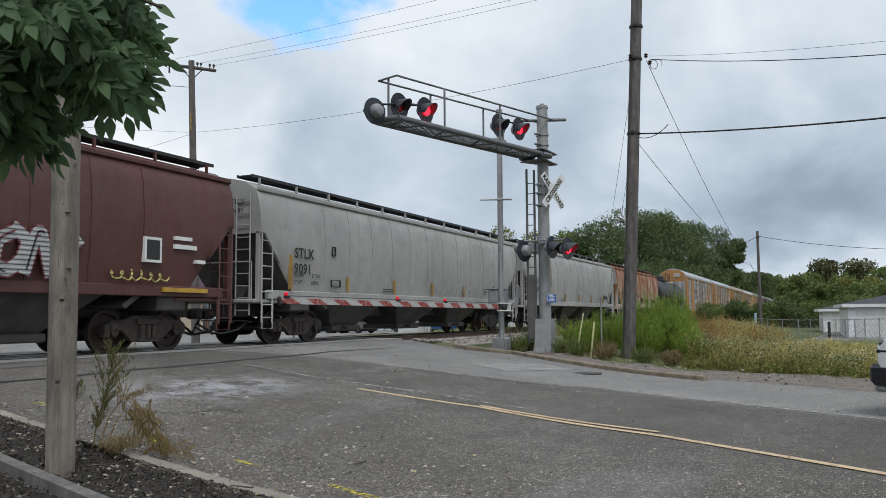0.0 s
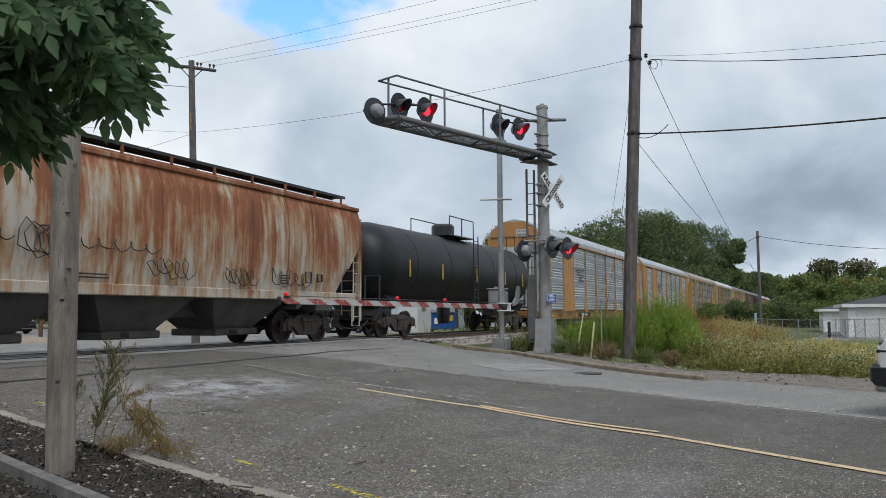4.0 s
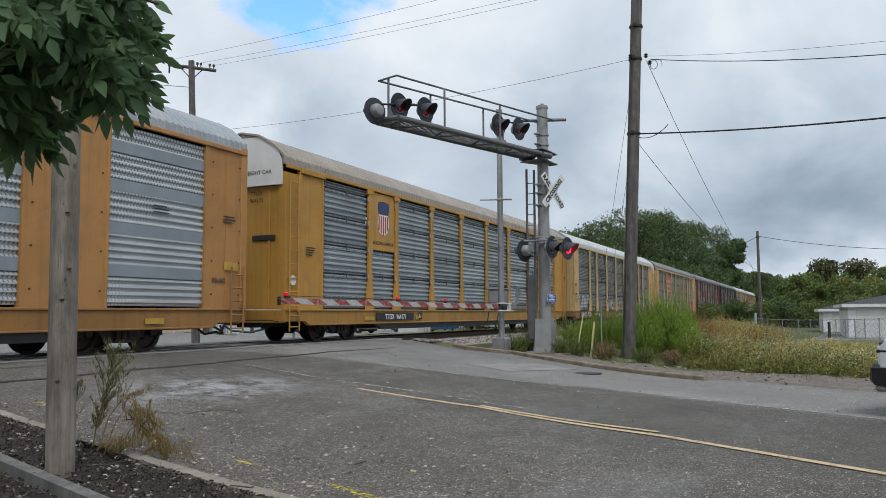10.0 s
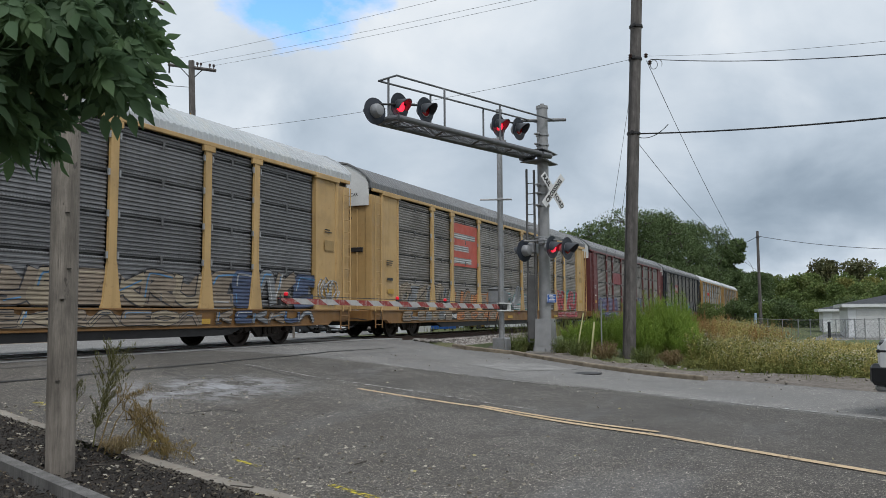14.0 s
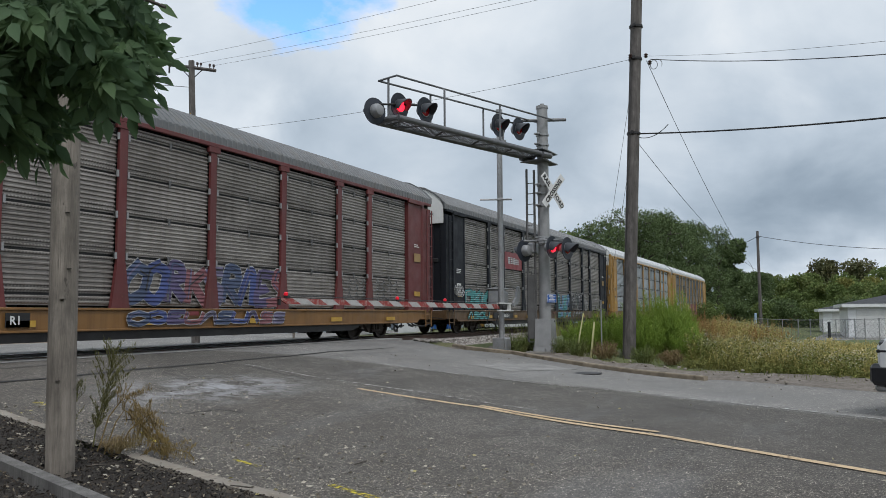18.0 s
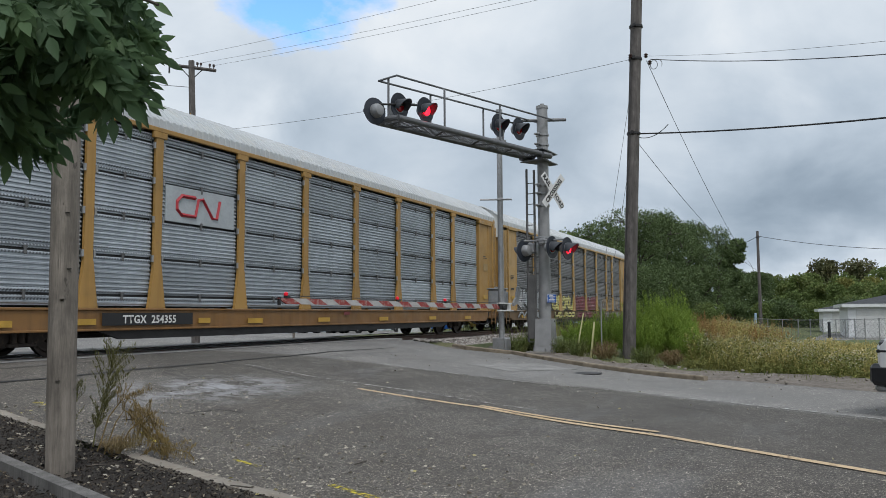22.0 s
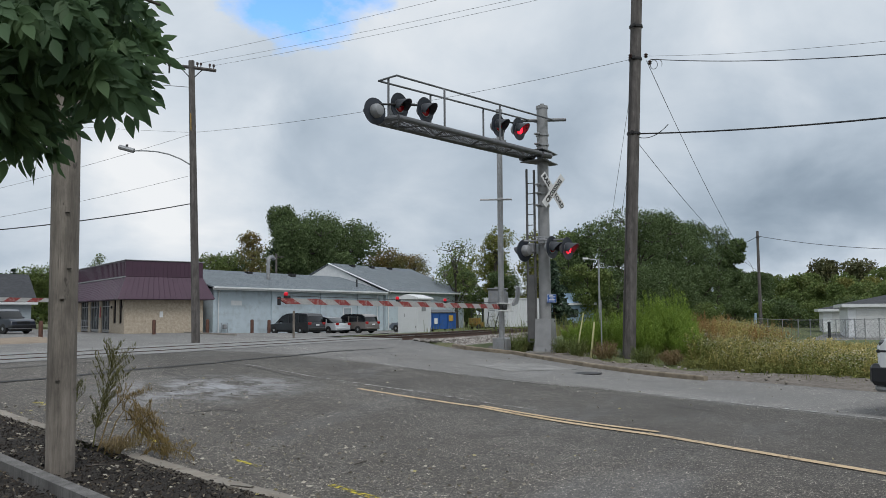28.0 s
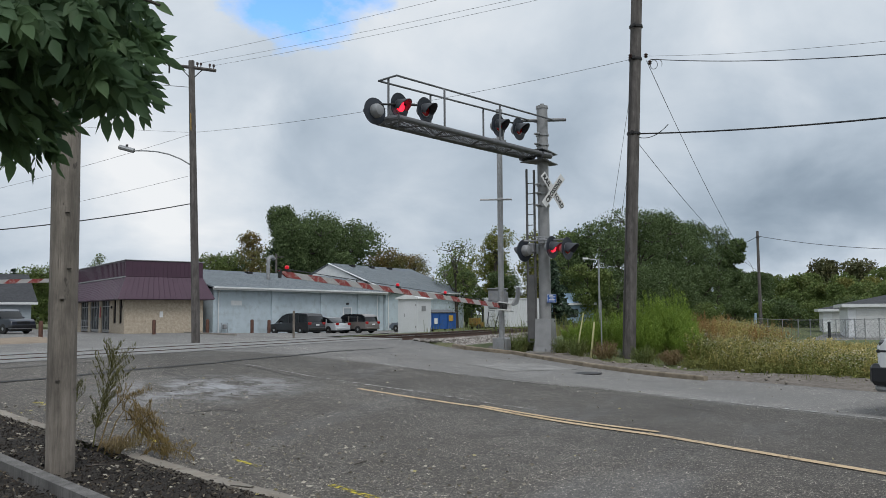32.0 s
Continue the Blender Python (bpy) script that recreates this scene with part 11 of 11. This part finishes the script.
def motions():
    for car, off, sets in CARS:
        walk(car, [(t, pose(p + off, 0, 0)) for t, p in TRAIN])
        spots = [w.location.copy() for w in sets]
        for w, at in zip(sets, spots):
            x0 = off + w.parent.location.x + at.x
            rows = [(0.0, 0.0)]
            for i in range(1, 32 * FPS):
                t = i / FPS
                x = train_at(t) + x0
                if -4.0 < x < 60.0:
                    rows.append((t, (train_at(0) - train_at(t)) / WHEEL_R))
            if len(rows) > 1:
                first = rows[1]
                rows[0] = (0.0, first[1])
            rows.append((32.0, rows[-1][1]))
            walk(w, [(t, Matrix.Translation(at) @ Matrix.Rotation(-a, 4, "Y")) for t, a in rows])
    # the arms begin to lift at the very end
    lift = [(0.0, 0.0), (31.45, 0.0), (31.6, 0.25), (31.7, 0.6), (31.8, 1.15), (31.9, 1.9), (32.0, 2.75)]
    arm, piv, rz, up = ARM["near"]
    walk(arm, [(t, Matrix.Translation(piv) @ pose(0, 0, 0, 0, 0, rz) @ pose(0, 0, 0, 0, up + a, 0)) for t, a in lift])
    arm, piv, rz, up = ARM["far"]
    walk(arm, [(t, Matrix.Translation(piv) @ pose(0, 0, 0, 0, 0, rz) @ pose(0, 0, 0, 0, -a * 1.2, 0)) for t, a in lift])
    # the lamps flash by turns: the inner lens slides forward while lit
    period, first = 1.4816, 0.15
    for side, lamps in GLOWS.items():
        rows = []
        n = 0
        on = side == "right"
        rows.append((0.0, on))
        while True:
            t = first + n * period / 2
            if t > 31.9:
                break
            rows += [(t - 0.5 / FPS, on), (t + 0.5 / FPS, not on)]
            on = not on
            n += 1
        rows.append((32.0, on))
        for g, place in lamps:
            # the lamps' own flicker leaves some flashes dark for a moment
            keys = [(t, lit) for t, lit in rows]
            for t in DARK[place]:
                a, b = t - 0.11, t + 0.11
                state = lambda u: [lit for q, lit in rows if q <= u][-1]
                keys = [(q, lit) for q, lit in keys if not a - 0.04 < q < b + 0.04]
                keys += [(a - 0.5 / FPS, state(a - 0.5 / FPS)), (a + 0.5 / FPS, False)]
                if b < 31.9:
                    keys += [(b - 0.5 / FPS, False), (b + 0.5 / FPS, state(b + 0.5 / FPS))]
                else:
                    keys += [(32.0, False)]
            keys.sort(key=lambda q: q[0])
            walk(g, [(t, pose(0, -0.062 if lit else 0.03, 0)) for t, lit in keys])
    # the young tree's limbs sway in the wind
    drift = [(0, 0.0), (3, 0.2), (6, -0.3), (9, 0.5), (11, 0.7), (13, 1.0), (16, 0.2), (19, 0.1), (21, 0.1), (23, 0.3), (25, 0.4), (28, 0.35), (30, 0.4), (32, 0.8)]
    def trend(t):
        for (a, p), (b, q) in zip(drift, drift[1:]):
            if t <= b:
                return p + (q - p) * (t - a) / (b - a)
        return drift[-1][1]
    for b, at, k in BRANCHES:
        amp = (0.75, 1.5, 0.6)[k]
        rows = []
        for i in range(65):
            t = i * 0.5
            a = -amp * (trend(t) + 0.35 * math.sin(t * 1.9 + k) + 0.15 * math.sin(t * 4.3 + 2 * k))
            rows.append((t, Matrix.Translation(at) @ pose(0, 0, 0, 0.6 * math.sin(t * 1.4 + k), a, 0.8 * math.sin(t * 1.1 + 2 * k))))
        walk(b, rows)


motions()
